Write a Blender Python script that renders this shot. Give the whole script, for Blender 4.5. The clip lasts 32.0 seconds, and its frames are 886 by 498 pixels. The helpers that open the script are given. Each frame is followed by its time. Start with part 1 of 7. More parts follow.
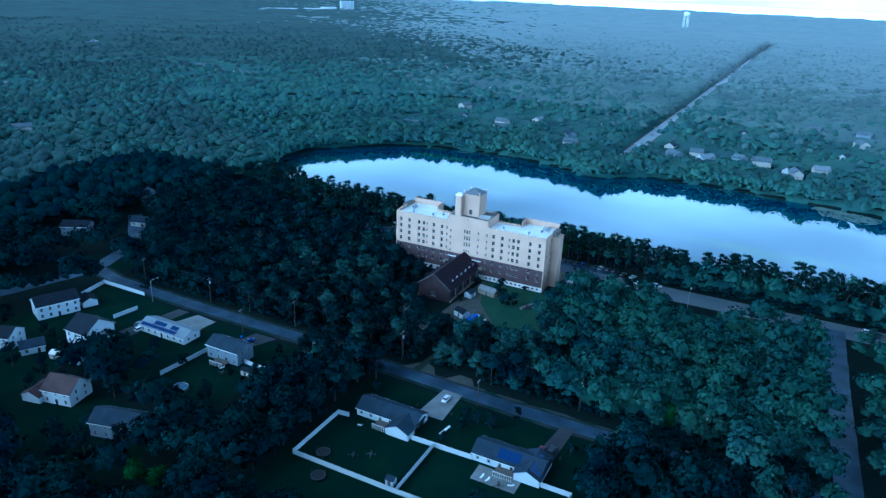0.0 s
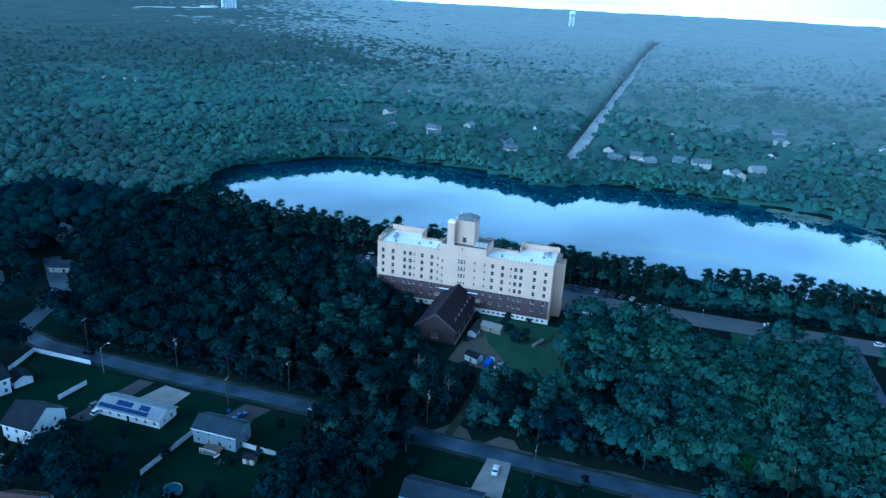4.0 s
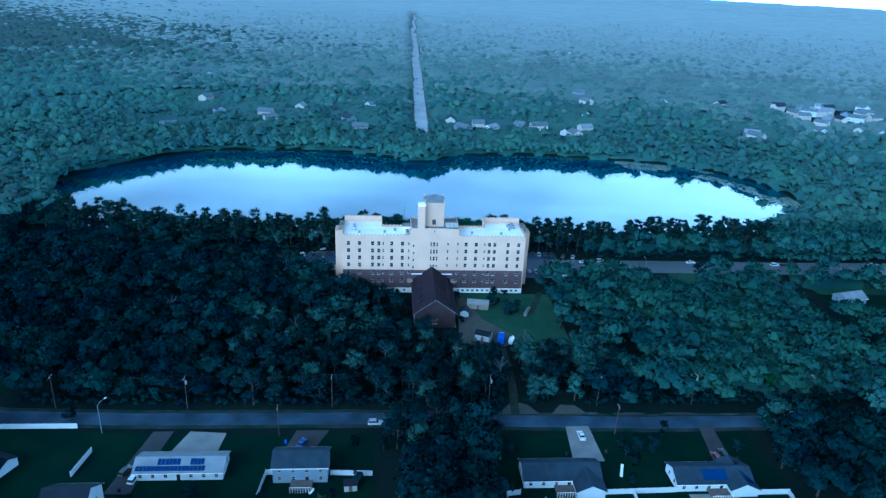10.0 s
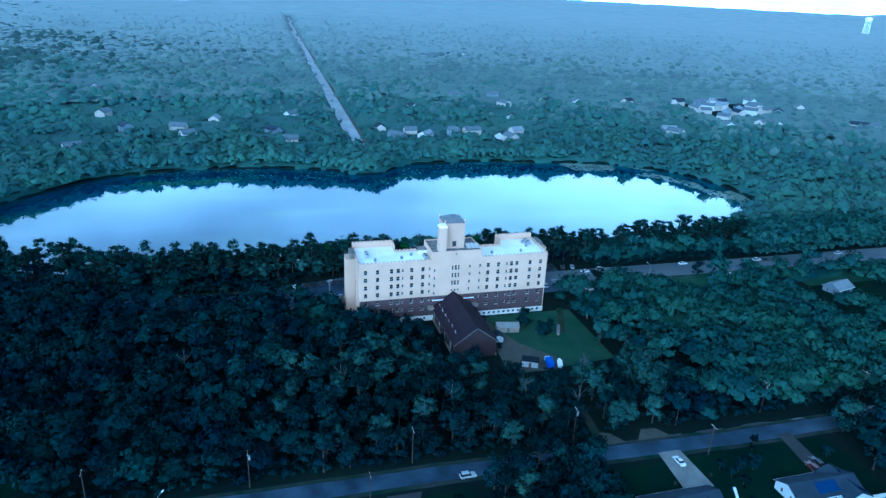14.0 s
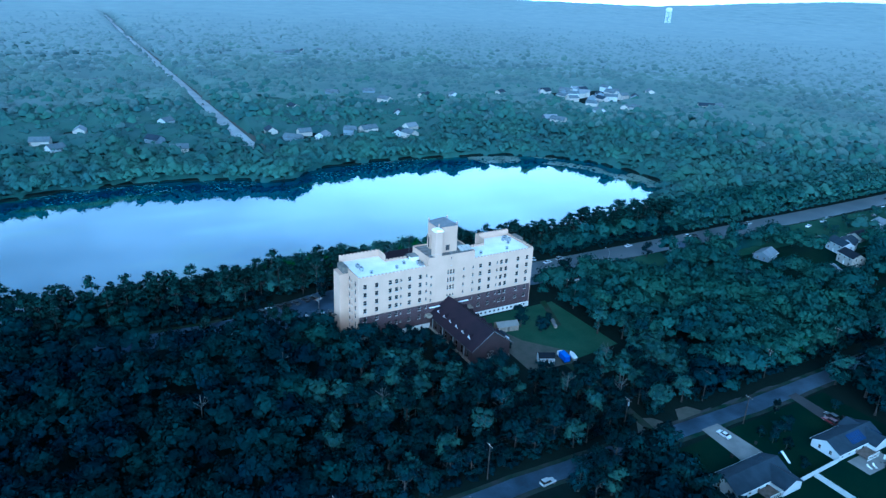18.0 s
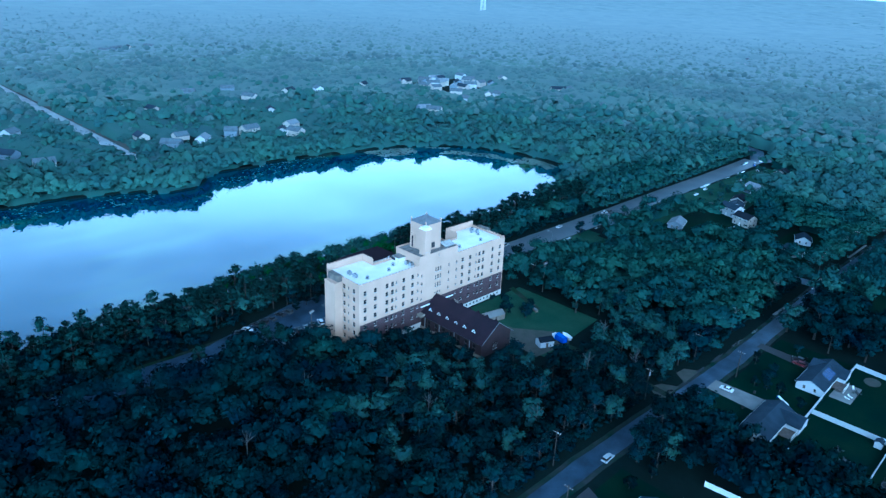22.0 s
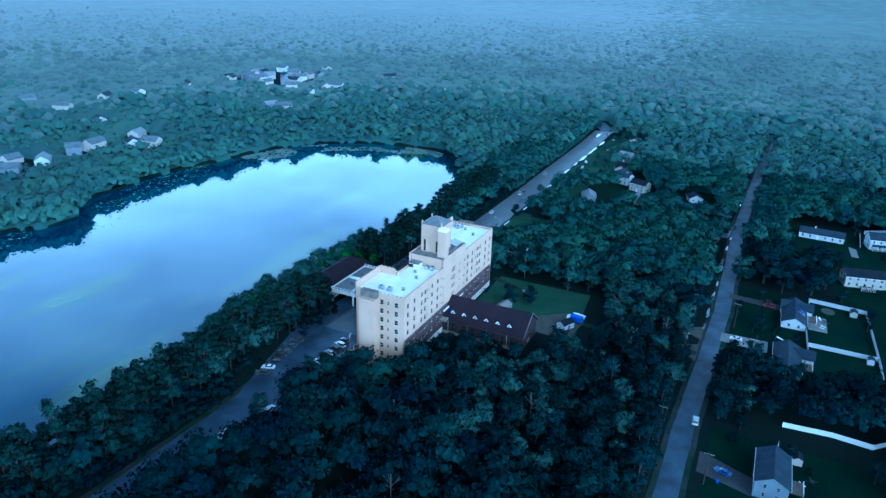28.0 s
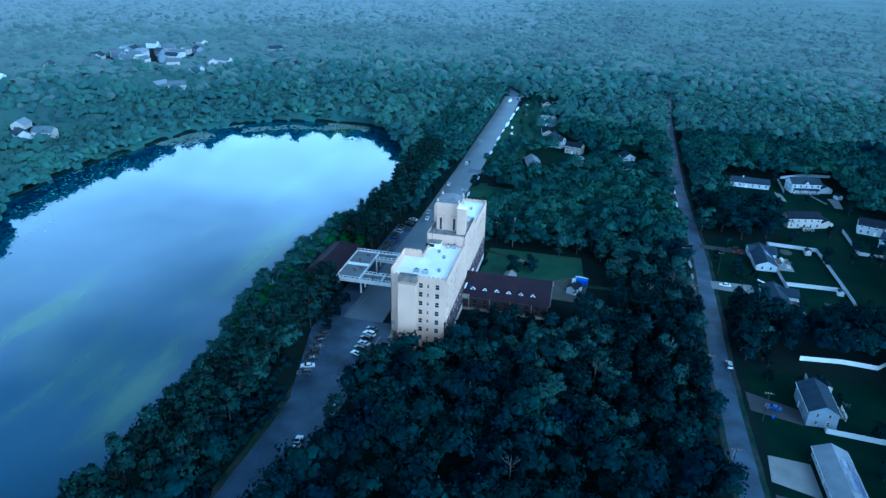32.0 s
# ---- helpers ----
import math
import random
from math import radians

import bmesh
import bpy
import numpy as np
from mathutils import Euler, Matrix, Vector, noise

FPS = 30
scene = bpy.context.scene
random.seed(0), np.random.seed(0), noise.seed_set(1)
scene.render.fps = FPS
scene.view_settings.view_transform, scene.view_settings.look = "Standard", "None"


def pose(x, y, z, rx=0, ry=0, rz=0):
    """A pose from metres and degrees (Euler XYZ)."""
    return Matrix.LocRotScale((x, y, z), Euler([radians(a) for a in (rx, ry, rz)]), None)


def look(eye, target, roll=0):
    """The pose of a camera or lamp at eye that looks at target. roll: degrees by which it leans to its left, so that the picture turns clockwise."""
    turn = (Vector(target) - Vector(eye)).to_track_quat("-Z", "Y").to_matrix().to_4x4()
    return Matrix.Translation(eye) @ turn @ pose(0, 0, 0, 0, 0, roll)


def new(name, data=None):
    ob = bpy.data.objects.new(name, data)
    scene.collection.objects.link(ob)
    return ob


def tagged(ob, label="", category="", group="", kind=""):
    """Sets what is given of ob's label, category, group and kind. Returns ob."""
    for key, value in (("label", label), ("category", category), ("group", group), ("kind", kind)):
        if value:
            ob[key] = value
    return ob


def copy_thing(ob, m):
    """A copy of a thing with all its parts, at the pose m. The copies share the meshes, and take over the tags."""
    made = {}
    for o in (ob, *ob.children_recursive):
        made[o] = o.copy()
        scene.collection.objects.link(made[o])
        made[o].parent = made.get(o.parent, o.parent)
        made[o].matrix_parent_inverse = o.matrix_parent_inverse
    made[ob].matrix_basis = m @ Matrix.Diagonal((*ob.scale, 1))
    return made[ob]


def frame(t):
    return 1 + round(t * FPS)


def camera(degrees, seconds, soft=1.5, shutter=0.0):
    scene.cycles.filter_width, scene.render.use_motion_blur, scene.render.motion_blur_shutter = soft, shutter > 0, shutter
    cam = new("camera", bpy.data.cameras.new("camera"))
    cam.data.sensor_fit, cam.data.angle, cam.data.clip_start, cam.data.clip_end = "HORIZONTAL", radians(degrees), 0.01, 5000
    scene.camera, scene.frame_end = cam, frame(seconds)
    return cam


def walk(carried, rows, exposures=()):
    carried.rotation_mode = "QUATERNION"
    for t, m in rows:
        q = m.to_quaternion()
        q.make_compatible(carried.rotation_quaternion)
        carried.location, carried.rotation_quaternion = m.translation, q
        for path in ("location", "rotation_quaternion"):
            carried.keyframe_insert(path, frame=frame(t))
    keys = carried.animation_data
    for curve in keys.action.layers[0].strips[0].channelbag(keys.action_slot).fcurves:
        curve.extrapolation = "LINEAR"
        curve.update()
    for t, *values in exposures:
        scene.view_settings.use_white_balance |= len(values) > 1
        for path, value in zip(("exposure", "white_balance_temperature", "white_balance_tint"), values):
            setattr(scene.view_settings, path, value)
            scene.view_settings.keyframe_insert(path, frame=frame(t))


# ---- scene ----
cam = camera(65.4, 32.0, soft=1.4)
PATH = [
    (0, (5.995, -7.506, 136.405), (5.18, -5.828, 135.684), 2.3),
    (0.5, (-1.667, -3.381, 136.471), (-2.463, -1.695, 135.748), 2.4),
    (1, (-9.134, 0.599, 136.521), (-9.888, 2.305, 135.799), 2.4),
    (1.5, (-16.43, 4.195, 136.565), (-17.151, 5.916, 135.845), 2.5),
    (2, (-23.57, 7.14, 136.605), (-24.274, 8.87, 135.889), 2.6),
    (2.5, (-30.503, 9.304, 136.638), (-31.183, 11.044, 135.924), 2.6),
    (3, (-37.4, 10.476, 136.644), (-38.009, 12.242, 135.93), 2.7),
    (3.5, (-44.524, 10.419, 136.533), (-45.089, 12.201, 135.821), 2.7),
    (5.5, (-73.613, 6.014, 135.534), (-73.971, 7.844, 134.813), 2.8),
    (6, (-81.208, 4.46, 135.421), (-81.508, 6.299, 134.695), 2.7),
    (6.5, (-88.933, 2.798, 135.306), (-89.169, 4.645, 134.575), 2.7),
    (7, (-96.709, 1.295, 135.179), (-96.881, 3.147, 134.442), 2.7),
    (7.5, (-104.475, 0.248, 135.044), (-104.585, 2.102, 134.3), 2.7),
    (8, (-112.234, -0.178, 134.917), (-112.292, 1.676, 134.167), 2.7),
    (8.5, (-119.976, 0.055, 134.79), (-119.982, 1.908, 134.039), 2.7),
    (9, (-127.668, 0.939, 134.655), (-127.617, 2.791, 133.902), 2.7),
    (9.5, (-135.148, 2.497, 134.481), (-135.043, 4.347, 133.728), 2.6),
    (10, (-142.601, 4.662, 134.315), (-142.441, 6.509, 133.564), 2.6),
    (10.5, (-150.095, 7.4, 134.155), (-149.88, 9.242, 133.405), 2.6),
    (11, (-157.611, 10.677, 134.007), (-157.341, 12.512, 133.259), 2.6),
    (11.5, (-165.108, 14.442, 133.877), (-164.784, 16.269, 133.13), 2.6),
    (12, (-172.498, 18.591, 133.762), (-172.118, 20.408, 133.018), 2.6),
    (12.5, (-179.738, 22.945, 133.665), (-179.305, 24.751, 132.923), 2.7),
    (13, (-186.856, 27.337, 133.567), (-186.394, 29.137, 132.828), 2.7),
    (13.5, (-193.79, 31.64, 133.463), (-193.303, 33.435, 132.727), 2.7),
    (14, (-200.575, 35.826, 133.338), (-200.053, 37.611, 132.604), 2.7),
    (14.5, (-207.294, 39.876, 133.17), (-206.721, 41.647, 132.439), 2.7),
    (16.5, (-234.232, 55.497, 131.708), (-233.468, 57.195, 130.979), 2.7),
    (17, (-240.969, 59.486, 131.549), (-240.151, 61.159, 130.821), 2.7),
    (17.5, (-247.641, 63.607, 131.419), (-246.753, 65.244, 130.691), 2.7),
    (18, (-254.3, 67.863, 131.294), (-253.35, 69.465, 130.566), 2.7),
    (18.5, (-260.936, 72.254, 131.171), (-259.932, 73.823, 130.442), 2.7),
    (19, (-267.493, 76.778, 131.049), (-266.436, 78.312, 130.321), 2.8),
    (19.5, (-273.873, 81.428, 130.929), (-272.764, 82.924, 130.199), 2.8),
    (20, (-280.035, 86.322, 130.819), (-278.877, 87.779, 130.087), 2.8),
    (20.5, (-285.925, 91.484, 130.749), (-284.718, 92.902, 130.02), 2.8),
    (21, (-291.556, 96.768, 130.687), (-290.303, 98.146, 129.957), 2.8),
    (21.5, (-296.938, 102.09, 130.628), (-295.641, 103.425, 129.897), 2.8),
    (22, (-302.085, 107.376, 130.566), (-300.748, 108.669, 129.833), 2.7),
    (22.5, (-307.003, 112.691, 130.493), (-305.625, 113.942, 129.763), 2.6),
    (23, (-311.682, 118.134, 130.417), (-310.268, 119.343, 129.68), 2.5),
    (23.5, (-316.116, 123.876, 130.348), (-314.673, 125.043, 129.601), 2.4),
    (24, (-320.319, 129.861, 130.282), (-318.834, 130.98, 129.545), 2.3),
    (24.5, (-324.3, 136.03, 130.218), (-322.793, 137.107, 129.463), 2.2),
    (25, (-328.022, 142.435, 130.158), (-326.479, 143.462, 129.405), 2.2),
    (25.5, (-331.449, 149.123, 130.096), (-329.868, 150.1, 129.359), 2.1),
    (27.5, (-343.899, 177.198, 129.676), (-342.222, 178.005, 128.942), 2.1),
    (28, (-346.66, 184.455, 129.629), (-344.974, 185.233, 128.884), 2.1),
    (28.5, (-349.178, 191.783, 129.61), (-347.484, 192.539, 128.864), 2.1),
    (29, (-351.533, 199.07, 129.607), (-349.82, 199.785, 128.863), 2.1),
    (29.5, (-353.715, 206.336, 129.613), (-351.979, 206.993, 128.87), 2.1),
    (30, (-355.712, 213.603, 129.618), (-353.954, 214.204, 128.877), 2.1),
    (30.5, (-357.569, 220.835, 129.624), (-355.793, 221.38, 128.884), 2.1),
    (31, (-359.331, 228.021, 129.63), (-357.538, 228.51, 128.892), 2.0),
    (31.5, (-361.028, 235.19, 129.639), (-359.221, 235.628, 128.903), 2.0),
    (31.6, (-361.353, 236.636, 129.64), (-359.544, 237.063, 128.902), 2.0),
    (31.7, (-361.678, 238.082, 129.64), (-359.867, 238.498, 128.9), 2.0),
    (31.8, (-362.003, 239.528, 129.641), (-360.196, 239.932, 128.885), 2.0),
    (31.9, (-362.328, 240.974, 129.642), (-360.532, 241.364, 128.853), 2.0),
    (32, (-362.653, 242.42, 129.643), (-360.866, 242.798, 128.829), 2.0),
]
walk(cam, [(t, look(eye, target, roll)) for t, eye, target, roll in PATH], [(0, 1.35, 3560, -11), (7, 1.43, 3570, -11), (14, 1.51, 3540, -11), (25, 1.57, 3530, -11), (32, 1.55, 3540, -11)])

# ---------------------------------------------------------------- world and light
world = bpy.data.worlds.new("dusk_sky")
scene.world = world
world.use_nodes = True
wn, wl = world.node_tree.nodes, world.node_tree.links
wn.clear()
sky = wn.new("ShaderNodeTexSky")
sky.sky_type = "NISHITA"
sky.sun_disc = False
SUN_EL, SUN_AZ = radians(34), radians(218)      # azimuth from +y towards +x
sky.sun_elevation, sky.sun_rotation = SUN_EL, SUN_AZ
sky.air_density, sky.dust_density, sky.ozone_density = 1.0, 1.8, 1.0
bg = wn.new("ShaderNodeBackground")
bg.inputs["Strength"].default_value = 0.15
wo = wn.new("ShaderNodeOutputWorld")
# below the horizon the haze goes on as it is at the horizon
wt = wn.new("ShaderNodeTexCoord")
ws = wn.new("ShaderNodeSeparateXYZ")
wm = wn.new("ShaderNodeMath")
wm.operation = "MAXIMUM"
wm.inputs[1].default_value = 0.015
wc = wn.new("ShaderNodeCombineXYZ")
wl.new(wt.outputs["Generated"], ws.inputs[0])
wl.new(ws.outputs["X"], wc.inputs["X"])
wl.new(ws.outputs["Y"], wc.inputs["Y"])
wl.new(ws.outputs["Z"], wm.inputs[0])
wl.new(wm.outputs[0], wc.inputs["Z"])
wl.new(wc.outputs[0], sky.inputs["Vector"])
# thin cloud all over: paler than clear sky, softly uneven
whs = wn.new("ShaderNodeHueSaturation")
ws2 = wn.new("ShaderNodeSeparateXYZ")
wnz = wn.new("ShaderNodeTexNoise")
wnz.inputs["Scale"].default_value, wnz.inputs["Detail"].default_value = 3.0, 5
wmp = wn.new("ShaderNodeMapping")
wmp.inputs["Scale"].default_value = (1.0, 1.0, 3.5)
wrg = wn.new("ShaderNodeMapRange")
wrg.inputs["From Min"].default_value, wrg.inputs["From Max"].default_value = 0.35, 0.65
wrg.inputs["To Min"].default_value, wrg.inputs["To Max"].default_value = 0.7, 1.26
wl.new(wc.outputs[0], wmp.inputs[0])
wl.new(wmp.outputs[0], wnz.inputs["Vector"])
wl.new(wnz.outputs["Fac"], wrg.inputs["Value"])
# the dusk sky is dull overhead and brighter low down
wgr = wn.new("ShaderNodeMapRange")
wgr.inputs["From Min"].default_value, wgr.inputs["From Max"].default_value = 0.05, 0.65
wgr.inputs["To Min"].default_value, wgr.inputs["To Max"].default_value = 1.95, 0.3
wmu = wn.new("ShaderNodeMath")
wmu.operation = "MULTIPLY"
wl.new(wc.outputs[0], ws2.inputs[0])
wl.new(ws2.outputs["Z"], wgr.inputs["Value"])
# and bluer overhead than near the horizon
wsa = wn.new("ShaderNodeMapRange")
wsa.inputs["From Min"].default_value, wsa.inputs["From Max"].default_value = 0.05, 0.65
wsa.inputs["To Min"].default_value, wsa.inputs["To Max"].default_value = 0.08, 0.5
wl.new(ws2.outputs["Z"], wsa.inputs["Value"])
wl.new(wsa.outputs[0], whs.inputs["Saturation"])
wl.new(wrg.outputs[0], wmu.inputs[0])
wl.new(wgr.outputs[0], wmu.inputs[1])
wl.new(wmu.outputs[0], whs.inputs["Value"])
wl.new(sky.outputs[0], whs.inputs["Color"])
wl.new(whs.outputs[0], bg.inputs[0])
wl.new(bg.outputs[0], wo.inputs[0])

sun_data = bpy.data.lights.new("sun", "SUN")
sun_data.energy, sun_data.angle, sun_data.color = 0.3, radians(30), (1.0, 0.8, 0.6)
sun = new("sun", sun_data)
sun.matrix_world = look((-120 - 1000 * math.cos(SUN_EL) * math.sin(radians(38)), 290 - 1000 * math.cos(SUN_EL) * math.cos(radians(38)), 1000 * math.sin(SUN_EL)), (-120, 290, 0))

# ---------------------------------------------------------------- materials
def mat(name, base, rough=0.7, metal=0.0, var=0.25, scale=1.0, fine=12.0, bump=0.15, spec=0.3, sheen=0.0, rnd=0.0, second=None):
    """A surface with stains at two scales, fine relief and, for repeats, a tint of its own for each object."""
    m = bpy.data.materials.new(name)
    m.use_nodes = True
    n, l = m.node_tree.nodes, m.node_tree.links
    b = n["Principled BSDF"]
    b.inputs["Roughness"].default_value = rough
    b.inputs["Metallic"].default_value = metal
    b.inputs["Specular IOR Level"].default_value = spec
    # only leaves use sheen: it pales far woods in place of haze
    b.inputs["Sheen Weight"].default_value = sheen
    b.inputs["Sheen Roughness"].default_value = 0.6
    tc = n.new("ShaderNodeTexCoord")
    big = n.new("ShaderNodeTexNoise")
    big.inputs["Scale"].default_value, big.inputs["Detail"].default_value = scale, 5
    small = n.new("ShaderNodeTexNoise")
    small.inputs["Scale"].default_value, small.inputs["Detail"].default_value = fine, 6
    l.new(tc.outputs["Object"], big.inputs["Vector"])
    l.new(tc.outputs["Object"], small.inputs["Vector"])
    mix = n.new("ShaderNodeMix")
    mix.data_type = "RGBA"
    other = second or tuple(c * (1 - var) for c in base)
    mix.inputs["A"].default_value, mix.inputs["B"].default_value = (*base, 1), (*other, 1)
    ramp = n.new("ShaderNodeMapRange")
    ramp.inputs["From Min"].default_value, ramp.inputs["From Max"].default_value = 0.35, 0.65
    l.new(big.outputs["Fac"], ramp.inputs["Value"])
    l.new(ramp.outputs[0], mix.inputs["Factor"])
    hsv = n.new("ShaderNodeHueSaturation")
    val = n.new("ShaderNodeMapRange")
    val.inputs["To Min"].default_value, val.inputs["To Max"].default_value = 1 - var * 0.7, 1 + var * 0.7
    l.new(small.outputs["Fac"], val.inputs["Value"])
    if rnd:
        oi = n.new("ShaderNodeObjectInfo")
        rv = n.new("ShaderNodeMapRange")
        rv.inputs["To Min"].default_value, rv.inputs["To Max"].default_value = 1 - rnd, 1 + rnd
        l.new(oi.outputs["Random"], rv.inputs["Value"])
        mul = n.new("ShaderNodeMath")
        mul.operation = "MULTIPLY"
        l.new(val.outputs[0], mul.inputs[0])
        l.new(rv.outputs[0], mul.inputs[1])
        l.new(mul.outputs[0], hsv.inputs["Value"])
    else:
        l.new(val.outputs[0], hsv.inputs["Value"])
    l.new(mix.outputs["Result"], hsv.inputs["Color"])
    l.new(hsv.outputs[0], b.inputs["Base Color"])
    if bump:
        bp = n.new("ShaderNodeBump")
        bp.inputs["Strength"].default_value, bp.inputs["Distance"].default_value = bump, 0.05
        l.new(small.outputs["Fac"], bp.inputs["Height"])
        l.new(bp.outputs[0], b.inputs["Normal"])
    return m


def leaf_mat(name, base, second, sheen, rnd=0.35, island=False, patch=0.012):
    """Foliage: tint by tree and by clump, light passing through."""
    m = mat(name, base, rough=0.6, var=0.35, scale=0.25, fine=2.2, bump=0.0, spec=0.0, sheen=sheen, rnd=0 if island else rnd, second=second)
    n, l = m.node_tree.nodes, m.node_tree.links
    big = [x for x in n if x.type == "TEX_NOISE"][0]
    big.inputs["Scale"].default_value = patch if island else 0.25
    if island:
        g = n.new("ShaderNodeNewGeometry")
        h = [x for x in n if x.type == "HUE_SAT"][0]
        rv = n.new("ShaderNodeMapRange")
        rv.inputs["To Min"].default_value, rv.inputs["To Max"].default_value = 1 - rnd, 1 + rnd
        l.new(g.outputs["Random Per Island"], rv.inputs["Value"])
        l.new(rv.outputs[0], h.inputs["Value"])
    return m


M = {
    "forest_floor": mat("forest_floor", (0.007, 0.012, 0.012), 0.95, scale=0.03, fine=0.4, var=0.4, spec=0.02, second=(0.01, 0.015, 0.013)),
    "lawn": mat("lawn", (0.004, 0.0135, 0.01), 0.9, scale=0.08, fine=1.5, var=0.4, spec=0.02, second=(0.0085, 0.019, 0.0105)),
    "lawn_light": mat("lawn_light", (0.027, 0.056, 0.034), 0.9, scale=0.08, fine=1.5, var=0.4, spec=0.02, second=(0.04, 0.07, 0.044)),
    "asphalt": mat("asphalt", (0.013, 0.021, 0.037), 0.55, scale=0.11, fine=1.6, var=0.45, spec=0.35, second=(0.055, 0.076, 0.118)),
    "asphalt_dark": mat("asphalt_dark", (0.045, 0.045, 0.05), 0.8, scale=0.1, fine=1.5, var=0.3),
    "asphalt_worn": mat("asphalt_worn", (0.075, 0.086, 0.1), 0.5, scale=0.06, fine=1.2, var=0.3, spec=0.5, second=(0.11, 0.118, 0.128)),
    "asphalt_pale": mat("asphalt_pale", (0.36, 0.37, 0.38), 0.7, scale=0.06, fine=1.2, var=0.2, spec=0.5, second=(0.26, 0.27, 0.28)),
    "brick_dark": mat("brick_dark", (0.03, 0.018, 0.02), 0.85, scale=0.3, fine=5, var=0.35, second=(0.022, 0.014, 0.016)),
    "verge": mat("verge", (0.038, 0.041, 0.038), 0.95, scale=0.15, fine=2.0, var=0.4, spec=0.05, second=(0.016, 0.032, 0.014)),
    "verge_street": mat("verge_street", (0.038, 0.04, 0.041), 0.95, scale=0.16, fine=2.0, var=0.4, spec=0.05, second=(0.012, 0.028, 0.017)),
    "concrete": mat("concrete", (0.21, 0.21, 0.205), 0.85, scale=0.2, fine=3.0, var=0.25),
    "stucco": mat("stucco", (0.425, 0.297, 0.213), 0.85, scale=0.12, fine=2.5, var=0.12, second=(0.37, 0.26, 0.186)),
    "stucco_worn": mat("stucco_worn", (0.27, 0.23, 0.185), 0.9, scale=0.5, fine=3, var=0.35, second=(0.17, 0.15, 0.12)),
    "stucco_stained": mat("stucco_stained", (0.15, 0.13, 0.108), 0.9, scale=0.5, fine=3, var=0.4, second=(0.08, 0.072, 0.064)),
    "stucco_white": mat("stucco_white", (0.66, 0.63, 0.57), 0.85, scale=0.2, fine=3, var=0.15),
    "roof_white": mat("roof_white", (0.86, 0.82, 0.76), 0.5, scale=0.15, fine=2, var=0.12, second=(0.72, 0.69, 0.64)),
    "roof_tower": mat("roof_tower", (0.14, 0.14, 0.15), 0.7, scale=0.6, fine=4, var=0.25),
    "shingle_brown": mat("shingle_brown", (0.021, 0.014, 0.02), 0.85, scale=0.15, fine=3, var=0.3, spec=0.08, second=(0.014, 0.011, 0.016)),
    "shingle_grey": mat("shingle_grey", (0.03, 0.04, 0.058), 0.8, scale=0.3, fine=4, var=0.3, spec=0.08),
    # grey shingle paled for distant roofs, haze put into its colour
    "shingle_far_haze": mat("shingle_far_haze", (0.11, 0.13, 0.15), 0.8, scale=0.3, fine=4, var=0.3),
    "shingle_pale": mat("shingle_pale", (0.2, 0.215, 0.24), 0.8, scale=0.3, fine=4, var=0.2),
    "shingle_dark": mat("shingle_dark", (0.014, 0.017, 0.025), 0.8, scale=0.3, fine=4, var=0.3, spec=0.08),
    "shingle_red": mat("shingle_red", (0.075, 0.05, 0.048), 0.8, scale=0.3, fine=4, var=0.3, spec=0.08),
    "siding_white": mat("siding_white", (0.48, 0.5, 0.52), 0.6, scale=0.3, fine=4, var=0.1, rnd=0.06),
    "siding_blue": mat("siding_blue", (0.17, 0.2, 0.24), 0.6, scale=0.3, fine=4, var=0.12),
    "siding_beige": mat("siding_beige", (0.4, 0.38, 0.34), 0.6, scale=0.3, fine=4, var=0.12),
    "trim": mat("white_trim", (0.78, 0.78, 0.76), 0.5, scale=0.8, fine=5, var=0.08),
    "vinyl": mat("vinyl_fence", (0.48, 0.5, 0.52), 0.45, scale=0.5, fine=4, var=0.08),
    "wood": mat("weathered_wood", (0.12, 0.1, 0.085), 0.85, scale=0.8, fine=6, var=0.35),
    "bark": mat("bark", (0.04, 0.034, 0.03), 0.95, scale=0.8, fine=5, var=0.4),
    "dead_wood": mat("dead_wood", (0.075, 0.075, 0.073), 0.9, scale=0.8, fine=5, var=0.3),
    "dark_metal": mat("dark_metal", (0.06, 0.06, 0.065), 0.5, metal=0.6, scale=1, fine=6, var=0.3),
    "grey_metal": mat("galvanised_metal", (0.45, 0.46, 0.48), 0.45, metal=0.8, scale=1, fine=6, var=0.2),
    "solar": mat("solar_panel", (0.015, 0.03, 0.11), 0.15, scale=0.8, fine=3, var=0.2, spec=0.6),
    "tarp_blue": mat("tarp_blue", (0.02, 0.09, 0.5), 0.5, scale=1, fine=5, var=0.25),
    "rubber": mat("rubber", (0.02, 0.02, 0.02), 0.9, scale=1, fine=6, var=0.2),
    # near-black colour stands in for shade in rooms and recesses
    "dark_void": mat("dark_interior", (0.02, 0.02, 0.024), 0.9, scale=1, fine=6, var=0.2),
    "roof_tar": mat("roof_tar", (0.1, 0.09, 0.085), 0.85, scale=0.4, fine=3, var=0.35, second=(0.2, 0.19, 0.18)),
    "frame_grey": mat("window_frame_paint", (0.42, 0.4, 0.37), 0.6, scale=0.8, fine=5, var=0.15),
    "frame_brown": mat("window_frame_brown", (0.12, 0.09, 0.085), 0.6, scale=0.8, fine=5, var=0.2),
    "deck_grey": mat("deck_grey", (0.17, 0.175, 0.185), 0.8, scale=0.2, fine=2, var=0.25),
    "lily": mat("lily_pad", (0.13, 0.17, 0.14), 0.25, scale=0.05, fine=2, var=0.4, spec=0.7, second=(0.2, 0.23, 0.2)),
    "gravel": mat("gravel", (0.07, 0.068, 0.06), 0.95, scale=0.3, fine=3, var=0.35, second=(0.05, 0.055, 0.045)),
}
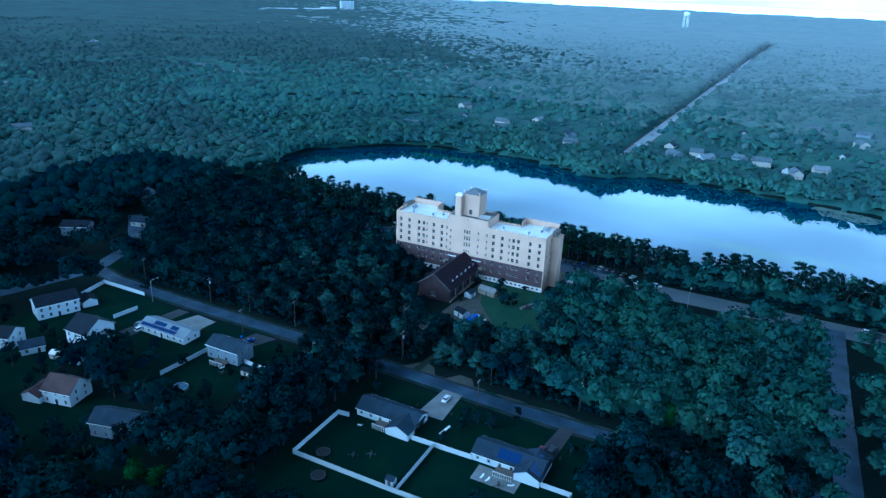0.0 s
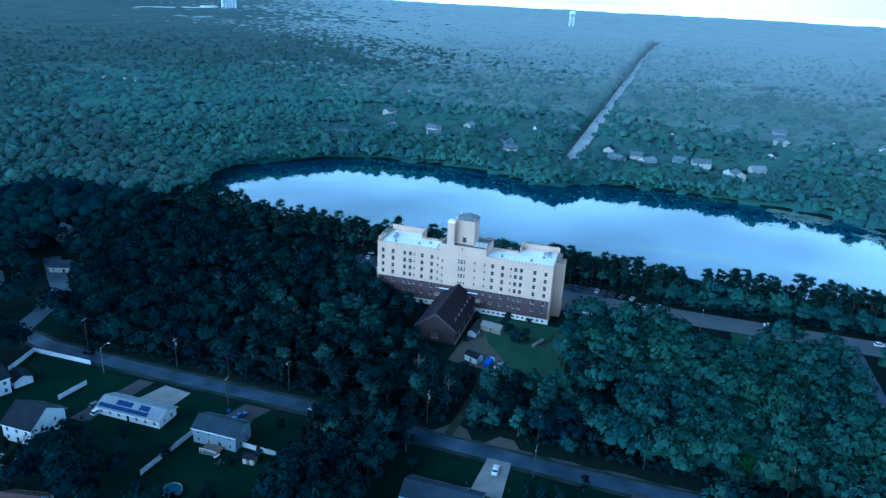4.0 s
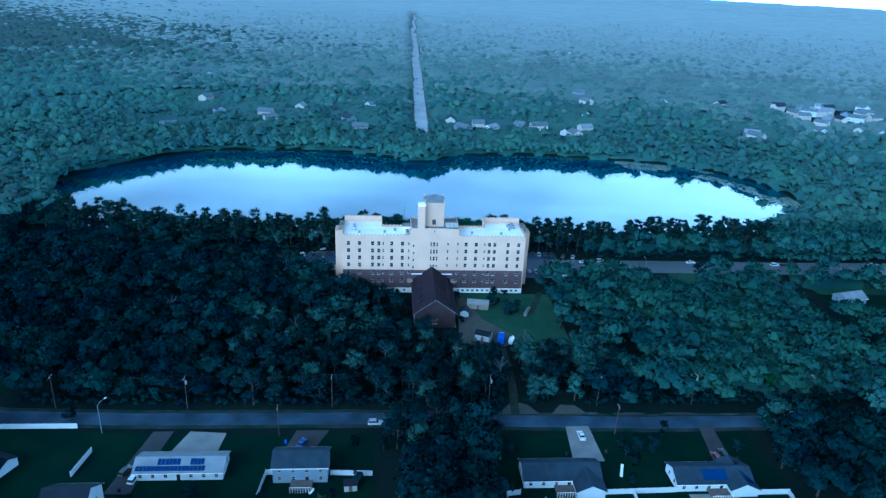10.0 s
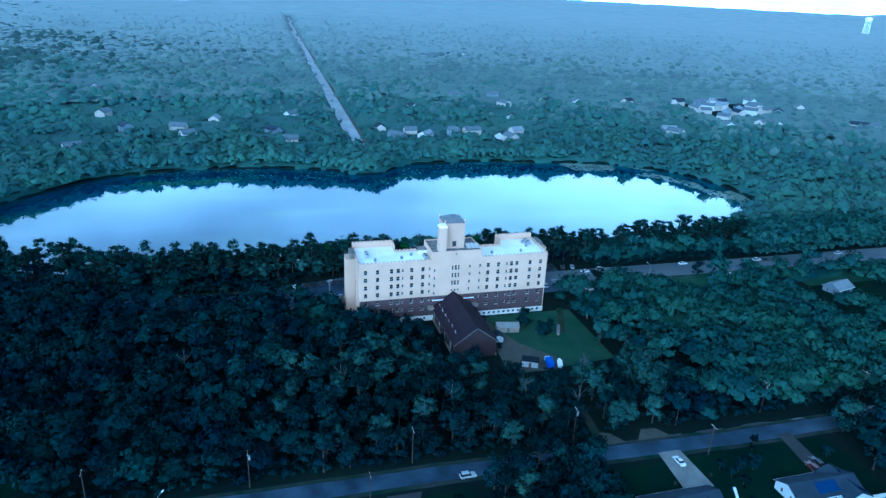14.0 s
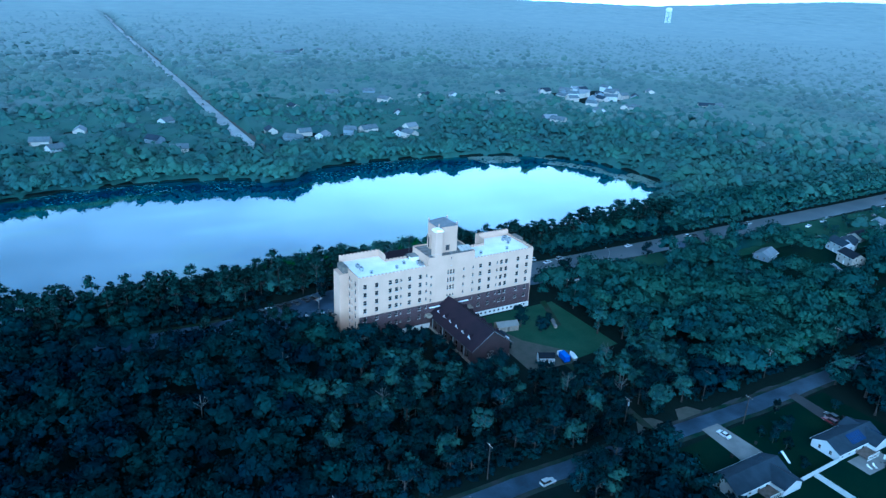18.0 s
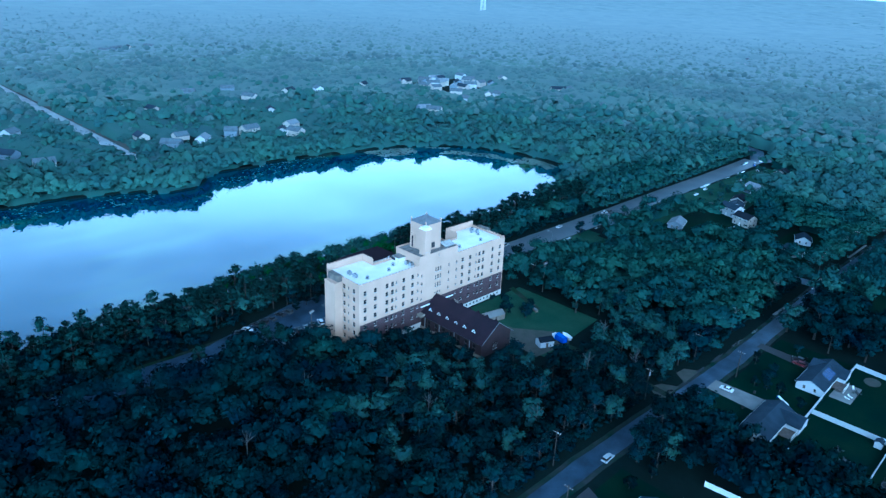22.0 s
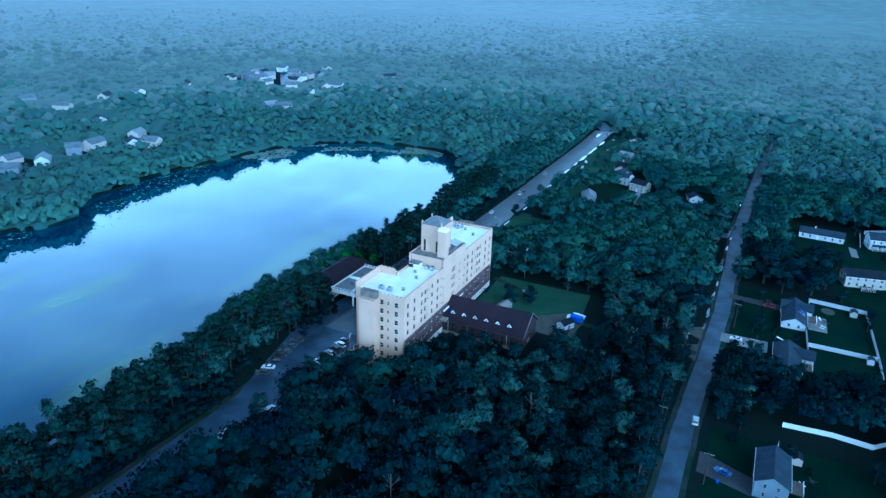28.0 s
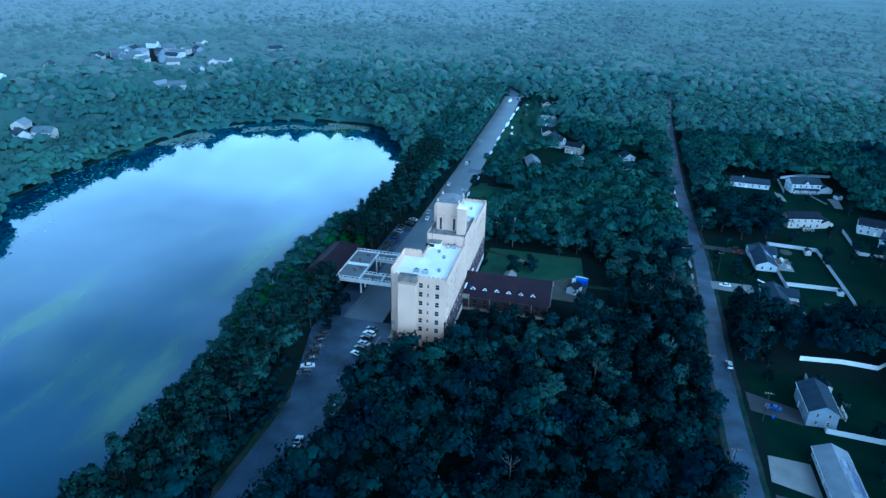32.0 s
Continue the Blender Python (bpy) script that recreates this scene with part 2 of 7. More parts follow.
# leaf tones pale with distance from the near woods, painting haze into colour
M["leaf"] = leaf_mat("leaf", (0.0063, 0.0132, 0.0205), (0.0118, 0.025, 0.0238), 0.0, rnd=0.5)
M["leaf_light"] = leaf_mat("leaf_light", (0.03, 0.095, 0.02), (0.026, 0.07, 0.02), 0.0)
# lighter green trees, with haze paling mixed into the colour
M["leaf_mid"] = leaf_mat("leaf_mid", (0.028, 0.054, 0.06), (0.046, 0.085, 0.064), 0.0, rnd=0.2)
M["leaf_outer_haze"] = leaf_mat("leaf_outer_haze", (0.042, 0.078, 0.079), (0.061, 0.111, 0.085), 0.03, rnd=0.08, island=True, patch=0.04)
# greener eastern leaves, also paled to hold haze in the colour
M["leaf_east_haze"] = leaf_mat("leaf_east_haze", (0.0225, 0.0455, 0.0485), (0.037, 0.0725, 0.053), 0.0, rnd=0.18, island=True, patch=0.05)
M["needle"] = leaf_mat("needle", (0.011, 0.023, 0.022), (0.017, 0.033, 0.028), 0.0)
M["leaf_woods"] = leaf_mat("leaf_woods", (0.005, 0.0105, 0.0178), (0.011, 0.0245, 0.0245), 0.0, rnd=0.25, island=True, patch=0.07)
# the near woods' leaf again, made paler so its colour carries haze
M["leaf_grove_haze"] = leaf_mat("leaf_grove_haze", (0.0125, 0.0268, 0.033), (0.0245, 0.051, 0.043), 0.0, rnd=0.22, island=True, patch=0.07)
# haze over the far woods sits in these blue-grey colours and raised sheen
M["leaf_far_haze"] = leaf_mat("leaf_far_haze", (0.057, 0.088, 0.089), (0.081, 0.123, 0.107), 0.085, rnd=0.05, island=True)
M["leaf_under_haze"] = leaf_mat("leaf_under_haze", (0.038, 0.07, 0.073), (0.056, 0.101, 0.08), 0.04, rnd=0.0, island=True)
M["leaf_distant_haze"] = leaf_mat("leaf_distant_haze", (0.094, 0.127, 0.131), (0.114, 0.149, 0.143), 0.12, rnd=0.03, island=True)
# western leaves: less haze painted in, so darker
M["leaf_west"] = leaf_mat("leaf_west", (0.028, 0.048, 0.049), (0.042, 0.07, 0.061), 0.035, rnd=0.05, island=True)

# rain streaks run down the stucco
for key in ("stucco", "stucco_worn"):
    n_, l_ = M[key].node_tree.nodes, M[key].node_tree.links
    hs_ = [x for x in n_ if x.type == "HUE_SAT"][0]
    tc_ = [x for x in n_ if x.type == "TEX_COORD"][0]
    mp = n_.new("ShaderNodeMapping")
    mp.inputs["Scale"].default_value = (0.9, 0.9, 0.07)
    st = n_.new("ShaderNodeTexNoise")
    st.inputs["Scale"].default_value, st.inputs["Detail"].default_value = 1.0, 5
    sr = n_.new("ShaderNodeMapRange")
    sr.inputs["From Min"].default_value, sr.inputs["From Max"].default_value = 0.52, 0.72
    sr.inputs["To Min"].default_value, sr.inputs["To Max"].default_value = 0.0, 0.1 if key == "stucco" else 0.6
    mx = n_.new("ShaderNodeMix")
    mx.data_type = "RGBA"
    mx.inputs["B"].default_value = (0.3, 0.23, 0.16, 1)
    l_.new(tc_.outputs["Object"], mp.inputs[0])
    l_.new(mp.outputs[0], st.inputs["Vector"])
    l_.new(st.outputs["Fac"], sr.inputs["Value"])
    l_.new(sr.outputs[0], mx.inputs["Factor"])
    l_.new(hs_.inputs["Color"].links[0].from_socket, mx.inputs["A"])
    l_.new(mx.outputs["Result"], hs_.inputs["Color"])

# brick: courses and joints
bm_ = mat("brick", (0.15, 0.06, 0.055), 0.85, scale=0.2, fine=4, var=0.3, second=(0.11, 0.05, 0.048))
n_, l_ = bm_.node_tree.nodes, bm_.node_tree.links
br = n_.new("ShaderNodeTexBrick")
br.inputs["Scale"].default_value, br.inputs["Mortar Size"].default_value = 1.0, 0.008
br.inputs["Brick Width"].default_value, br.inputs["Row Height"].default_value = 0.22, 0.075
br.inputs["Color1"].default_value, br.inputs["Color2"].default_value = (0.058, 0.03, 0.034, 1), (0.042, 0.023, 0.027, 1)
br.inputs["Mortar"].default_value = (0.075, 0.062, 0.062, 1)
mp = n_.new("ShaderNodeMapping")
mp.inputs["Rotation"].default_value = (radians(90), 0, 0)
l_.new([x for x in n_ if x.type == "TEX_COORD"][0].outputs["Object"], mp.inputs["Vector"])
l_.new(mp.outputs[0], br.inputs["Vector"])
hs_ = [x for x in n_ if x.type == "HUE_SAT"][0]
l_.new(br.outputs["Color"], hs_.inputs["Color"])
M["brick"] = bm_


def glass_mat():
    m = bpy.data.materials.new("window_glass")
    m.use_nodes = True
    b = m.node_tree.nodes["Principled BSDF"]
    b.inputs["Base Color"].default_value = (0.02, 0.02, 0.022, 1)
    b.inputs["Roughness"].default_value = 0.12
    b.inputs["Specular IOR Level"].default_value = 0.35
    return m


M["glass"] = glass_mat()


def paint(name, c, rough=0.3):
    m = mat(name, c, rough, scale=1.5, fine=8, var=0.08, bump=0.0, spec=0.5)
    m.node_tree.nodes["Principled BSDF"].inputs["Coat Weight"].default_value = 0.5
    return m


for nm_, c_ in (("white", (0.75, 0.76, 0.78)), ("silver", (0.4, 0.42, 0.44)), ("black", (0.02, 0.02, 0.022)), ("grey", (0.05, 0.053, 0.058)), ("blue", (0.03, 0.07, 0.28)), ("red", (0.11, 0.018, 0.022))):
    M["car_" + nm_] = paint("car_paint_" + nm_, c_)


def water_mat():
    """Still pond water: deep blue body, drifting algae in long streaks, faint ripples."""
    m = bpy.data.materials.new("pond_water")
    m.use_nodes = True
    n, l = m.node_tree.nodes, m.node_tree.links
    b = n["Principled BSDF"]
    b.inputs["Roughness"].default_value = 0.03
    b.inputs["IOR"].default_value = 1.75
    b.inputs["Specular IOR Level"].default_value = 0.5
    tc = n.new("ShaderNodeTexCoord")
    mp = n.new("ShaderNodeMapping")
    mp.inputs["Rotation"].default_value = (0, 0, radians(-28))
    mp.inputs["Scale"].default_value = (0.010, 0.035, 1)
    l.new(tc.outputs["Object"], mp.inputs["Vector"])
    a = n.new("ShaderNodeTexNoise")
    a.inputs["Scale"].default_value, a.inputs["Detail"].default_value, a.inputs["Roughness"].default_value = 1.0, 4, 0.5
    l.new(mp.outputs[0], a.inputs["Vector"])
    r = n.new("ShaderNodeMapRange")
    r.inputs["From Min"].default_value, r.inputs["From Max"].default_value = 0.54, 0.68
    l.new(a.outputs["Fac"], r.inputs["Value"])
    mix = n.new("ShaderNodeMix")
    mix.data_type = "RGBA"
    mix.inputs["A"].default_value, mix.inputs["B"].default_value = (0.001, 0.029, 0.066, 1), (0.055, 0.1, 0.05, 1)
    l.new(r.outputs[0], mix.inputs["Factor"])
    l.new(mix.outputs["Result"], b.inputs["Base Color"])
    w = n.new("ShaderNodeTexNoise")
    w.inputs["Scale"].default_value, w.inputs["Detail"].default_value = 0.25, 4
    l.new(tc.outputs["Object"], w.inputs["Vector"])
    bp = n.new("ShaderNodeBump")
    bp.inputs["Strength"].default_value, bp.inputs["Distance"].default_value = 0.03, 0.1
    l.new(w.outputs["Fac"], bp.inputs["Height"])
    l.new(bp.outputs[0], b.inputs["Normal"])
    return m


M["water"] = water_mat()


def far_glow(name, c, strength):
    """Far water and land, with haze and sky brightness painted in as emission."""
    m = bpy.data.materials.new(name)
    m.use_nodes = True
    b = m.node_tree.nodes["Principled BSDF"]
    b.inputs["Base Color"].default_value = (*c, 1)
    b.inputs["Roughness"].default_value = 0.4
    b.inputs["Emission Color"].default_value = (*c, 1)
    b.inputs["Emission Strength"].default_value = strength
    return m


pud = bpy.data.materials.new("rain_puddle")
pud.use_nodes = True
pb = pud.node_tree.nodes["Principled BSDF"]
pb.inputs["Base Color"].default_value = (0.05, 0.055, 0.06, 1)
pb.inputs["Roughness"].default_value = 0.05
pb.inputs["IOR"].default_value = 1.7
M["puddle"] = pud
# emission lends these strips the brightness of the sky; neither is a lamp
M["far_bay"] = far_glow("far_bay", (0.8, 0.82, 0.84), 1.0)
M["far_shore"] = far_glow("far_shore", (0.5, 0.55, 0.6), 0.6)

# ---------------------------------------------------------------- mesh helpers
def mesh_ob(name, verts, faces, material, parent=None, smooth=False):
    me = bpy.data.meshes.new(name)
    me.from_pydata(verts, [], faces)
    me.materials.append(material)
    if smooth:
        me.polygons.foreach_set("use_smooth", [True] * len(me.polygons))
    me.update()
    ob = new(name, me)
    ob.parent = parent
    return ob


def part(name, bm, material, parent=None, label=""):
    """Links a bmesh as one mesh object under a thing or part."""
    bmesh.ops.recalc_face_normals(bm, faces=bm.faces)
    me = bpy.data.meshes.new(name)
    bm.to_mesh(me)
    bm.free()
    me.materials.append(material)
    ob = new(name, me)
    ob.parent = parent
    return tagged(ob, label)


def shared(name, me, parent, m):
    """A further part on the same mesh data."""
    ob = new(name, me)
    ob.parent = parent
    ob.matrix_basis = m
    return ob


def B():
    return bmesh.new()


def box(bm, x0, x1, y0, y1, z0, z1, bevel=0.0):
    r = bmesh.ops.create_cube(bm, size=1.0)
    vs = r["verts"]
    bmesh.ops.scale(bm, vec=(x1 - x0, y1 - y0, z1 - z0), verts=vs)
    bmesh.ops.translate(bm, vec=((x0 + x1) / 2, (y0 + y1) / 2, (z0 + z1) / 2), verts=vs)
    if bevel:
        es = list({e for v in vs for e in v.link_edges})
        bmesh.ops.bevel(bm, geom=es, offset=bevel, segments=1, affect="EDGES")
    return bm


def cyl(bm, x, y, z0, z1, r0, r1=None, seg=10):
    r = bmesh.ops.create_cone(bm, segments=seg, radius1=r0, radius2=r0 if r1 is None else r1, depth=z1 - z0, cap_ends=True)
    bmesh.ops.translate(bm, vec=(x, y, (z0 + z1) / 2), verts=r["verts"])
    return bm


def rod(bm, a, b, r, seg=6):
    a, b = Vector(a), Vector(b)
    g = bmesh.ops.create_cone(bm, segments=seg, radius1=r, radius2=r, depth=(b - a).length, cap_ends=True)
    q = (b - a).to_track_quat("Z", "Y").to_matrix().to_4x4()
    bmesh.ops.transform(bm, matrix=Matrix.Translation((a + b) / 2) @ q, verts=g["verts"])
    return bm


def poly(bm, pts):
    return bm.faces.new([bm.verts.new(p) for p in pts])


def slab(bm, pts, thick):
    """A flat piece with thickness below the given outline (3D points, counter-clockwise from above)."""
    top = [bm.verts.new(p) for p in pts]
    low = [bm.verts.new((p[0], p[1], p[2] - thick)) for p in pts]
    bm.faces.new(top)
    bm.faces.new(low[::-1])
    for i in range(len(pts)):
        j = (i + 1) % len(pts)
        bm.faces.new((top[i], low[i], low[j], top[j]))
    return bm


def thing(name, x, y, z, label, category, group="", rz=0.0):
    ob = new(name)
    ob.matrix_basis = pose(x, y, z, 0, 0, rz)
    ob.empty_display_size = 0.5
    return tagged(ob, label, category, group)


def inside(px, py, ring):
    """Which of the points lie in the ring (numpy)."""
    hit = np.zeros(len(px), bool)
    n = len(ring)
    for i in range(n):
        (x0, y0), (x1, y1) = ring[i], ring[(i + 1) % n]
        c = (y0 > py) != (y1 > py)
        with np.errstate(divide="ignore", invalid="ignore"):
            hit ^= c & (px < (x1 - x0) * (py - y0) / (y1 - y0 + 1e-12) + x0)
    return hit


def smooth_ring(ring, steps=6):
    """Catmull-Rom through a closed ring."""
    out, n = [], len(ring)
    for i in range(n):
        p0, p1, p2, p3 = (np.array(ring[(i + k - 1) % n], float) for k in range(4))
        for s in range(steps):
            t = s / steps
            out.append(tuple(0.5 * (2 * p1 + (p2 - p0) * t + (2 * p0 - 5 * p1 + 4 * p2 - p3) * t * t + (3 * p1 - p0 - 3 * p2 + p3) * t ** 3)))
    return out


# ---------------------------------------------------------------- ground, lake, roads
LAKE = smooth_ring([(-349, 426), (-346, 462), (-318, 495), (-285, 524), (-221, 535), (-158, 527), (-119, 508), (-84, 532), (-19, 536), (26, 529), (68, 520), (106, 497), (128, 458), (131, 416), (114, 388), (68, 365), (20, 355), (-60, 358), (-90, 362), (-120, 363), (-150, 364), (-180, 358), (-235, 353), (-296, 362), (-332, 390)])

def axis(lo, f0, f1, hi, fine, grow=1.25):
    a = list(np.arange(f0, f1 + 0.1, fine))
    s, v = fine, f1
    while v < hi:
        s *= grow
        v += s
        a.append(min(v, hi))
    s, v = fine, f0
    while v > lo:
        s *= grow
        v -= s
        a.insert(0, max(v, lo))
    return np.array(a)


gx, gy = axis(-5000, -364, 150, 5000, 4.0), axis(-3000, 340, 548, 5000, 4.0)
GX, GY = np.meshgrid(gx, gy)
wet = inside(GX.ravel(), GY.ravel(), LAKE).reshape(GX.shape)
GZ = np.where(wet, -4.0, 0.0)
nx, ny = len(gx), len(gy)
idx = np.arange(nx * ny).reshape(ny, nx)
faces = np.stack([idx[:-1, :-1], idx[:-1, 1:], idx[1:, 1:], idx[1:, :-1]], -1).reshape(-1, 4)
ground = mesh_ob("ground", np.stack([GX, GY, GZ], -1).reshape(-1, 3).tolist(), faces.tolist(), M["forest_floor"])
tagged(ground, "dark forest floor with leaf litter and grass", "ground", kind="structure")
lake = mesh_ob("water", [(-380, 330, -0.9), (160, 330, -0.9), (160, 560, -0.9), (-380, 560, -0.9)], [(0, 1, 2, 3)], M["water"])
tagged(lake, "still blue pond with green algae streaks mirroring the sky", "lake", kind="structure")


def haze_strip(name, r, z0, z1, material, label, category, a0=-17, a1=52):
    """A curved strip at the far edge of the land, by compass bearing."""
    bm = B()
    rows = []
    for i in range(61):
        a = radians(a0 + (a1 - a0) * i / 60)
        k = 2.5 * noise.noise((i * 0.35, 2.2, 0.0))
        x, y = -130 + r * math.sin(a), 100 + r * math.cos(a)
        rows.append((bm.verts.new((x, y, z0)), bm.verts.new((x, y, z1 + k))))
    for (a, b), (c, d) in zip(rows, rows[1:]):
        bm.faces.new((a, c, d, b))
    return tagged(part(name, bm, material), label, category, kind="structure")


haze_strip("backdrop", 4730, -1.0, 66.0, M["far_bay"], "distant pale bay below the horizon, painted to glow", "bay")
haze_strip("backdrop", 4720, 66.0, 70.0, M["far_shore"], "thin far shore across the bay, haze painted as glow", "shore")


def ribbon(name, pts, width, material, z, label, category):
    """A road or strip along a line, with ragged edges."""
    bm = B()
    P = [Vector((x, y, 0)) for x, y in pts]
    dense = []
    for a, b in zip(P, P[1:]):
        k = max(1, int((b - a).length / 4))
        dense += [a.lerp(b, i / k) for i in range(k)]
    dense.append(P[-1])
    rows = []
    for i, p in enumerate(dense):
        d = (dense[min(i + 1, len(dense) - 1)] - dense[max(i - 1, 0)]).normalized()
        s = Vector((-d.y, d.x, 0))
        w0 = width / 2 + 0.35 * noise.noise((p.x * 0.15, p.y * 0.15, 3.1))
        w1 = width / 2 + 0.35 * noise.noise((p.x * 0.15, p.y * 0.15, 9.7))
        a, b = p + s * w0, p - s * w1
        rows.append((bm.verts.new((a.x, a.y, z)), bm.verts.new((b.x, b.y, z))))
    for (a, b), (c, d) in zip(rows, rows[1:]):
        bm.faces.new((a, b, d, c))
    return tagged(part(name, bm, material), label, category, kind="structure")


STREET = [(-292, 199), (-262, 192), (-222, 190.3), (-150, 190), (-100, 188), (-60, 186.6), (0, 187), (50, 187.4), (120, 185.5), (240, 181), (300, 177), (360, 166)]
LAKE_ROAD = [(-262, 319), (-215, 317), (-150, 317), (-60, 315), (60, 314.3), (120, 315), (200, 315), (280, 317)]
CROSS = [(43, 314), (43, 260), (44, 192)]
WEST = [(-300, 130), (-290, 160), (-280, 195), (-292, 230), (-330, 262)]
NORTH = [(-114, 590), (-107, 900), (-89, 1695), (-66, 2300)]
ribbon("verge", STREET, 9.6, M["verge_street"], 0.03, "sandy worn road verge", "verge")
ribbon("road", STREET, 6.3, M["asphalt"], 0.06, "grey patched asphalt residential street", "road")
ribbon("verge", LAKE_ROAD, 16.0, M["verge"], 0.03, "sandy verge of the lakeside road", "verge")
ribbon("road", LAKE_ROAD[:3], 12.0, M["asphalt"], 0.06, "dark asphalt lakeside road beside the parking lot", "road")
ribbon("road", LAKE_ROAD[2:], 15.0, M["asphalt_worn"], 0.06, "grey worn asphalt lakeside road", "road")
ribbon("road", CROSS, 8.0, M["asphalt"], 0.07, "asphalt cross street between woods", "road")
ribbon("road", WEST, 8.0, M["asphalt"], 0.07, "asphalt side street", "road")
ribbon("verge", NORTH, 26.0, M["gravel"], 0.03, "pale gravel shoulder of a straight road", "verge")
ribbon("road", NORTH, 12.0, M["asphalt_pale"], 0.06, "long straight asphalt road through the forest", "road")
ribbon("road", [(280, 313), (318, 330), (330, 352)], 12.0, M["asphalt"], 0.07, "bend of the lakeside road", "road")
ribbon("road", [(280, 313), (330, 290), (360, 262)], 9.0, M["asphalt"], 0.065, "branch road at the bend", "road")
EAST = [(455, 180), (464, 107), (471, 60), (474, -20)]
ribbon("road", EAST, 9.0, M["asphalt_pale"], 0.06, "pale straight road behind the eastern woods", "road")
ribbon("road", [(110, 66), (96, 84), (60, 40)], 7.0, M["asphalt"], 0.06, "asphalt back street", "road")
ribbon("path", [(-100, 192), (-98, 215), (-98, 236), (-104, 250)], 3.0, M["verge"], 0.05, "gravel service track through the woods", "path")


def sheet(name, pts, material, z, label, category, kind="structure"):
    bm = B()
    slab(bm, [(x, y, z) for x, y in pts], z + 0.02)
    return tagged(part(name, bm, material), label, category, kind=kind)


sheet("parking_lot", [(-232, 312), (-208, 306.5), (-190, 306), (-163, 305.5), (-163, 303), (-150, 303), (-150, 312), (-80, 312), (-80, 300), (-58, 300), (-56, 331), (-160, 333), (-198, 324)], M["asphalt"], 0.05, "worn dark asphalt parking lot beside the hotel", "parking lot")

# lily pads crowding the far and eastern shore
rl = np.random.default_rng(31)
LV, LF = [], []
for (x0, y0), (x1, y1) in zip(LAKE, LAKE[1:] + LAKE[:1]):
    L = math.hypot(x1 - x0, y1 - y0)
    mx, my = (x0 + x1) / 2, (y0 + y1) / 2
    dense = 11.0 if mx > 30 and my > 400 else (2.2 if my > 500 else 0.0)
    for i in range(int(L * dense)):
        u, o = rl.uniform(0, 1), 1.0 + 22 * rl.uniform(0, 1) ** 1.4
        cx, cy = x0 + (x1 - x0) * u + (y1 - y0) / L * o, y0 + (y1 - y0) * u - (x1 - x0) / L * o
        if noise.noise((cx * 0.05, cy * 0.05, 7.7)) < -0.05:
            continue
        r, k = rl.uniform(0.35, 0.9) * (1.5 if dense > 5 else 1.0), len(LV)
        LV += [(cx + r * math.cos(a), cy + r * math.sin(a), -0.87 + 0.02 * rl.uniform()) for a in np.linspace(0.3, 6.0, 7)]
        LF.append(tuple(range(k, k + 7)))
pads = mesh_ob("lily_pads", LV, LF, M["lily"])
tagged(pads, "floating green lily pads along the pond shore", "lily pads", kind="stuff")

# ---------------------------------------------------------------- the hotel
HX0, HX1, HY0, HY1, HZ = -162.2, -82.2, 283.1, 295.9, 26.4
WING_W, WING_E = -145.2, -99.2      # inner edges of the rear end wings
CX0, CX1, CZ = -132.6, -111.7, 30.6


def holed_wall(bm, u0, u1, z0, z1, holes, place, depth=0.35):
    """A wall face with real openings and reveals; place(u, z, d) gives the point, d metres behind the face."""
    us = sorted({u0, u1, *[h[0] for h in holes], *[h[1] for h in holes]})
    zs = sorted({z0, z1, *[h[2] for h in holes], *[h[3] for h in holes]})
    cache = {}

    def v(u, z, d=0.0):
        k = (round(u, 4), round(z, 4), d)
        if k not in cache:
            cache[k] = bm.verts.new(place(u, z, d))
        return cache[k]

    for a, b in zip(us, us[1:]):
        for c, d in zip(zs, zs[1:]):
            mu, mz = (a + b) / 2, (c + d) / 2
            if any(h[0] < mu < h[1] and h[2] < mz < h[3] for h in holes):
                continue
            bm.faces.new((v(a, c), v(b, c), v(b, d), v(a, d)))
    for a, b, c, d in holes:
        q = [(a, c), (b, c), (b, d), (a, d)]
        for (p, r), (s, t) in zip(q, q[1:] + q[:1]):
            bm.faces.new([bm.verts.new(place(*w)) for w in ((p, r, 0), (s, t, 0), (s, t, depth), (p, r, depth))])
    return bm


WINDOW_MESH = {}


def window_parts(w, h, paint="frame_grey"):
    """Frame, pane and sill meshes for a sash window w x h, facing -y, centred at its lower middle."""
    k = (round(w, 2), round(h, 2), paint)
    if k not in WINDOW_MESH:
        f = B()
        t = 0.06
        box(f, -w / 2, w / 2, -0.04, 0.06, 0, t)
        box(f, -w / 2, w / 2, -0.04, 0.06, h - t, h)
        box(f, -w / 2, -w / 2 + t, -0.04, 0.06, t, h - t)
        box(f, w / 2 - t, w / 2, -0.04, 0.06, t, h - t)
        if h > 1.0:
            box(f, -w / 2 + t, w / 2 - t, -0.05, 0.05, h / 2 - 0.035, h / 2 + 0.035)
        p = B()
        box(p, -w / 2 + t, w / 2 - t, 0.0, 0.02, t, h - t)
        s = B()
        box(s, -w / 2 - 0.05, w / 2 + 0.05, -0.3, -0.04, -0.1, 0.0)
        out = []
        for nm, bm, m in (("window_frame", f, M[paint]), ("pane", p, M["glass"]), ("window_sill", s, M[paint])):
            me = bpy.data.meshes.new(nm)
            bmesh.ops.recalc_face_normals(bm, faces=bm.faces)
            bm.to_mesh(me)
            bm.free()
            me.materials.append(m)
            out.append(me)
        WINDOW_MESH[k] = out
    return WINDOW_MESH[k]


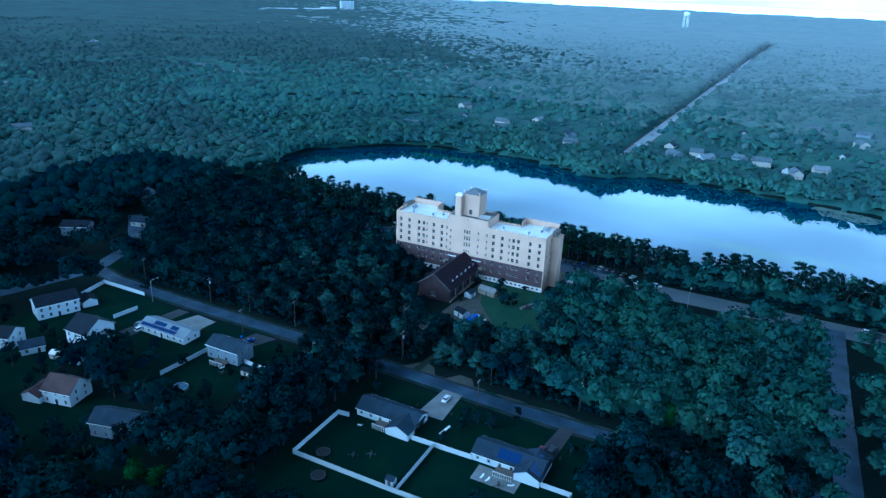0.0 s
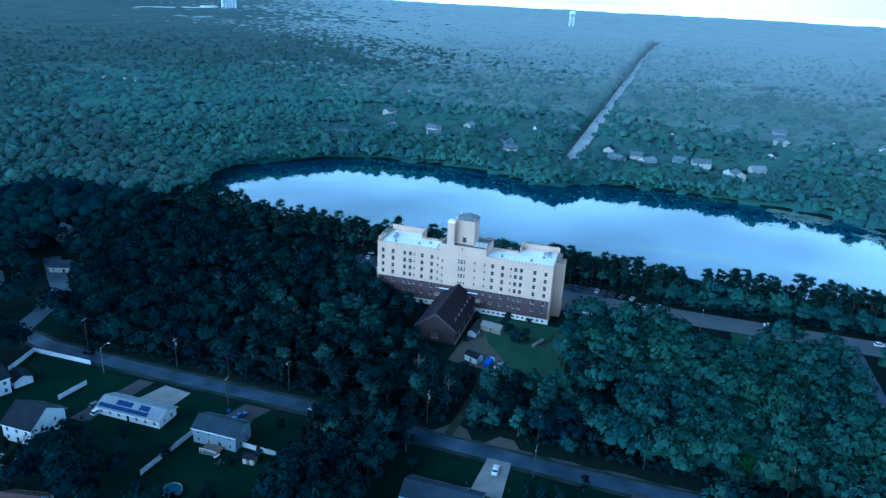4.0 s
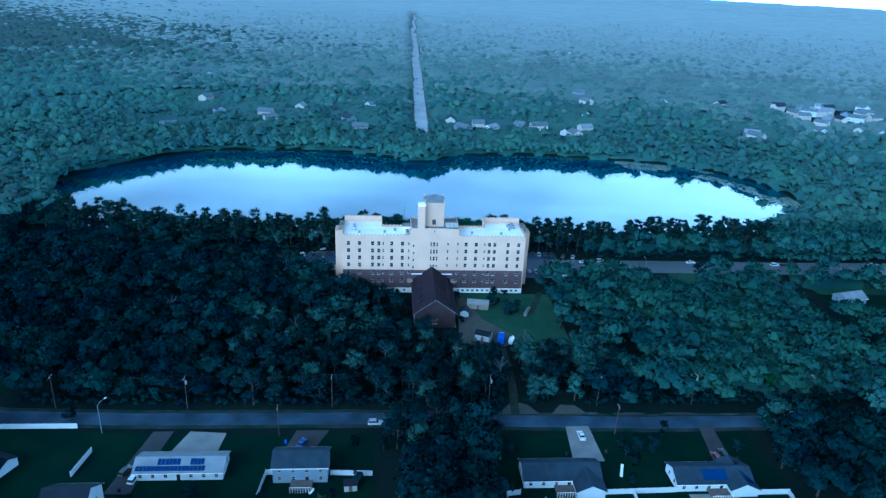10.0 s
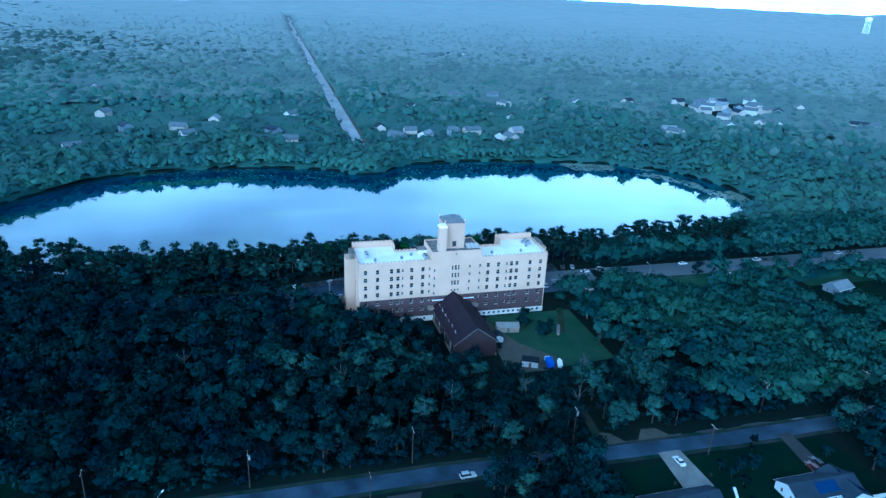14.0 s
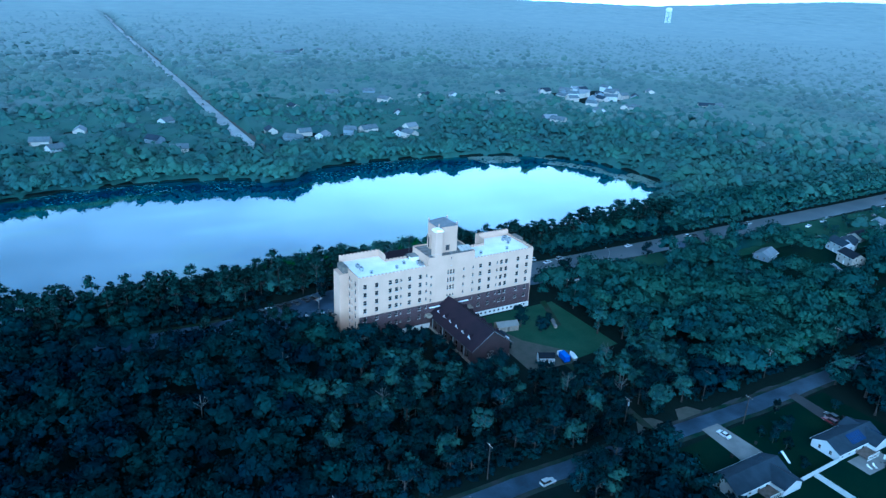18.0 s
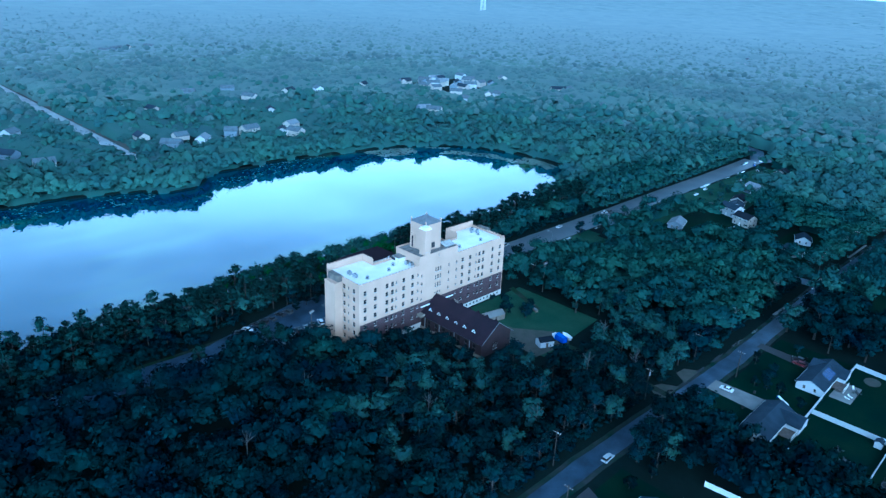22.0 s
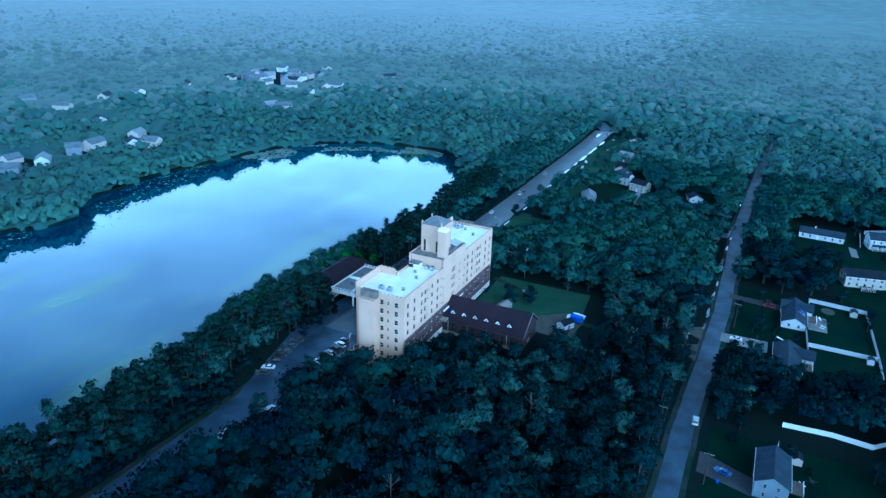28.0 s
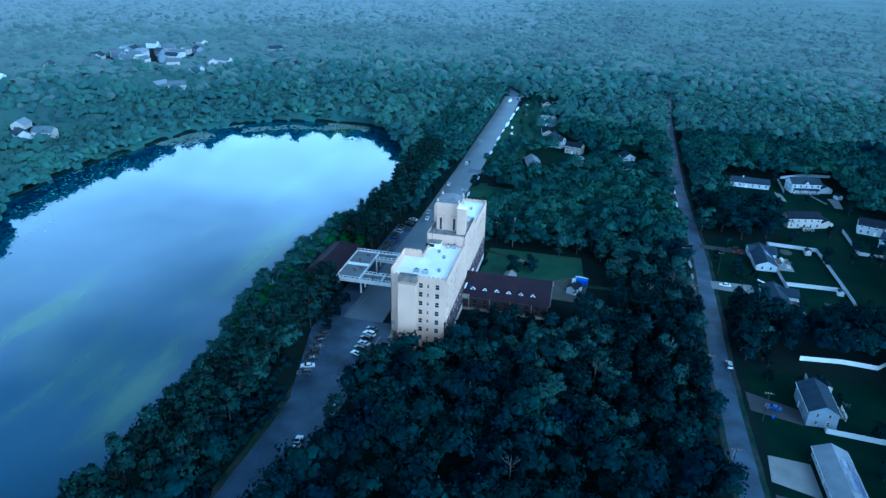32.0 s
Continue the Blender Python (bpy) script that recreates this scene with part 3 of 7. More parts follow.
def add_window(parent, x, y, z, w, h, rz=0.0, sill=True, paint="frame_grey"):
    f, p, s = window_parts(w, h, paint)
    ob = shared("window", f, parent, pose(x, y, z, 0, 0, rz))
    shared("pane", p, ob, Matrix())
    if sill:
        shared("window_sill", s, ob, Matrix())
    return ob


hotel = thing("hotel_building", 0, 0, 0, "cream stucco seven-storey lakeside hotel with brick lower floors, battlements and tower", "hotel")
FULL, SMALL, TALL = (1.4, 1.85), (0.75, 1.25), (0.7, 2.0)
COLS = [(-159.5, FULL), (-154.7, FULL), (-149.1, FULL), (-146.4, FULL), (-144.5, SMALL), (-140.8, FULL), (-136.2, FULL), (-133.4, SMALL), (-131.3, SMALL),
        (-123.7, TALL), (-122.4, (0.9, 2.0)), (-121.1, TALL), (-116.4, SMALL), (-112.0, SMALL), (-108.4, FULL), (-103.9, FULL), (-100.2, SMALL), (-98.1, FULL),
        (-95.7, FULL), (-89.8, FULL), (-85.1, FULL)]
ROWS_Z = [23.3, 19.95, 16.6, 13.25]
BRICK_Z = [9.6, 6.0]
holes_up, holes_brick, holes_base, openings = [], [], [], []
for cx, (w, h) in COLS:
    for k, z in enumerate(ROWS_Z):
        zc = z - (1.0 if cx == -131.3 else 0.0)
        if (w, h) == TALL or w == 0.9:
            zc, hh = z - 0.2, (1.0 if k == 3 else h)
            hole = (cx - w / 2, cx + w / 2, zc - hh / 2, zc + hh / 2)
        else:
            hole = (cx - w / 2, cx + w / 2, zc - h / 2, zc + h / 2)
        holes_up.append(hole)
    if not (-131.5 < cx < -114.0):
        for z in BRICK_Z:
            if h > 1.2 or z > 7:
                holes_brick.append((cx - w / 2, cx + w / 2, z - h / 2, z + h / 2))
holes_up += [(-122.65, -122.15, 28.5, 29.6), (-122.8, -122.0, 25.9, 26.7)]
for i in range(13):
    cx = -111.0 + i * 2.2
    holes_base.append((cx - 0.55, cx + 0.55, 0.75, 1.75))
for i in range(9):
    cx = -159.0 + i * 3.0
    holes_base.append((cx - 0.5, cx + 0.5, 0.75, 1.75))
front = lambda u, z, d: (u, HY0 + d, z)
bm = B()
holed_wall(bm, HX0, HX1, 11.0, HZ + 0.35, [h for h in holes_up if h[3] < HZ + 0.3 or True and h[3] < 26.75 and h[2] < 25], front)
part("front_wall", bm, M["stucco"], hotel, "cream stucco upper front wall")
bm = B()
holed_wall(bm, CX0, CX1, HZ + 0.35, CZ, [h for h in holes_up if h[2] > 26.8], front)
part("gable_wall", bm, M["stucco"], hotel, "raised cream stucco centre block front")
bm = B()
holed_wall(bm, HX0 + 0.3, HX1 - 0.3, 2.4, 11.0, holes_brick, lambda u, z, d: (u, HY0 + 0.02 + d, z))
part("brick_wall", bm, M["brick"], hotel, "dark red brick lower storeys")
bm = B()
holed_wall(bm, HX0, HX1, -0.3, 2.4, holes_base, lambda u, z, d: (u, HY0 - 0.1 + d, z))
part("base_wall", bm, M["stucco_white"], hotel, "pale painted basement wall")
for xa in (HX0, HX1 - 0.3):
    bm = B()
    box(bm, xa, xa + 0.3, HY0 + 0.001, HY0 + 0.5, 2.4, 11.0)
    part("quoin", bm, M["stucco"], hotel)
for a, b, c, d in holes_up:
    add_window(hotel, (a + b) / 2, HY0 + 0.2, c, b - a, d - c)
for a, b, c, d in holes_brick:
    add_window(hotel, (a + b) / 2, HY0 + 0.22, c, b - a, d - c)
for a, b, c, d in holes_base:
    add_window(hotel, (a + b) / 2, HY0 + 0.1, c, b - a, d - c, sill=False)

# ends, back, and what the openings show behind
END_ROWS = [23.9 - 3.35 * i for i in range(7)]
for side, xw, sg in (("west_wall", HX0, -1), ("east_wall", HX1, 1)):
    hs = []
    for yc, (w, h) in ((286.3, FULL), (289.5, SMALL), (292.0, FULL)):
        hs += [(yc - w / 2, yc + w / 2, z - h / 2, z + h / 2) for z in END_ROWS]
    bm = B()
    holed_wall(bm, HY0, HY1 + 6.6, -0.3, HZ + 0.35, hs, lambda u, z, d: (xw - sg * d, u, z))
    part(side, bm, M["stucco"], hotel, "cream stucco end wall")
    for a, b, c, d in hs:
        add_window(hotel, xw - sg * 0.2, (a + b) / 2, c, b - a, d - c, rz=-90 if sg < 0 else 90)
# dark block in place of the rooms; their shade is its colour
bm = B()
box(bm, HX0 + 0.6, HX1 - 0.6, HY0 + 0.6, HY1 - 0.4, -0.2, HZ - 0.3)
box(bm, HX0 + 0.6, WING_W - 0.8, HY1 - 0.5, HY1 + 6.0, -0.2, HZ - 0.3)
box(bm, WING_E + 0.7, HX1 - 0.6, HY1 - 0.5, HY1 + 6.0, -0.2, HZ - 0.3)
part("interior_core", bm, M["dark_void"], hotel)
REAR = [(x0, x1, y - 0.3, y, -0.3, HZ + 0.35) for x0, x1, y in ((HX0, WING_W, HY1 + 6.6), (WING_W, CX0, HY1), (CX0, CX1, HY1 + 1.5), (CX1, WING_E, HY1), (WING_E, HX1, HY1 + 6.6))]
REAR += [(x0, x0 + 0.3, HY1, HY1 + 6.3, -0.3, HZ + 0.35) for x0 in (WING_W - 0.3, WING_E)]
REAR += [(CX0, CX0 + 0.3, HY0 + 0.3, HY1 + 1.2, HZ - 0.5, CZ), (CX1 - 0.3, CX1, HY0 + 0.3, HY1 + 1.2, HZ - 0.5, CZ), (CX0 + 0.3, CX1 - 0.3, HY1 + 1.2, HY1 + 1.5, HZ + 0.35, CZ)]
for r in REAR:
    bm = B()
    box(bm, *r)
    part("rear_wall", bm, M["stucco"], hotel, "cream stucco rear wall")
for j in range(7):
    for cx in [x for x, s in COLS if s is FULL]:
        yb = HY1 + 6.6 if cx < WING_W - 0.3 or cx > WING_E else HY1
        add_window(hotel, cx, yb + 0.03, END_ROWS[j] - 0.85, 1.25, 1.75, rz=180)

# roofs
bm = B()
slab(bm, [(HX0 + 0.3, HY0 + 0.3, HZ), (CX0, HY0 + 0.3, HZ), (CX0, HY1 - 0.3, HZ), (WING_W - 0.3, HY1 - 0.3, HZ), (WING_W - 0.3, HY1 + 6.3, HZ), (HX0 + 0.3, HY1 + 6.3, HZ)], 0.25)
part("flat_roof", bm, M["roof_white"], hotel, "white membrane flat roof")
bm = B()
slab(bm, [(CX1, HY0 + 0.3, HZ), (HX1 - 0.3, HY0 + 0.3, HZ), (HX1 - 0.3, HY1 + 6.3, HZ), (WING_E + 0.3, HY1 + 6.3, HZ), (WING_E + 0.3, HY1 - 0.3, HZ), (CX1, HY1 - 0.3, HZ)], 0.25)
part("flat_roof", bm, M["roof_white"], hotel, "white membrane flat roof")
bm = B()
slab(bm, [(CX0 + 0.3, HY0 + 0.3, CZ - 0.5), (CX1 - 0.3, HY0 + 0.3, CZ - 0.5), (CX1 - 0.3, HY1 + 1.2, CZ - 0.5), (CX0 + 0.3, HY1 + 1.2, CZ - 0.5)], 0.25)
part("flat_roof", bm, M["roof_tar"], hotel, "dark tarred upper centre roof")


def battlement(x0, y0, x1, y1, z, high=0.0, thick=0.35):
    """A low parapet with merlons along a line."""
    bm = B()
    a, b = Vector((x0, y0, 0)), Vector((x1, y1, 0))
    d = (b - a).normalized()
    L = (b - a).length
    s = Vector((-d.y, d.x, 0)) * thick / 2
    n = max(2, round(L / 1.55))
    hi, lo = z + 0.85 + high, z + 0.45 + high
    prof = [(L, z - 0.1), (0, z - 0.1)]
    for i in range(n):
        prof += [(L * i / n, hi), (L * (i + 0.56) / n, hi), (L * (i + 0.56) / n, lo), (L * (i + 1) / n, lo)]
    sides = [[bm.verts.new((a + d * u + k * s)[:2] + (h,)) for u, h in prof] for k in (-1, 1)]
    bm.faces.new(sides[0])
    bm.faces.new(sides[1][::-1])
    for i in range(len(prof)):
        j = (i + 1) % len(prof)
        bm.faces.new((sides[0][i], sides[1][i], sides[1][j], sides[0][j]))
    return part("battlement", bm, M["stucco"], hotel, "stepped stucco battlement")


q = 0.18
battlement(HX0, HY0 + q, CX0, HY0 + q, HZ + 0.25)
battlement(CX1, HY0 + q, HX1, HY0 + q, HZ + 0.25)
battlement(HX0 + q, HY1 + 6.6, HX0 + q, HY0 + 0.4, HZ + 0.25)
battlement(HX1 - q, HY0 + 0.4, HX1 - q, HY1 + 6.6, HZ + 0.25)
battlement(WING_W - q, HY1 + 6.2, WING_W - q, HY1, HZ + 0.25, 1.9)
battlement(HX0, HY1 + 6.4, WING_W, HY1 + 6.4, HZ + 0.25, 1.9)
battlement(WING_E + q, HY1 + 6.2, WING_E + q, HY1, HZ + 0.25, 1.9)
battlement(WING_E, HY1 + 6.4, HX1, HY1 + 6.4, HZ + 0.25, 1.9)
battlement(WING_W + 0.1, HY1 - q, CX0, HY1 - q, HZ + 0.25)
battlement(CX1, HY1 - q, WING_E - 0.1, HY1 - q, HZ + 0.25)

# stair slabs at both ends, set off by grooves
for sg, xw in ((-1, HX0), (1, HX1)):
    bm = B()
    xa, xb = sorted((xw, xw + sg * 3.6))
    box(bm, xa, xb, 292.9, 299.0, -0.2, 25.3, 0.08)
    part("stair_tower", bm, M["stucco"], hotel, "blank cream stucco stair slab")
    bm = B()
    box(bm, xa - 0.1, xb + 0.1, 292.8, 299.1, 25.3, 25.55)
    part("coping", bm, M["stucco"], hotel)
    bm = B()
    xa, xb = sorted((xw - sg * 0.3, xw + sg * 1.9))
    box(bm, xa, xb, 293.1, 299.3, 22.0, HZ + 1.5, 0.06)
    part("stair_head", bm, M["stucco_stained"], hotel, "weathered roof stair head")
    bm = B()
    xa, xb = sorted((xw + sg * 0.02, xw + sg * 5.2))
    box(bm, xa, xb, 301.2, 301.9, -0.2, 5.2, 0.05)
    part("screen_wall", bm, M["stucco_worn"], hotel, "tall pale screen wall at the hotel corner")

# tower
TX0, TX1, TY0, TY1 = -127.0, -118.2, 286.6, 295.2
bm = B()
box(bm, TX0, TX1, TY0, TY1, CZ - 0.4, 41.2, 0.12)
part("tower", bm, M["stucco"], hotel, "square cream stucco tower, rain-stained")
for yc in (288.3, 293.4):
    bm = B()
    box(bm, TX0 - 0.35, TX0, yc - 1.35, yc + 1.35, CZ - 0.4, 36.2, 0.05)
    part("buttress", bm, M["stucco"], hotel)
    # dark plates paint the shade of the tower's recessed slots
    bm = B()
    box(bm, TX0 - 0.4, TX0 - 0.34, yc - 0.4, yc + 0.4, CZ, 35.2)
    part("slot", bm, M["dark_void"], hotel)
bm = B()
box(bm, TX0 + 3.6, TX0 + 5.2, TY0 - 0.3, TY0 + 0.02, 31.2, 33.4, 0.03)
part("tower_door", bm, M["dark_metal"], hotel)
for k, (tx, ty) in enumerate(((TX0 + 0.3, TY0 + 0.3), (TX1 - 0.3, TY0 + 0.3), (TX1 - 0.3, TY1 - 0.3), (TX0 + 0.3, TY1 - 0.3))):
    bm = B()
    box(bm, tx - 0.25, tx + 0.25, ty - 0.25, ty + 0.25, 41.2, 42.5, 0.04)
    part("pinnacle", bm, M["stucco"], hotel)
bm = B()
c_ = ((TX0 + TX1) / 2, (TY0 + TY1) / 2, 43.8)
e_ = 0.25
ring_ = [(TX0 - e_, TY0 - e_, 41.15), (TX1 + e_, TY0 - e_, 41.15), (TX1 + e_, TY1 + e_, 41.15), (TX0 - e_, TY1 + e_, 41.15)]
for i in range(4):
    poly(bm, [ring_[i], ring_[(i + 1) % 4], c_])
poly(bm, ring_[::-1])
part("tower_roof", bm, M["roof_tower"], hotel, "grey hipped tower roof")
bm = B()
box(bm, -129.7, -126.6, 283.6, 286.9, HZ, 40.4, 0.1)
part("turret", bm, M["stucco"], hotel, "slim cream stucco turret beside the tower")
bm = B()
box(bm, -129.85, -126.45, 283.45, 287.05, 40.4, 40.75)
box(bm, -129.5, -126.8, 283.8, 286.7, 40.75, 41.3)
part("turret_cap", bm, M["roof_white"], hotel, "white turret cap")
for sgx in (-1, 1):
    bm = B()
    xa, xb = (CX0 - 0.35, CX0) if sgx < 0 else (CX1, CX1 + 0.35)
    box(bm, xa, xb, HY0 + 0.3, HY0 + 3.0, HZ, CZ - 1.2, 0.05)
    part("pier", bm, M["stucco"], hotel)
bm = B()
box(bm, -136.0, CX0, 291.6, HY1 - 0.4, HZ, 28.2, 0.05)
part("roof_house", bm, M["stucco_white"], hotel, "roof stair house")
bm = B()
box(bm, -136.2, CX0, 291.4, HY1 - 0.3, 28.2, 28.4)
part("roof_house_cover", bm, M["roof_tar"], hotel, "dark tarred stair house cover")
bm = B()
rod(bm, (-135.5, HY1 - 1.2, 28.2), (-135.5, HY1 - 1.2, 36.5), 0.08)
part("mast", bm, M["dark_metal"], hotel)
# dark plate paints in the shade of a recess by the stair house
bm = B()
box(bm, -136.05, -135.9, 293.6, 297.0, HZ + 0.3, 27.9)
part("recess_shade", bm, M["dark_void"], hotel)
# solar frame and rails by the tower
bm = B()
for i in range(3):
    z = CZ - 0.3
    slab(bm, [(-117.6 + i * 1.9, 284.4, z + 0.5), (-115.9 + i * 1.9, 284.4, z + 0.5), (-115.9 + i * 1.9, 287.8, z + 1.4), (-117.6 + i * 1.9, 287.8, z + 1.4)], 0.08)
part("roof_panel", bm, M["frame_grey"], hotel, "tilted grey roof panels")
bm = B()
for x in np.arange(CX0 + 0.4, CX1, 2.5):
    rod(bm, (x, HY0 + 0.5, CZ - 0.3), (x, HY0 + 0.5, CZ + 0.7), 0.03)
rod(bm, (CX0 + 0.4, HY0 + 0.5, CZ + 0.7), (CX1 - 0.4, HY0 + 0.5, CZ + 0.7), 0.03)
part("roof_rail", bm, M["grey_metal"], hotel)


def roof_fan(x, y, z, s=1.0):
    t = thing("roof_fan", x, y, z, "small grey mushroom exhaust fan on the white roof", "vent", "roof fans of the hotel")
    bm = B()
    box(bm, -0.5 * s, 0.5 * s, -0.5 * s, 0.5 * s, 0, 0.4 * s)
    part("curb", bm, M["grey_metal"], t)
    bm = B()
    cyl(bm, 0, 0, 0.4 * s, 0.9 * s, 0.35 * s)
    part("stack", bm, M["dark_metal"], t)
    bm = B()
    cyl(bm, 0, 0, 0.9 * s, 1.25 * s, 0.75 * s, 0.35 * s, 12)
    part("hood", bm, M["grey_metal"], t)
    return t


fan = roof_fan(-155.0, 287.5, HZ)
for x, y in ((-144.0, 288.2), (-139.5, 291.0), (-105.5, 288.0), (-92.5, 288.0), (-88.0, 293.5)):
    copy_thing(fan, pose(x, y, HZ))


def ac_unit(x, y, z, rz=0):
    t = thing("air_conditioner", x, y, z, "grey box air-conditioning unit on the white roof", "air conditioner", "roof units of the hotel", rz)
    bm = B()
    box(bm, -0.9, 0.9, -0.6, 0.6, 0.15, 1.35, 0.05)
    part("cabinet", bm, M["grey_metal"], t)
    bm = B()
    cyl(bm, 0, 0, 1.35, 1.45, 0.45, seg=14)
    part("fan_grille", bm, M["dark_metal"], t)
    for s in (-0.7, 0.7):
        bm = B()
        box(bm, s - 0.08, s + 0.08, -0.6, 0.6, 0, 0.15)
        part("skid", bm, M["dark_metal"], t)
    return t


ac = ac_unit(-157.5, 294.8, HZ, 90)
for x, y in ((-157.4, 291.6), (-134.0, 286.6), (-134.2, 288.8), (-86.0, 296.0), (-86.2, 299.0), (-87.8, 297.2)):
    copy_thing(ac, pose(x, y, HZ, 0, 0, 90 if x < -150 else 10))

# chapel-like wing in front
wing = thing("dining_wing", 0, 0, 0, "dark brick gabled wing with brown shingle roof and small dormers", "building wing")
WX0, WX1, WY0, WY1, WE, WR = -131.2, -115.0, 250.6, 283.0, 6.6, 12.7
WC = (WX0 + WX1) / 2
bm = B()
hs = [(-124.9 + i * 0.95, -124.1 + i * 0.95, 1.6, 4.3) for i in range(3)]
holed_wall(bm, WX0, WX1, -0.2, WE, hs, lambda u, z, d: (u, WY0 + d, z))
poly(bm, [(WX0, WY0, WE), (WX1, WY0, WE), (WC, WY0, WR - 0.3)])
part("gable_wall", bm, M["brick_dark"], wing, "dark brick gable front")
for h in hs:
    add_window(wing, (h[0] + h[1]) / 2, WY0 + 0.2, h[2], h[1] - h[0], h[3] - h[2])
for xw, sg in ((WX0, -1), (WX1, 1)):
    hs = [(y - 0.8, y + 0.8, 1.4, 4.6) for y in np.arange(254.5, 281, 4.0)]
    bm = B()
    holed_wall(bm, WY0, WY1, -0.2, WE, hs, lambda u, z, d: (xw - sg * d, u, z))
    part("side_wall", bm, M["brick_dark"], wing, "dark brick side wall")
    for a, b, c, d in hs:
        add_window(wing, xw - sg * 0.2, (a + b) / 2, c, b - a, d - c, rz=-90 if sg < 0 else 90, paint="frame_brown")
    for y in np.arange(256.5, 282, 8.0):
        bm = B()
        xa, xb = sorted((xw, xw + sg * 0.35))
        box(bm, xa, xb, y - 0.13, y + 0.13, -0.1, 5.7, 0.03)
        part("pilaster", bm, M["concrete"], wing)
    bm = B()
    xa, xb = sorted((xw + sg * 0.02, xw + sg * 0.3))
    box(bm, xa, xb, WY0, WY1, -0.1, 1.1)
    part("plinth", bm, M["stucco_worn"], wing, "worn pale painted plinth")
# the wing's rooms, likewise blocked in with shade-dark colour
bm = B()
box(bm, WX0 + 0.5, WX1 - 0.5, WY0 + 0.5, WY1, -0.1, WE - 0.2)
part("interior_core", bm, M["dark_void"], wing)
for sg in (-1, 1):
    ex = WC + sg * (WX1 - WC + 0.9)
    ez = WE - 0.5
    bm = B()
    pts = [(WC, WY0 - 0.8, WR), (WC, HY0 - 0.02, WR), (ex, HY0 - 0.02, ez), (ex, WY0 - 0.8, ez)]
    slab(bm, pts if sg < 0 else pts[::-1], 0.25)
    roof = part("roof_slope", bm, M["shingle_brown"], wing, "brown shingle roof slope")
    bm = B()
    rod(bm, (WC, WY0 - 0.9, WR + 0.02), (ex, WY0 - 0.9, ez + 0.02), 0.11, 4)
    part("bargeboard", bm, M["deck_grey"], wing, "pale grey bargeboard")
    bm = B()
    rod(bm, (ex, WY0 - 0.8, ez - 0.15), (ex, HY0 - 0.1, ez - 0.15), 0.1, 6)
    part("gutter", bm, M["dark_metal"], wing)
    for i in range(6):
        y = 256.4 + i * 4.6
        f = 0.62
        x, z = WC + sg * (abs(ex - WC)) * f, WR + (ez - WR) * f
        bm = B()
        poly(bm, [(x + sg * 0.9, y - 1.05, z - 0.45), (x + sg * 0.9, y + 1.05, z - 0.45), (x + sg * 0.9, y, z + 0.85)])
        dm = part("dormer", bm, M["trim"], wing, "small white triangular dormer")
        bm = B()
        poly(bm, [(x + sg * 0.93, y - 0.5, z - 0.3), (x + sg * 0.93, y + 0.5, z - 0.3), (x + sg * 0.93, y, z + 0.4)])
        part("dormer_vent", bm, M["dark_void"], dm)
        for s2 in (-1, 1):
            bm = B()
            slab(bm, [(x + sg * 0.95, y + s2 * 1.2, z - 0.5), (x + sg * 0.95, y, z + 0.92), (x - sg * 1.5, y, z + 0.92)], 0.08)
            part("dormer_roof", bm, M["shingle_brown"], dm)
    bm = B()
    box(bm, ex - 0.6 if sg > 0 else ex + 0.6 - 2.2, ex - 0.6 + 2.2 if sg > 0 else ex + 0.6, 280.4, 282.9, 5.9, 6.9, 0.05)
    part("link_block", bm, M["stucco_worn"], wing, "pale link block at the hotel wall")
    bm = B()
    xa, xb = sorted((WC + sg * 4.2, WC + sg * 9.0))
    box(bm, xa, xb, 282.0, 282.5, 9.3, 9.6, 0.04)
    part("flashing", bm, M["trim"], wing, "white flashing strip at the hotel wall")

tarp = thing("roof_tarpaulin", -128.2, 279.6, 8.3, "crumpled blue tarpaulin lying on the wing roof", "tarpaulin", "", 10)
bm = B()
g = bmesh.ops.create_grid(bm, x_segments=8, y_segments=8, size=1.2)
for v in g["verts"]:
    v.co.z = 0.62 * v.co.x + 0.5 + 0.18 * noise.noise((v.co.x * 1.7, v.co.y * 1.7, 2.0))
part("sheet", bm, M["tarp_blue"], tarp)

# lakeside pavilion behind the hotel
pav = thing("lakeside_pavilion", 0, 0, 0, "white terraced pavilion with brown hip roof by the lake", "pavilion")
bm = B()
for x0, x1, y0, y1 in ((-130, -103.5, 325, 335), (-130, -124, 306, 325), (-109.5, -103.5, 306, 325), (-124, -109.5, 306, 311)):
    box(bm, x0, x1, y0, y1, 5.3, 5.7)
part("terrace_deck", bm, M["deck_grey"], pav, "grey weathered terrace deck")
bm = B()
for x0, x1, y0, y1 in ((-130, -103.5, 335, 335.3), (-130.3, -130, 306, 335.3), (-103.5, -103.2, 306, 335.3), (-124.3, -124, 311, 325), (-109.5, -109.2, 311, 325)):
    box(bm, x0, x1, y0, y1, 4.7, 6.3)
part("fascia", bm, M["stucco_white"], pav, "white fascia band")
for x, y in [(x, 306.2) for x in (-129.6, -124.4, -109.1, -103.9)] + [(x, 324.6) for x in (-129.6, -124.4, -109.1, -103.9)] + [(x, 334.6) for x in (-129.6, -116.0, -103.9)]:
    bm = B()
    box(bm, x - 0.3, x + 0.3, y - 0.3, y + 0.3, -0.1, 5.3, 0.04)
    part("column", bm, M["stucco_white"], pav)
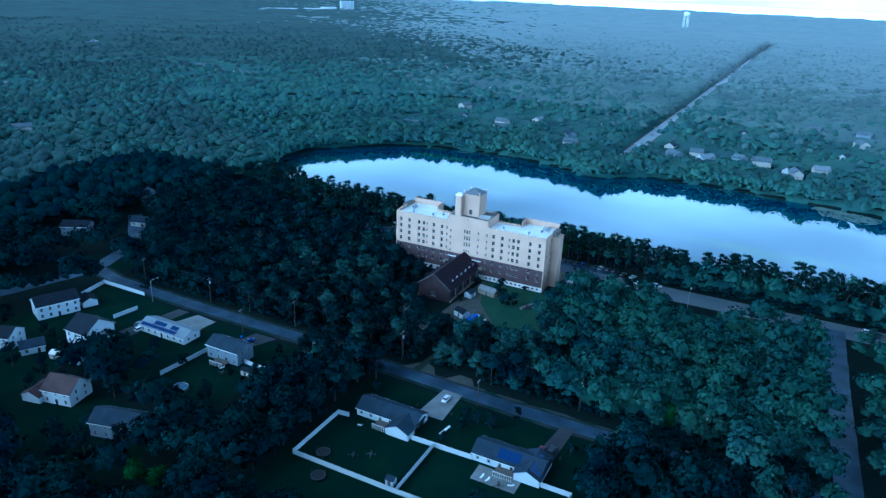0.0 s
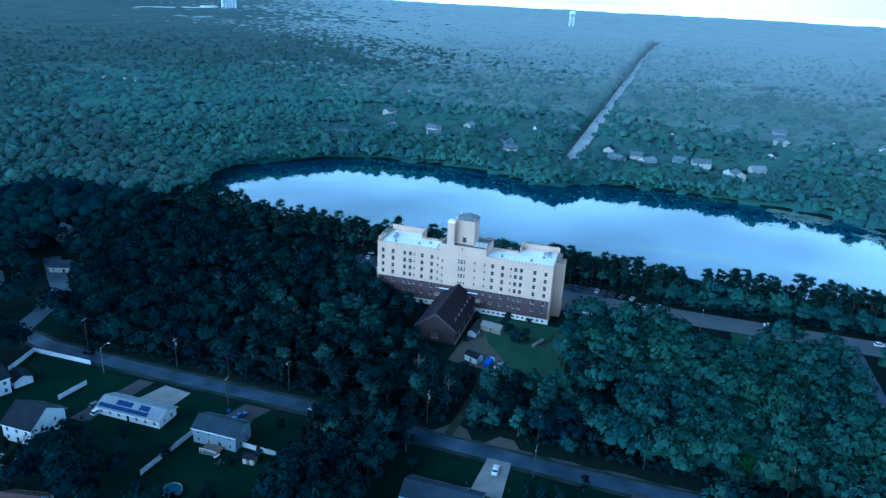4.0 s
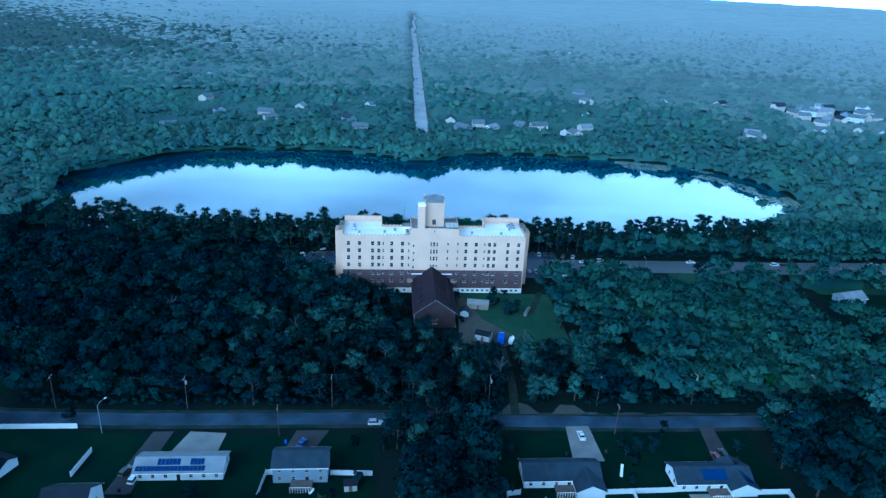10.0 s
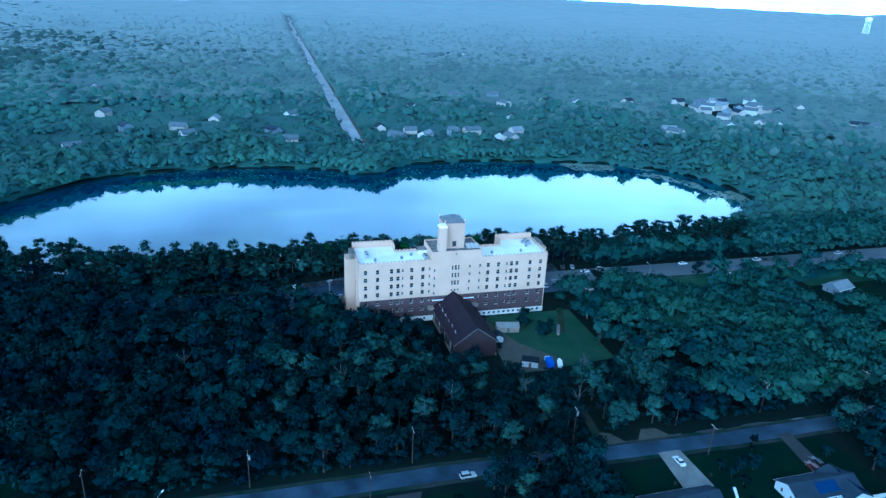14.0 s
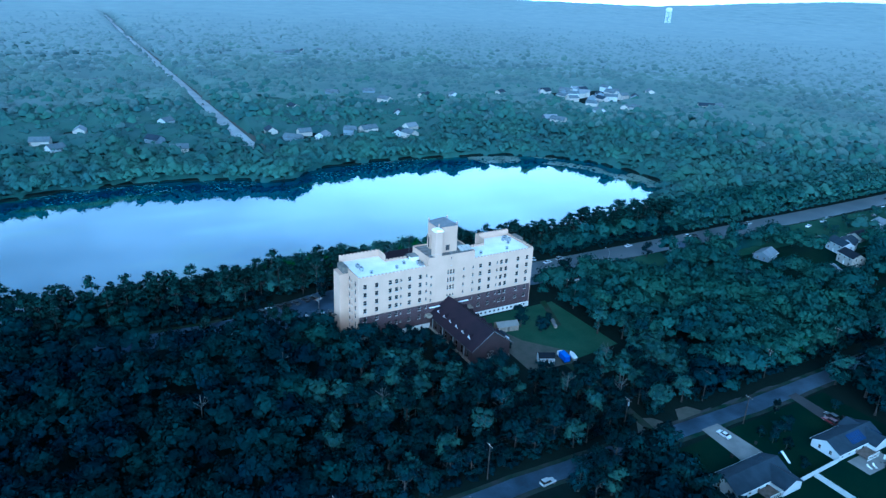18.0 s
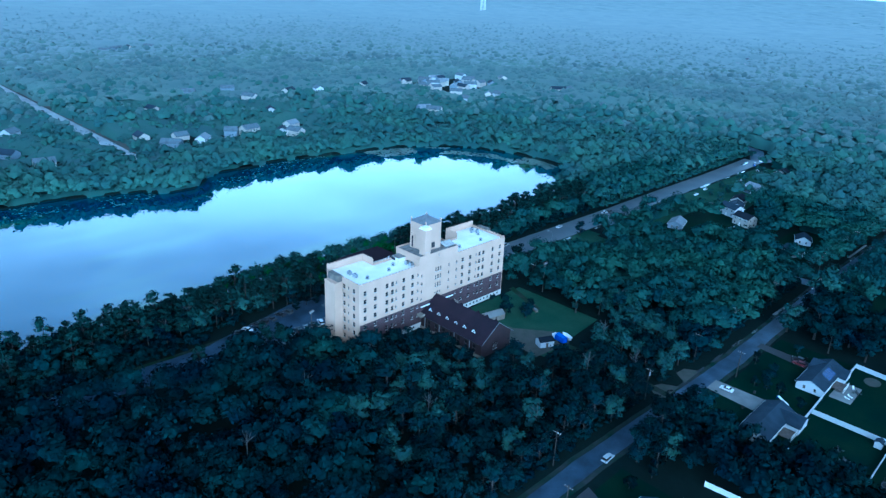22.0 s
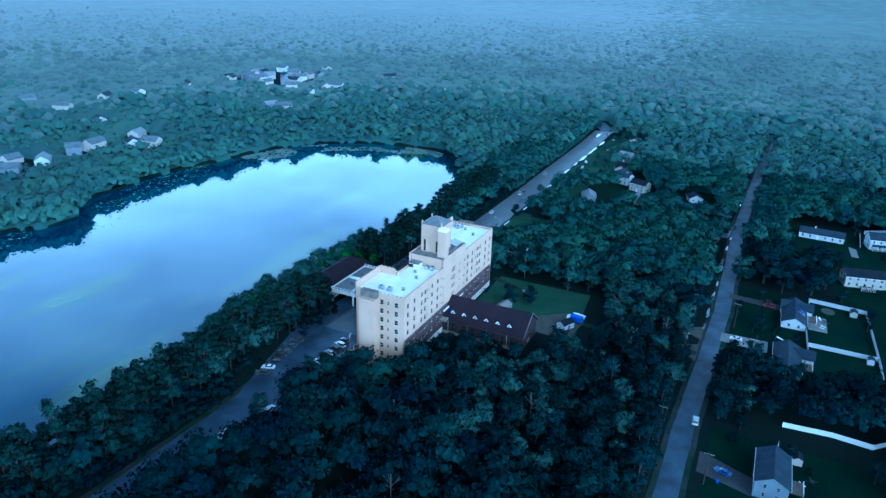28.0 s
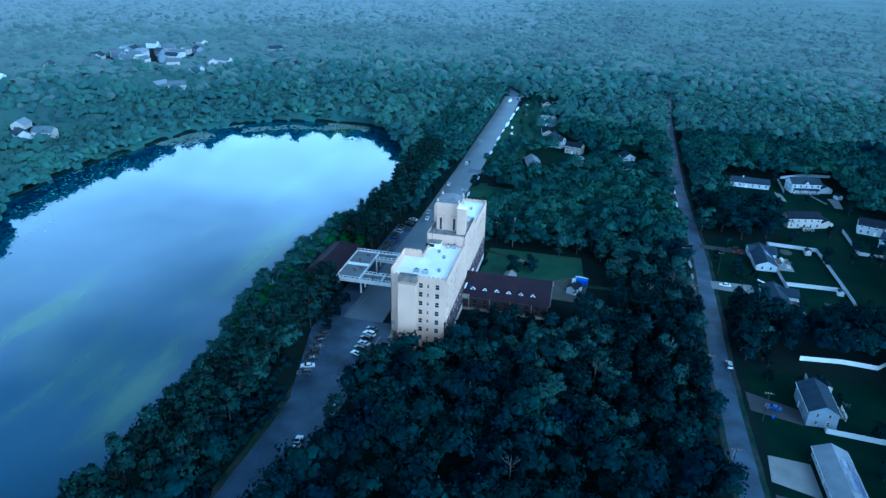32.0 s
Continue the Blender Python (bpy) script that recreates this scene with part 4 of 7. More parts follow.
for xa, ya, xb, yb in ((-130.15, 306, -130.15, 335), (-103.35, 306, -103.35, 335), (-124.15, 311, -124.15, 325), (-109.35, 311, -109.35, 325), (-124, 325, -109.5, 325)):
    L = math.hypot(xb - xa, yb - ya)
    n = int(L / 1.6)
    for i in range(n + 1):
        x, y = xa + (xb - xa) * i / n, ya + (yb - ya) * i / n
        bm = B()
        box(bm, x - 0.1, x + 0.1, y - 0.1, y + 0.1, 5.7, 7.1)
        part("baluster", bm, M["trim"], pav)
    bm = B()
    rod(bm, (xa, ya, 7.05), (xb, yb, 7.05), 0.1, 6)
    part("handrail", bm, M["trim"], pav)
bm = B()
box(bm, -128, -98, 336, 348, -0.2, 5.6, 0.05)
part("wall", bm, M["stucco_white"], pav, "low white wall")
bm = B()
r0 = [(-129.2, 334.9, 5.6), (-96.8, 334.9, 5.6), (-96.8, 349.2, 5.6), (-129.2, 349.2, 5.6)]
r1 = [(-121.5, 342, 10.2), (-104.5, 342, 10.2)]
for f in ([r0[0], r0[1], r1[1], r1[0]], [r0[1], r0[2], r1[1]], [r0[2], r0[3], r1[0], r1[1]], [r0[3], r0[0], r1[0]], r0[::-1]):
    poly(bm, f)
part("hip_roof", bm, M["shingle_brown"], pav, "brown shingle hip roof")

for x0, x1, y0, y1 in ((-130, -124, 316, 316.3), (-109.5, -103.5, 316, 316.3), (-130, -124, 325, 325.3), (-117, -116.7, 325.3, 334.8), (-109.5, -103.5, 325, 325.3)):
    bm = B()
    box(bm, x0 + 0.05, x1 - 0.05, y0, y1, 5.7, 6.9, 0.03)
    part("terrace_wall", bm, M["trim"], pav, "white low terrace wall")
for x, y in ((-127, 311), (-127, 320.5), (-122, 330), (-119.5, 328), (-112, 331), (-107, 329), (-106.5, 320), (-106.5, 311)):
    t = thing("terrace_table", x, y, 5.7, "small weathered terrace table on the deck", "table", "terrace tables", x * 7 % 90)
    bm = B()
    box(bm, -0.8, 0.8, -0.4, 0.4, 0.7, 0.76, 0.01)
    part("tabletop", bm, M["wood"], t)
    for s_ in (-0.6, 0.6):
        bm = B()
        box(bm, s_ - 0.05, s_ + 0.05, -0.35, 0.35, 0.0, 0.7)
        part("leg", bm, M["wood"], t)

# ---------------------------------------------------------------- trees


def ico(sub):
    bm = B()
    bmesh.ops.create_icosphere(bm, subdivisions=sub, radius=1.0)
    v = np.array([x.co[:] for x in bm.verts])
    f = np.array([[x.index for x in p.verts] for p in bm.faces])
    bm.free()
    return v, f


ICO2, ICO1 = ico(2), ico(1)


def lobes_and_tufts(rng, lobes, n_tufts, size, squash=0.8, lift=0.6, core=0.56, middle=(0, 0, 0)):
    """Vertices, triangles and shading normals of a crown: uneven lobes with leaf tufts standing out of them."""
    V, F, N, k = [], [], [], 0
    v0, f0 = ICO1
    mid = np.array(middle, float)
    for c, r in lobes:
        ph = rng.uniform(0, 6.28, 3)
        d = 1 + 0.22 * np.sin(v0[:, 0] * 3.1 + ph[0]) * np.sin(v0[:, 1] * 3.7 + ph[1]) + 0.16 * np.sin(v0[:, 2] * 4.3 + ph[2]) + rng.uniform(-0.12, 0.12, len(v0))
        v = v0 * d[:, None] * r * np.array([1, 1, squash]) * core + c
        V.append(v)
        F.append(f0 + k)
        N.append(unit(v - mid) * 0.75 + v0 * 0.35)
        k += len(v)
    w = np.array([r * r for _, r in lobes])
    pick = rng.choice(len(lobes), n_tufts, p=w / w.sum())
    C, R = np.array([c for c, _ in lobes])[pick], np.array([r for _, r in lobes])[pick]
    n = rng.normal(size=(n_tufts, 3))
    n[:, 2] = np.abs(n[:, 2]) * 0.9 + n[:, 2] * 0.1
    n = unit(n)
    P = C + n * (R * rng.uniform(0.5, 1.22, n_tufts))[:, None] * np.array([1, 1, squash])
    a = unit(np.cross(n, rng.normal(size=(n_tufts, 3))))
    b = np.cross(n, a) * 0.7 + n * rng.uniform(-lift, lift, (n_tufts, 1))
    s = size * rng.uniform(0.5, 1.5, (n_tufts, 1))
    T = np.stack([P - a * s, P - b * s * 0.8, P + a * s, P + b * s * 0.8 + n * s * 0.3], 1).reshape(-1, 3)
    base = k + 4 * np.arange(n_tufts)
    F.append(np.stack([base, base + 1, base + 2], -1))
    F.append(np.stack([base, base + 2, base + 3], -1))
    V.append(T)
    N.append(np.repeat(unit(P - mid) * 0.75 + n * 0.25 + rng.normal(size=(n_tufts, 3)) * 0.22, 4, axis=0))
    return np.concatenate(V), np.concatenate(F), unit(np.concatenate(N))


def unit(a):
    return a / np.maximum(np.linalg.norm(a, axis=1), 1e-9)[:, None]


LEAF_NORMALS = {}


def as_mesh(name, v, f, material, smooth=True, upward=0.0, shade_normals=None):
    """A mesh from arrays; hand-set vertex normals shape the crown's shading, and upward tilts them to flatten it
    towards haze.
    """
    v, f = np.asarray(v, float), np.asarray(f)
    if shade_normals is None and upward:
        fn = np.cross(v[f[:, 1]] - v[f[:, 0]], v[f[:, 2]] - v[f[:, 0]])
        fn *= np.sign(fn[:, 2] + 1e-9)[:, None]
        shade_normals = np.zeros_like(v)
        for i in range(3):
            np.add.at(shade_normals, f[:, i], fn)
        shade_normals = unit(shade_normals)
    if shade_normals is not None:
        fn = np.cross(v[f[:, 1]] - v[f[:, 0]], v[f[:, 2]] - v[f[:, 0]])
        f = np.where(((fn * shade_normals[f].mean(1)).sum(1) < 0)[:, None], f[:, [0, 2, 1]], f)
        shade_normals = unit(shade_normals + np.array([0, 0, upward]))
    me = bpy.data.meshes.new(name)
    me.vertices.add(len(v))
    me.vertices.foreach_set("co", np.asarray(v, np.float32).ravel())
    me.loops.add(len(f) * 3)
    me.loops.foreach_set("vertex_index", np.asarray(f, np.int32).ravel())
    me.polygons.add(len(f))
    me.polygons.foreach_set("loop_start", np.arange(len(f), dtype=np.int32) * 3)
    me.polygons.foreach_set("use_smooth", np.full(len(f), smooth))
    me.materials.append(material)
    me.update(calc_edges=True)
    me.validate()
    if shade_normals is not None:
        me.normals_split_custom_set_from_vertices(shade_normals.astype(np.float32))
        LEAF_NORMALS[me.name] = shade_normals
    return me


def limb_mesh(name, rng, h, r, spread, n=5, start=0.35):
    bm = B()
    rings = []
    lean = rng.uniform(-0.03, 0.03, 2)
    cyl_pts = [(0, r * 1.35), (0.06, r), (0.5, r * 0.7), (0.92, r * 0.25)]
    for t, rr in cyl_pts:
        rings.append([bm.verts.new((math.cos(a) * rr + lean[0] * h * t, math.sin(a) * rr + lean[1] * h * t, h * t)) for a in np.linspace(0, 6.283, 7)[:-1]])
    for A, C in zip(rings, rings[1:]):
        for i in range(6):
            bm.faces.new((A[i], A[(i + 1) % 6], C[(i + 1) % 6], C[i]))
    for i in range(n):
        a = 6.283 * i / n + rng.uniform(-0.4, 0.4)
        z0 = h * rng.uniform(start, 0.7)
        rod(bm, (0, 0, z0), (math.cos(a) * spread, math.sin(a) * spread, z0 + h * 0.16), r * 0.28, 4)
    me = bpy.data.meshes.new(name)
    bm.to_mesh(me)
    bm.free()
    me.materials.append(M["bark"])
    return me


def broadleaf(seed, h, r, leaf, nl=20, nt=800):
    rng = np.random.default_rng(seed)
    lobes = [(np.array([0, 0, h * 0.66]), r * 0.62)]
    for i in range(nl):
        a, u = rng.uniform(0, 6.283), rng.uniform(0.35, 0.75)
        z = h * rng.uniform(0.2, 0.86)
        k = math.sqrt(max(0.1, 1 - ((z - h * 0.52) / (h * 0.46)) ** 2))
        lobes.append((np.array([math.cos(a) * r * u * k, math.sin(a) * r * u * k, z]), r * rng.uniform(0.24, 0.4)))
    v, f, w = lobes_and_tufts(rng, lobes, nt, 0.37, 0.85, middle=(0, 0, h * 0.35))
    return limb_mesh("trunk", rng, h * 0.8, h * 0.02 + 0.05, r * 0.5), as_mesh("crown", v, f, leaf, shade_normals=w)


def pine(seed, h, r):
    """A pitch pine: bare trunk, open flat-topped tufts."""
    rng = np.random.default_rng(seed)
    lobes = []
    for i in range(17):
        z = h * rng.uniform(0.36, 0.96)
        k = 1.1 - 0.75 * max(0, (z / h - 0.6) / 0.4)
        a = rng.uniform(0, 6.283)
        lobes.append((np.array([math.cos(a) * r * 0.6 * k, math.sin(a) * r * 0.6 * k, z]), r * rng.uniform(0.3, 0.46)))
    v, f, w = lobes_and_tufts(rng, lobes, 600, 0.4, 0.74, middle=(0, 0, h * 0.4))
    return limb_mesh("trunk", rng, h * 0.95, 0.22, r * 0.6, 7, 0.5), as_mesh("crown", v, f, M["needle"], shade_normals=w)


BROAD = [broadleaf(10 + i, h, r, M["leaf"]) for i, (h, r) in enumerate(((12.5, 4.2), (14.0, 4.8), (11.0, 3.8), (13.2, 5.2), (15.2, 4.6), (10.0, 4.4)))]
MIDGREEN = [broadleaf(30 + i, h, r, M["leaf_mid"]) for i, (h, r) in enumerate(((12.0, 4.6), (13.5, 4.4), (10.5, 4.2)))]
BRIGHT = [broadleaf(40 + i, h, r, M["leaf_light"]) for i, (h, r) in enumerate(((11.0, 4.6), (9.0, 4.0)))]
SHRUB = [broadleaf(60 + i, h, r, M["leaf"], 7, 260) for i, (h, r) in enumerate(((3.2, 1.8), (4.6, 2.2)))]
PINES = [pine(80 + i, h, r) for i, (h, r) in enumerate(((14.5, 3.4), (16.0, 3.8), (13.0, 3.2), (15.0, 3.0)))]
rt = np.random.default_rng(5)


def plant(kind, x, y, s, label, category, group, z=0.0):
    trunk, crown = kind
    t = thing(category.replace(" ", "_"), x, y, z - 0.05, label, category, group, rt.uniform(0, 360))
    t.scale = (s * rt.uniform(0.92, 1.08), s * rt.uniform(0.92, 1.08), s)
    shared("trunk", trunk, t, Matrix())
    shared("crown", crown, t, Matrix())
    return t


def rects(px, py, rs):
    hit = np.zeros(len(px), bool)
    for x0, x1, y0, y1 in rs:
        hit |= (px > x0) & (px < x1) & (py > y0) & (py < y1)
    return hit


def near_line(px, py, pts, d):
    hit = np.zeros(len(px), bool)
    for (x0, y0), (x1, y1) in zip(pts, pts[1:]):
        L2 = (x1 - x0) ** 2 + (y1 - y0) ** 2
        t = np.clip(((px - x0) * (x1 - x0) + (py - y0) * (y1 - y0)) / L2, 0, 1)
        hit |= np.hypot(px - x0 - t * (x1 - x0), py - y0 - t * (y1 - y0)) < d
    return hit


# kept free: buildings, lots, lawns, yards
def blocked(px, py, pad=0.0):
    b = near_line(px, py, STREET[:8], 6.2 + pad) | near_line(px, py, STREET[7:], 4.2 + pad) | near_line(px, py, LAKE_ROAD, 9.2 + pad) | near_line(px, py, CROSS, 5.0 + pad) | near_line(px, py, WEST, 7.0 + pad)
    b |= near_line(px, py, NORTH, 8.5) | near_line(px, py, EAST, 9.0) | near_line(px, py, [(280, 313), (318, 330), (330, 352)], 11) | near_line(px, py, [(280, 313), (330, 290), (360, 262)], 9)
    b |= near_line(px, py, [(-100, 192), (-98, 215), (-98, 236)], 3.6)
    b |= rects(px, py, CLEAR)
    return b


CLEAR = [(-148, -135.5, 126, 170), (-338, -304, 198, 234), (-330, -300, 238, 258), (-144, -128, 88, 106), (-170, -74, 279, 350), (-150, -111, 242, 292), (-114, -72, 228, 282), (-124, -92, 226, 248), (40, 122, 297, 314), (-232, -200, 304, 323), (-200, -175, 304, 328.5), (-182, -160, 297, 332), (-84, -40, 293, 334), (-60, 42, 298, 312), (-52, 24, 82, 146), (18, 84, 96, 165)]
CLEAR += [
         (-112, -24, 104, 184), (-182, -146, 130, 184), (-214, -178, 138, 184), (-264, -208, 118, 188), (-276, -240, 112, 172), (-212, -148, 88, 124), (-240, -196, 92, 124)]
WT = (-399.0, 2820.0)

# ---------------------------------------------------------------- houses
def house(x, y, rz, L, D, eave, rise, wall, roofm, label, garage=None, solar=False, deck=False, chimney=False, two=False, far=False, group="", garage_solar=False):
    """A gabled house: L along its own x (ridge), D deep, front towards +y."""
    t = thing("house", x, y, 0, label, "house", group, rz)
    a, d = L / 2, D / 2
    bm = B()
    box(bm, -a, a, -d, d, -0.2, eave)
    for s in (-1, 1):
        poly(bm, [(s * a, -d, eave), (s * a, d, eave), (s * a, 0, eave + rise)])
    part("wall", bm, M[wall], t)
    o = 0.45
    k = rise / d
    for s in (-1, 1):
        bm = B()
        pts = [(-a - o, 0, eave + rise + 0.12), (a + o, 0, eave + rise + 0.12), (a + o, s * (d + o), eave - k * o + 0.12), (-a - o, s * (d + o), eave - k * o + 0.12)]
        slab(bm, pts if s < 0 else pts[::-1], 0.18)
        r = part("roof_slope", bm, M[roofm], t)
        if not far:
            bm = B()
            box(bm, -a - o, a + o, s * (d + o) - 0.1, s * (d + o) + 0.1, eave - k * o - 0.12, eave - k * o + 0.06)
            part("gutter", bm, M["trim"], t)
        if solar and s < 0:
            # arrays on the rear slope: from and to along the ridge and down the slope, as shares
            nrm = Vector((0, s * k, 1)).normalized()
            for u0, u1, f0, f1 in solar:
                n, rows = max(1, round((u1 - u0) * a / 1.05)), max(1, round((f1 - f0) * d / 1.6))
                for i in range(n):
                    for j in range(rows):
                        xa, xb = a * (u0 + (u1 - u0) * i / n), a * (u0 + (u1 - u0) * (i + 1) / n) - 0.06
                        fa, fb = f0 + (f1 - f0) * j / rows, f0 + (f1 - f0) * (j + 1) / rows - 0.015
                        q = [(xa, s * d * fa, eave + rise * (1 - fa)), (xb, s * d * fa, eave + rise * (1 - fa)), (xb, s * d * fb, eave + rise * (1 - fb)), (xa, s * d * fb, eave + rise * (1 - fb))]
                        bm = B()
                        slab(bm, [tuple(Vector(p) + nrm * 0.24) for p in q], 0.05)
                        part("solar_panel", bm, M["solar"], r)
    storeys = 2 if two else 1
    if not far:
        for st in range(storeys):
            z = 0.9 + 2.75 * st
            n = max(2, int(L / 3.2))
            for i in range(n):
                xx = -a + L * (i + 0.5) / n
                if st == 0 and i == n // 2:
                    continue
                add_window(t, xx, d + 0.03, z, 1.0, 1.35, 180, sill=False)
                add_window(t, xx, -d - 0.03, z, 1.0, 1.35, 0, sill=False)
            for s in (-1, 1):
                add_window(t, s * (a + 0.03), D * 0.2, z, 0.9, 1.3, 90 * s, sill=False)
                add_window(t, s * (a + 0.03), -D * 0.2, z, 0.9, 1.3, 90 * s, sill=False)
        for s in (-1, 1):
            bm = B()
            xx = -a + L * (max(2, int(L / 3.2)) // 2 + 0.5) / max(2, int(L / 3.2))
            box(bm, xx - 0.5, xx + 0.5, s * d - 0.05, s * d + 0.07, 0, 2.1, 0.02)
            part("door", bm, M["trim"] if s > 0 else M["glass"], t)
    if garage:
        gl, gd, gx, gy = garage
        bm = B()
        box(bm, gx - gl / 2, gx + gl / 2, gy - gd / 2, gy + gd / 2, -0.2, 2.6)
        for s in (-1, 1):
            poly(bm, [(gx - gl / 2, gy + s * gd / 2, 2.6), (gx + gl / 2, gy + s * gd / 2, 2.6), (gx, gy + s * gd / 2, 2.6 + gl * 0.25)])
        g = part("garage", bm, M[wall], t, "attached gabled extension")
        for s in (-1, 1):
            bm = B()
            pts = [(gx, gy - gd / 2 - o, 2.72 + gl * 0.25), (gx, gy + gd / 2 + o, 2.72 + gl * 0.25), (gx + s * (gl / 2 + o), gy + gd / 2 + o, 2.6), (gx + s * (gl / 2 + o), gy - gd / 2 - o, 2.6)]
            slab(bm, pts if s < 0 else pts[::-1], 0.18)
            gr = part("garage_roof", bm, M[roofm], g)
            if garage_solar and s > 0:
                run = gl / 2 + o
                for i in range(5):
                    for j in range(2):
                        ya, yb = gy - gd * 0.42 + i * gd * 0.15, gy - gd * 0.42 + (i + 1) * gd * 0.15 - 0.06
                        xa, xb = 0.35 + j * 1.7, 0.35 + j * 1.7 + 1.62
                        z_at = lambda u: 2.72 + gl * 0.25 - (gl * 0.25 + 0.12) * u / run + 0.08
                        bm = B()
                        slab(bm, [(gx + xa, ya, z_at(xa)), (gx + xb, ya, z_at(xb)), (gx + xb, yb, z_at(xb)), (gx + xa, yb, z_at(xa))], 0.05)
                        part("solar_panel", bm, M["solar"], t)
    if deck:
        bm = B()
        box(bm, -2.5, 3.5, -d - 4.2, -d, 0.75, 0.95)
        dk = part("deck", bm, M["wood"], t, "weathered wooden deck")
        for i in range(9):
            bm = B()
            xx = -2.4 + i * 0.72
            box(bm, xx - 0.05, xx + 0.05, -d - 4.2, -d - 4.1, 0.0, 1.9)
            part("post", bm, M["trim"], dk)
        bm = B()
        box(bm, -2.5, 3.5, -d - 4.2, -d - 4.1, 1.85, 1.95)
        part("rail", bm, M["trim"], dk)
    if chimney:
        bm = B()
        box(bm, a * 0.3, a * 0.3 + 0.8, -0.4, 0.4, eave, eave + rise + 1.0, 0.03)
        part("chimney", bm, M["stucco_white"], t)
    return t


house(-92.5, 161.5, 0, 22, 9, 2.8, 2.2, "siding_white", "shingle_grey", "white single-storey ranch house with blue-grey roof behind a white fence", garage=(8, 11, 7, -3.5), deck=True)
house(-49.0, 159.2, 0, 22, 9, 2.8, 2.1, "siding_white", "shingle_grey", "white ranch house with solar panels and a gabled garage", garage=(8, 12, 7.5, -1.0), solar=[(-0.3, 0.36, 0.15, 0.85)], deck=True, garage_solar=True)
house(-166.0, 164.8, 0, 15, 8.5, 5.4, 2.3, "siding_blue", "shingle_grey", "blue-grey two-storey house with a wooden back deck", two=True, deck=True)
house(-199.5, 166.5, 0, 24, 8.5, 2.8, 1.8, "siding_white", "shingle_pale", "long white ranch house with blue solar panels on its roof", solar=[(-0.97, 0.6, 0.62, 0.96), (-0.5, 0.02, 0.14, 0.56), (0.24, 0.56, 0.14, 0.56)])
house(-222.0, 148.0, 0, 11, 13, 5.9, 4.2, "siding_white", "shingle_dark", "large white two-storey house with broad gable end", two=True)
house(-254.5, 156.5, 68, 16, 10, 6.0, 2.8, "siding_white", "shingle_dark", "white two-storey colonial house with dark roof", two=True, garage=(6, 7, 12.5, 0))
house(-248.0, 128.0, 20, 15, 9, 5.4, 2.6, "siding_white", "shingle_dark", "white two-storey house among garden trees", two=True)
house(-233.0, 131.0, 60, 8, 6.5, 2.8, 2.0, "siding_white", "shingle_grey", "small white detached garage with grey roof")
house(-194.0, 117.0, 12, 11, 10, 5.0, 3.4, "siding_white", "shingle_red", "white two-storey house with reddish shingle roof", two=True, garage=(7, 9, -9, -2))
house(-163.0, 112.5, 15, 15, 9, 5.2, 2.6, "siding_blue", "shingle_grey", "blue-grey two-storey house among dark trees", two=True)
house(-330.0, 224.0, 30, 14, 9, 5.2, 2.4, "siding_blue", "shingle_dark", "two-storey house at the edge of the woods", two=True)
house(-313.0, 252.0, 20, 9, 8, 2.8, 2.2, "siding_beige", "shingle_grey", "small house with blue-grey roof in the woods")
house(68.0, 145.5, 87, 22, 9, 2.9, 2.2, "siding_white", "shingle_grey", "long white ranch house with white chimney", chimney=True)
colonial = house(67.5, 115.5, 102, 17, 9, 5.7, 2.8, "siding_white", "shingle_grey", "white two-storey colonial house with front porch and centre gable", two=True, garage=(7.5, 8, -12.4, 0))
bm = B()
poly(bm, [(-2.0, 4.75, 5.3), (2.0, 4.75, 5.3), (0, 4.75, 7.4)])
gable = part("centre_gable", bm, M["siding_white"], colonial, "white front gable over the door")
for s_ in (-1, 1):
    bm = B()
    slab(bm, [(0, 4.95, 7.6), (0, 1.6, 7.6), (s_ * 2.4, 4.4, 5.3), (s_ * 2.4, 4.95, 5.2)][::-s_], 0.15)
    part("gable_roof", bm, M["shingle_grey"], gable)
bm = B()
slab(bm, [(-7.5, 4.5, 3.1), (7.5, 4.5, 3.1), (7.5, 6.7, 2.6), (-7.5, 6.7, 2.6)], 0.15)
porch = part("porch_roof", bm, M["shingle_grey"], colonial)
bm = B()
box(bm, -7.4, 7.4, 4.5, 6.5, -0.1, 0.35)
part("porch_floor", bm, M["deck_grey"], porch)
for i in range(7):
    bm = B()
    box(bm, -7.2 + i * 2.4 - 0.1, -7.2 + i * 2.4 + 0.1, 6.3, 6.5, 0.35, 2.55)
    part("post", bm, M["trim"], porch, "white porch post")
house(6.0, 130.5, -76, 17, 9, 5.3, 2.4, "siding_beige", "shingle_dark", "wide two-storey house with dark roof and white-railed deck", two=True, deck=True, garage=(7, 8, 12, 0))
house(5.0, 95.0, 75, 16, 9, 4.8, 2.6, "siding_white", "shingle_dark", "white two-storey house behind a vinyl fence", two=True)
house(-15.0, 92.0, 60, 13, 9, 4.8, 2.6, "siding_white", "shingle_grey", "white two-storey house with bright yard", two=True)
house(78.5, 214.0, 60, 9, 8, 2.8, 2.0, "siding_white", "shingle_grey", "small white bungalow in the woods")
for k, (x, y, rz, L, st) in enumerate(((119, 266, 70, 12, 1), (106, 252, 70, 11, 1), (80, 247, 20, 11, 0), (126, 266, 20, 11, 1), (223, 278, 10, 16, 0), (216, 252, 70, 14, 0), (102, 217, 20, 9, 0), (150, 274, 10, 12, 0), (180, 276, 70, 11, 1), (252, 256, 60, 16, 0), (250, 283, 5, 12, 0), (70, 277, 15, 12, 0))):
    house(x, y, rz, L, 8, 5.2 if st else 2.8, 2.2, ("siding_white", "siding_beige", "siding_blue")[k % 3], ("shingle_grey", "shingle_dark", "shingle_pale")[k % 3], "modest house beyond the woods near the lakeside road", two=bool(st), group="houses by the lakeside road")
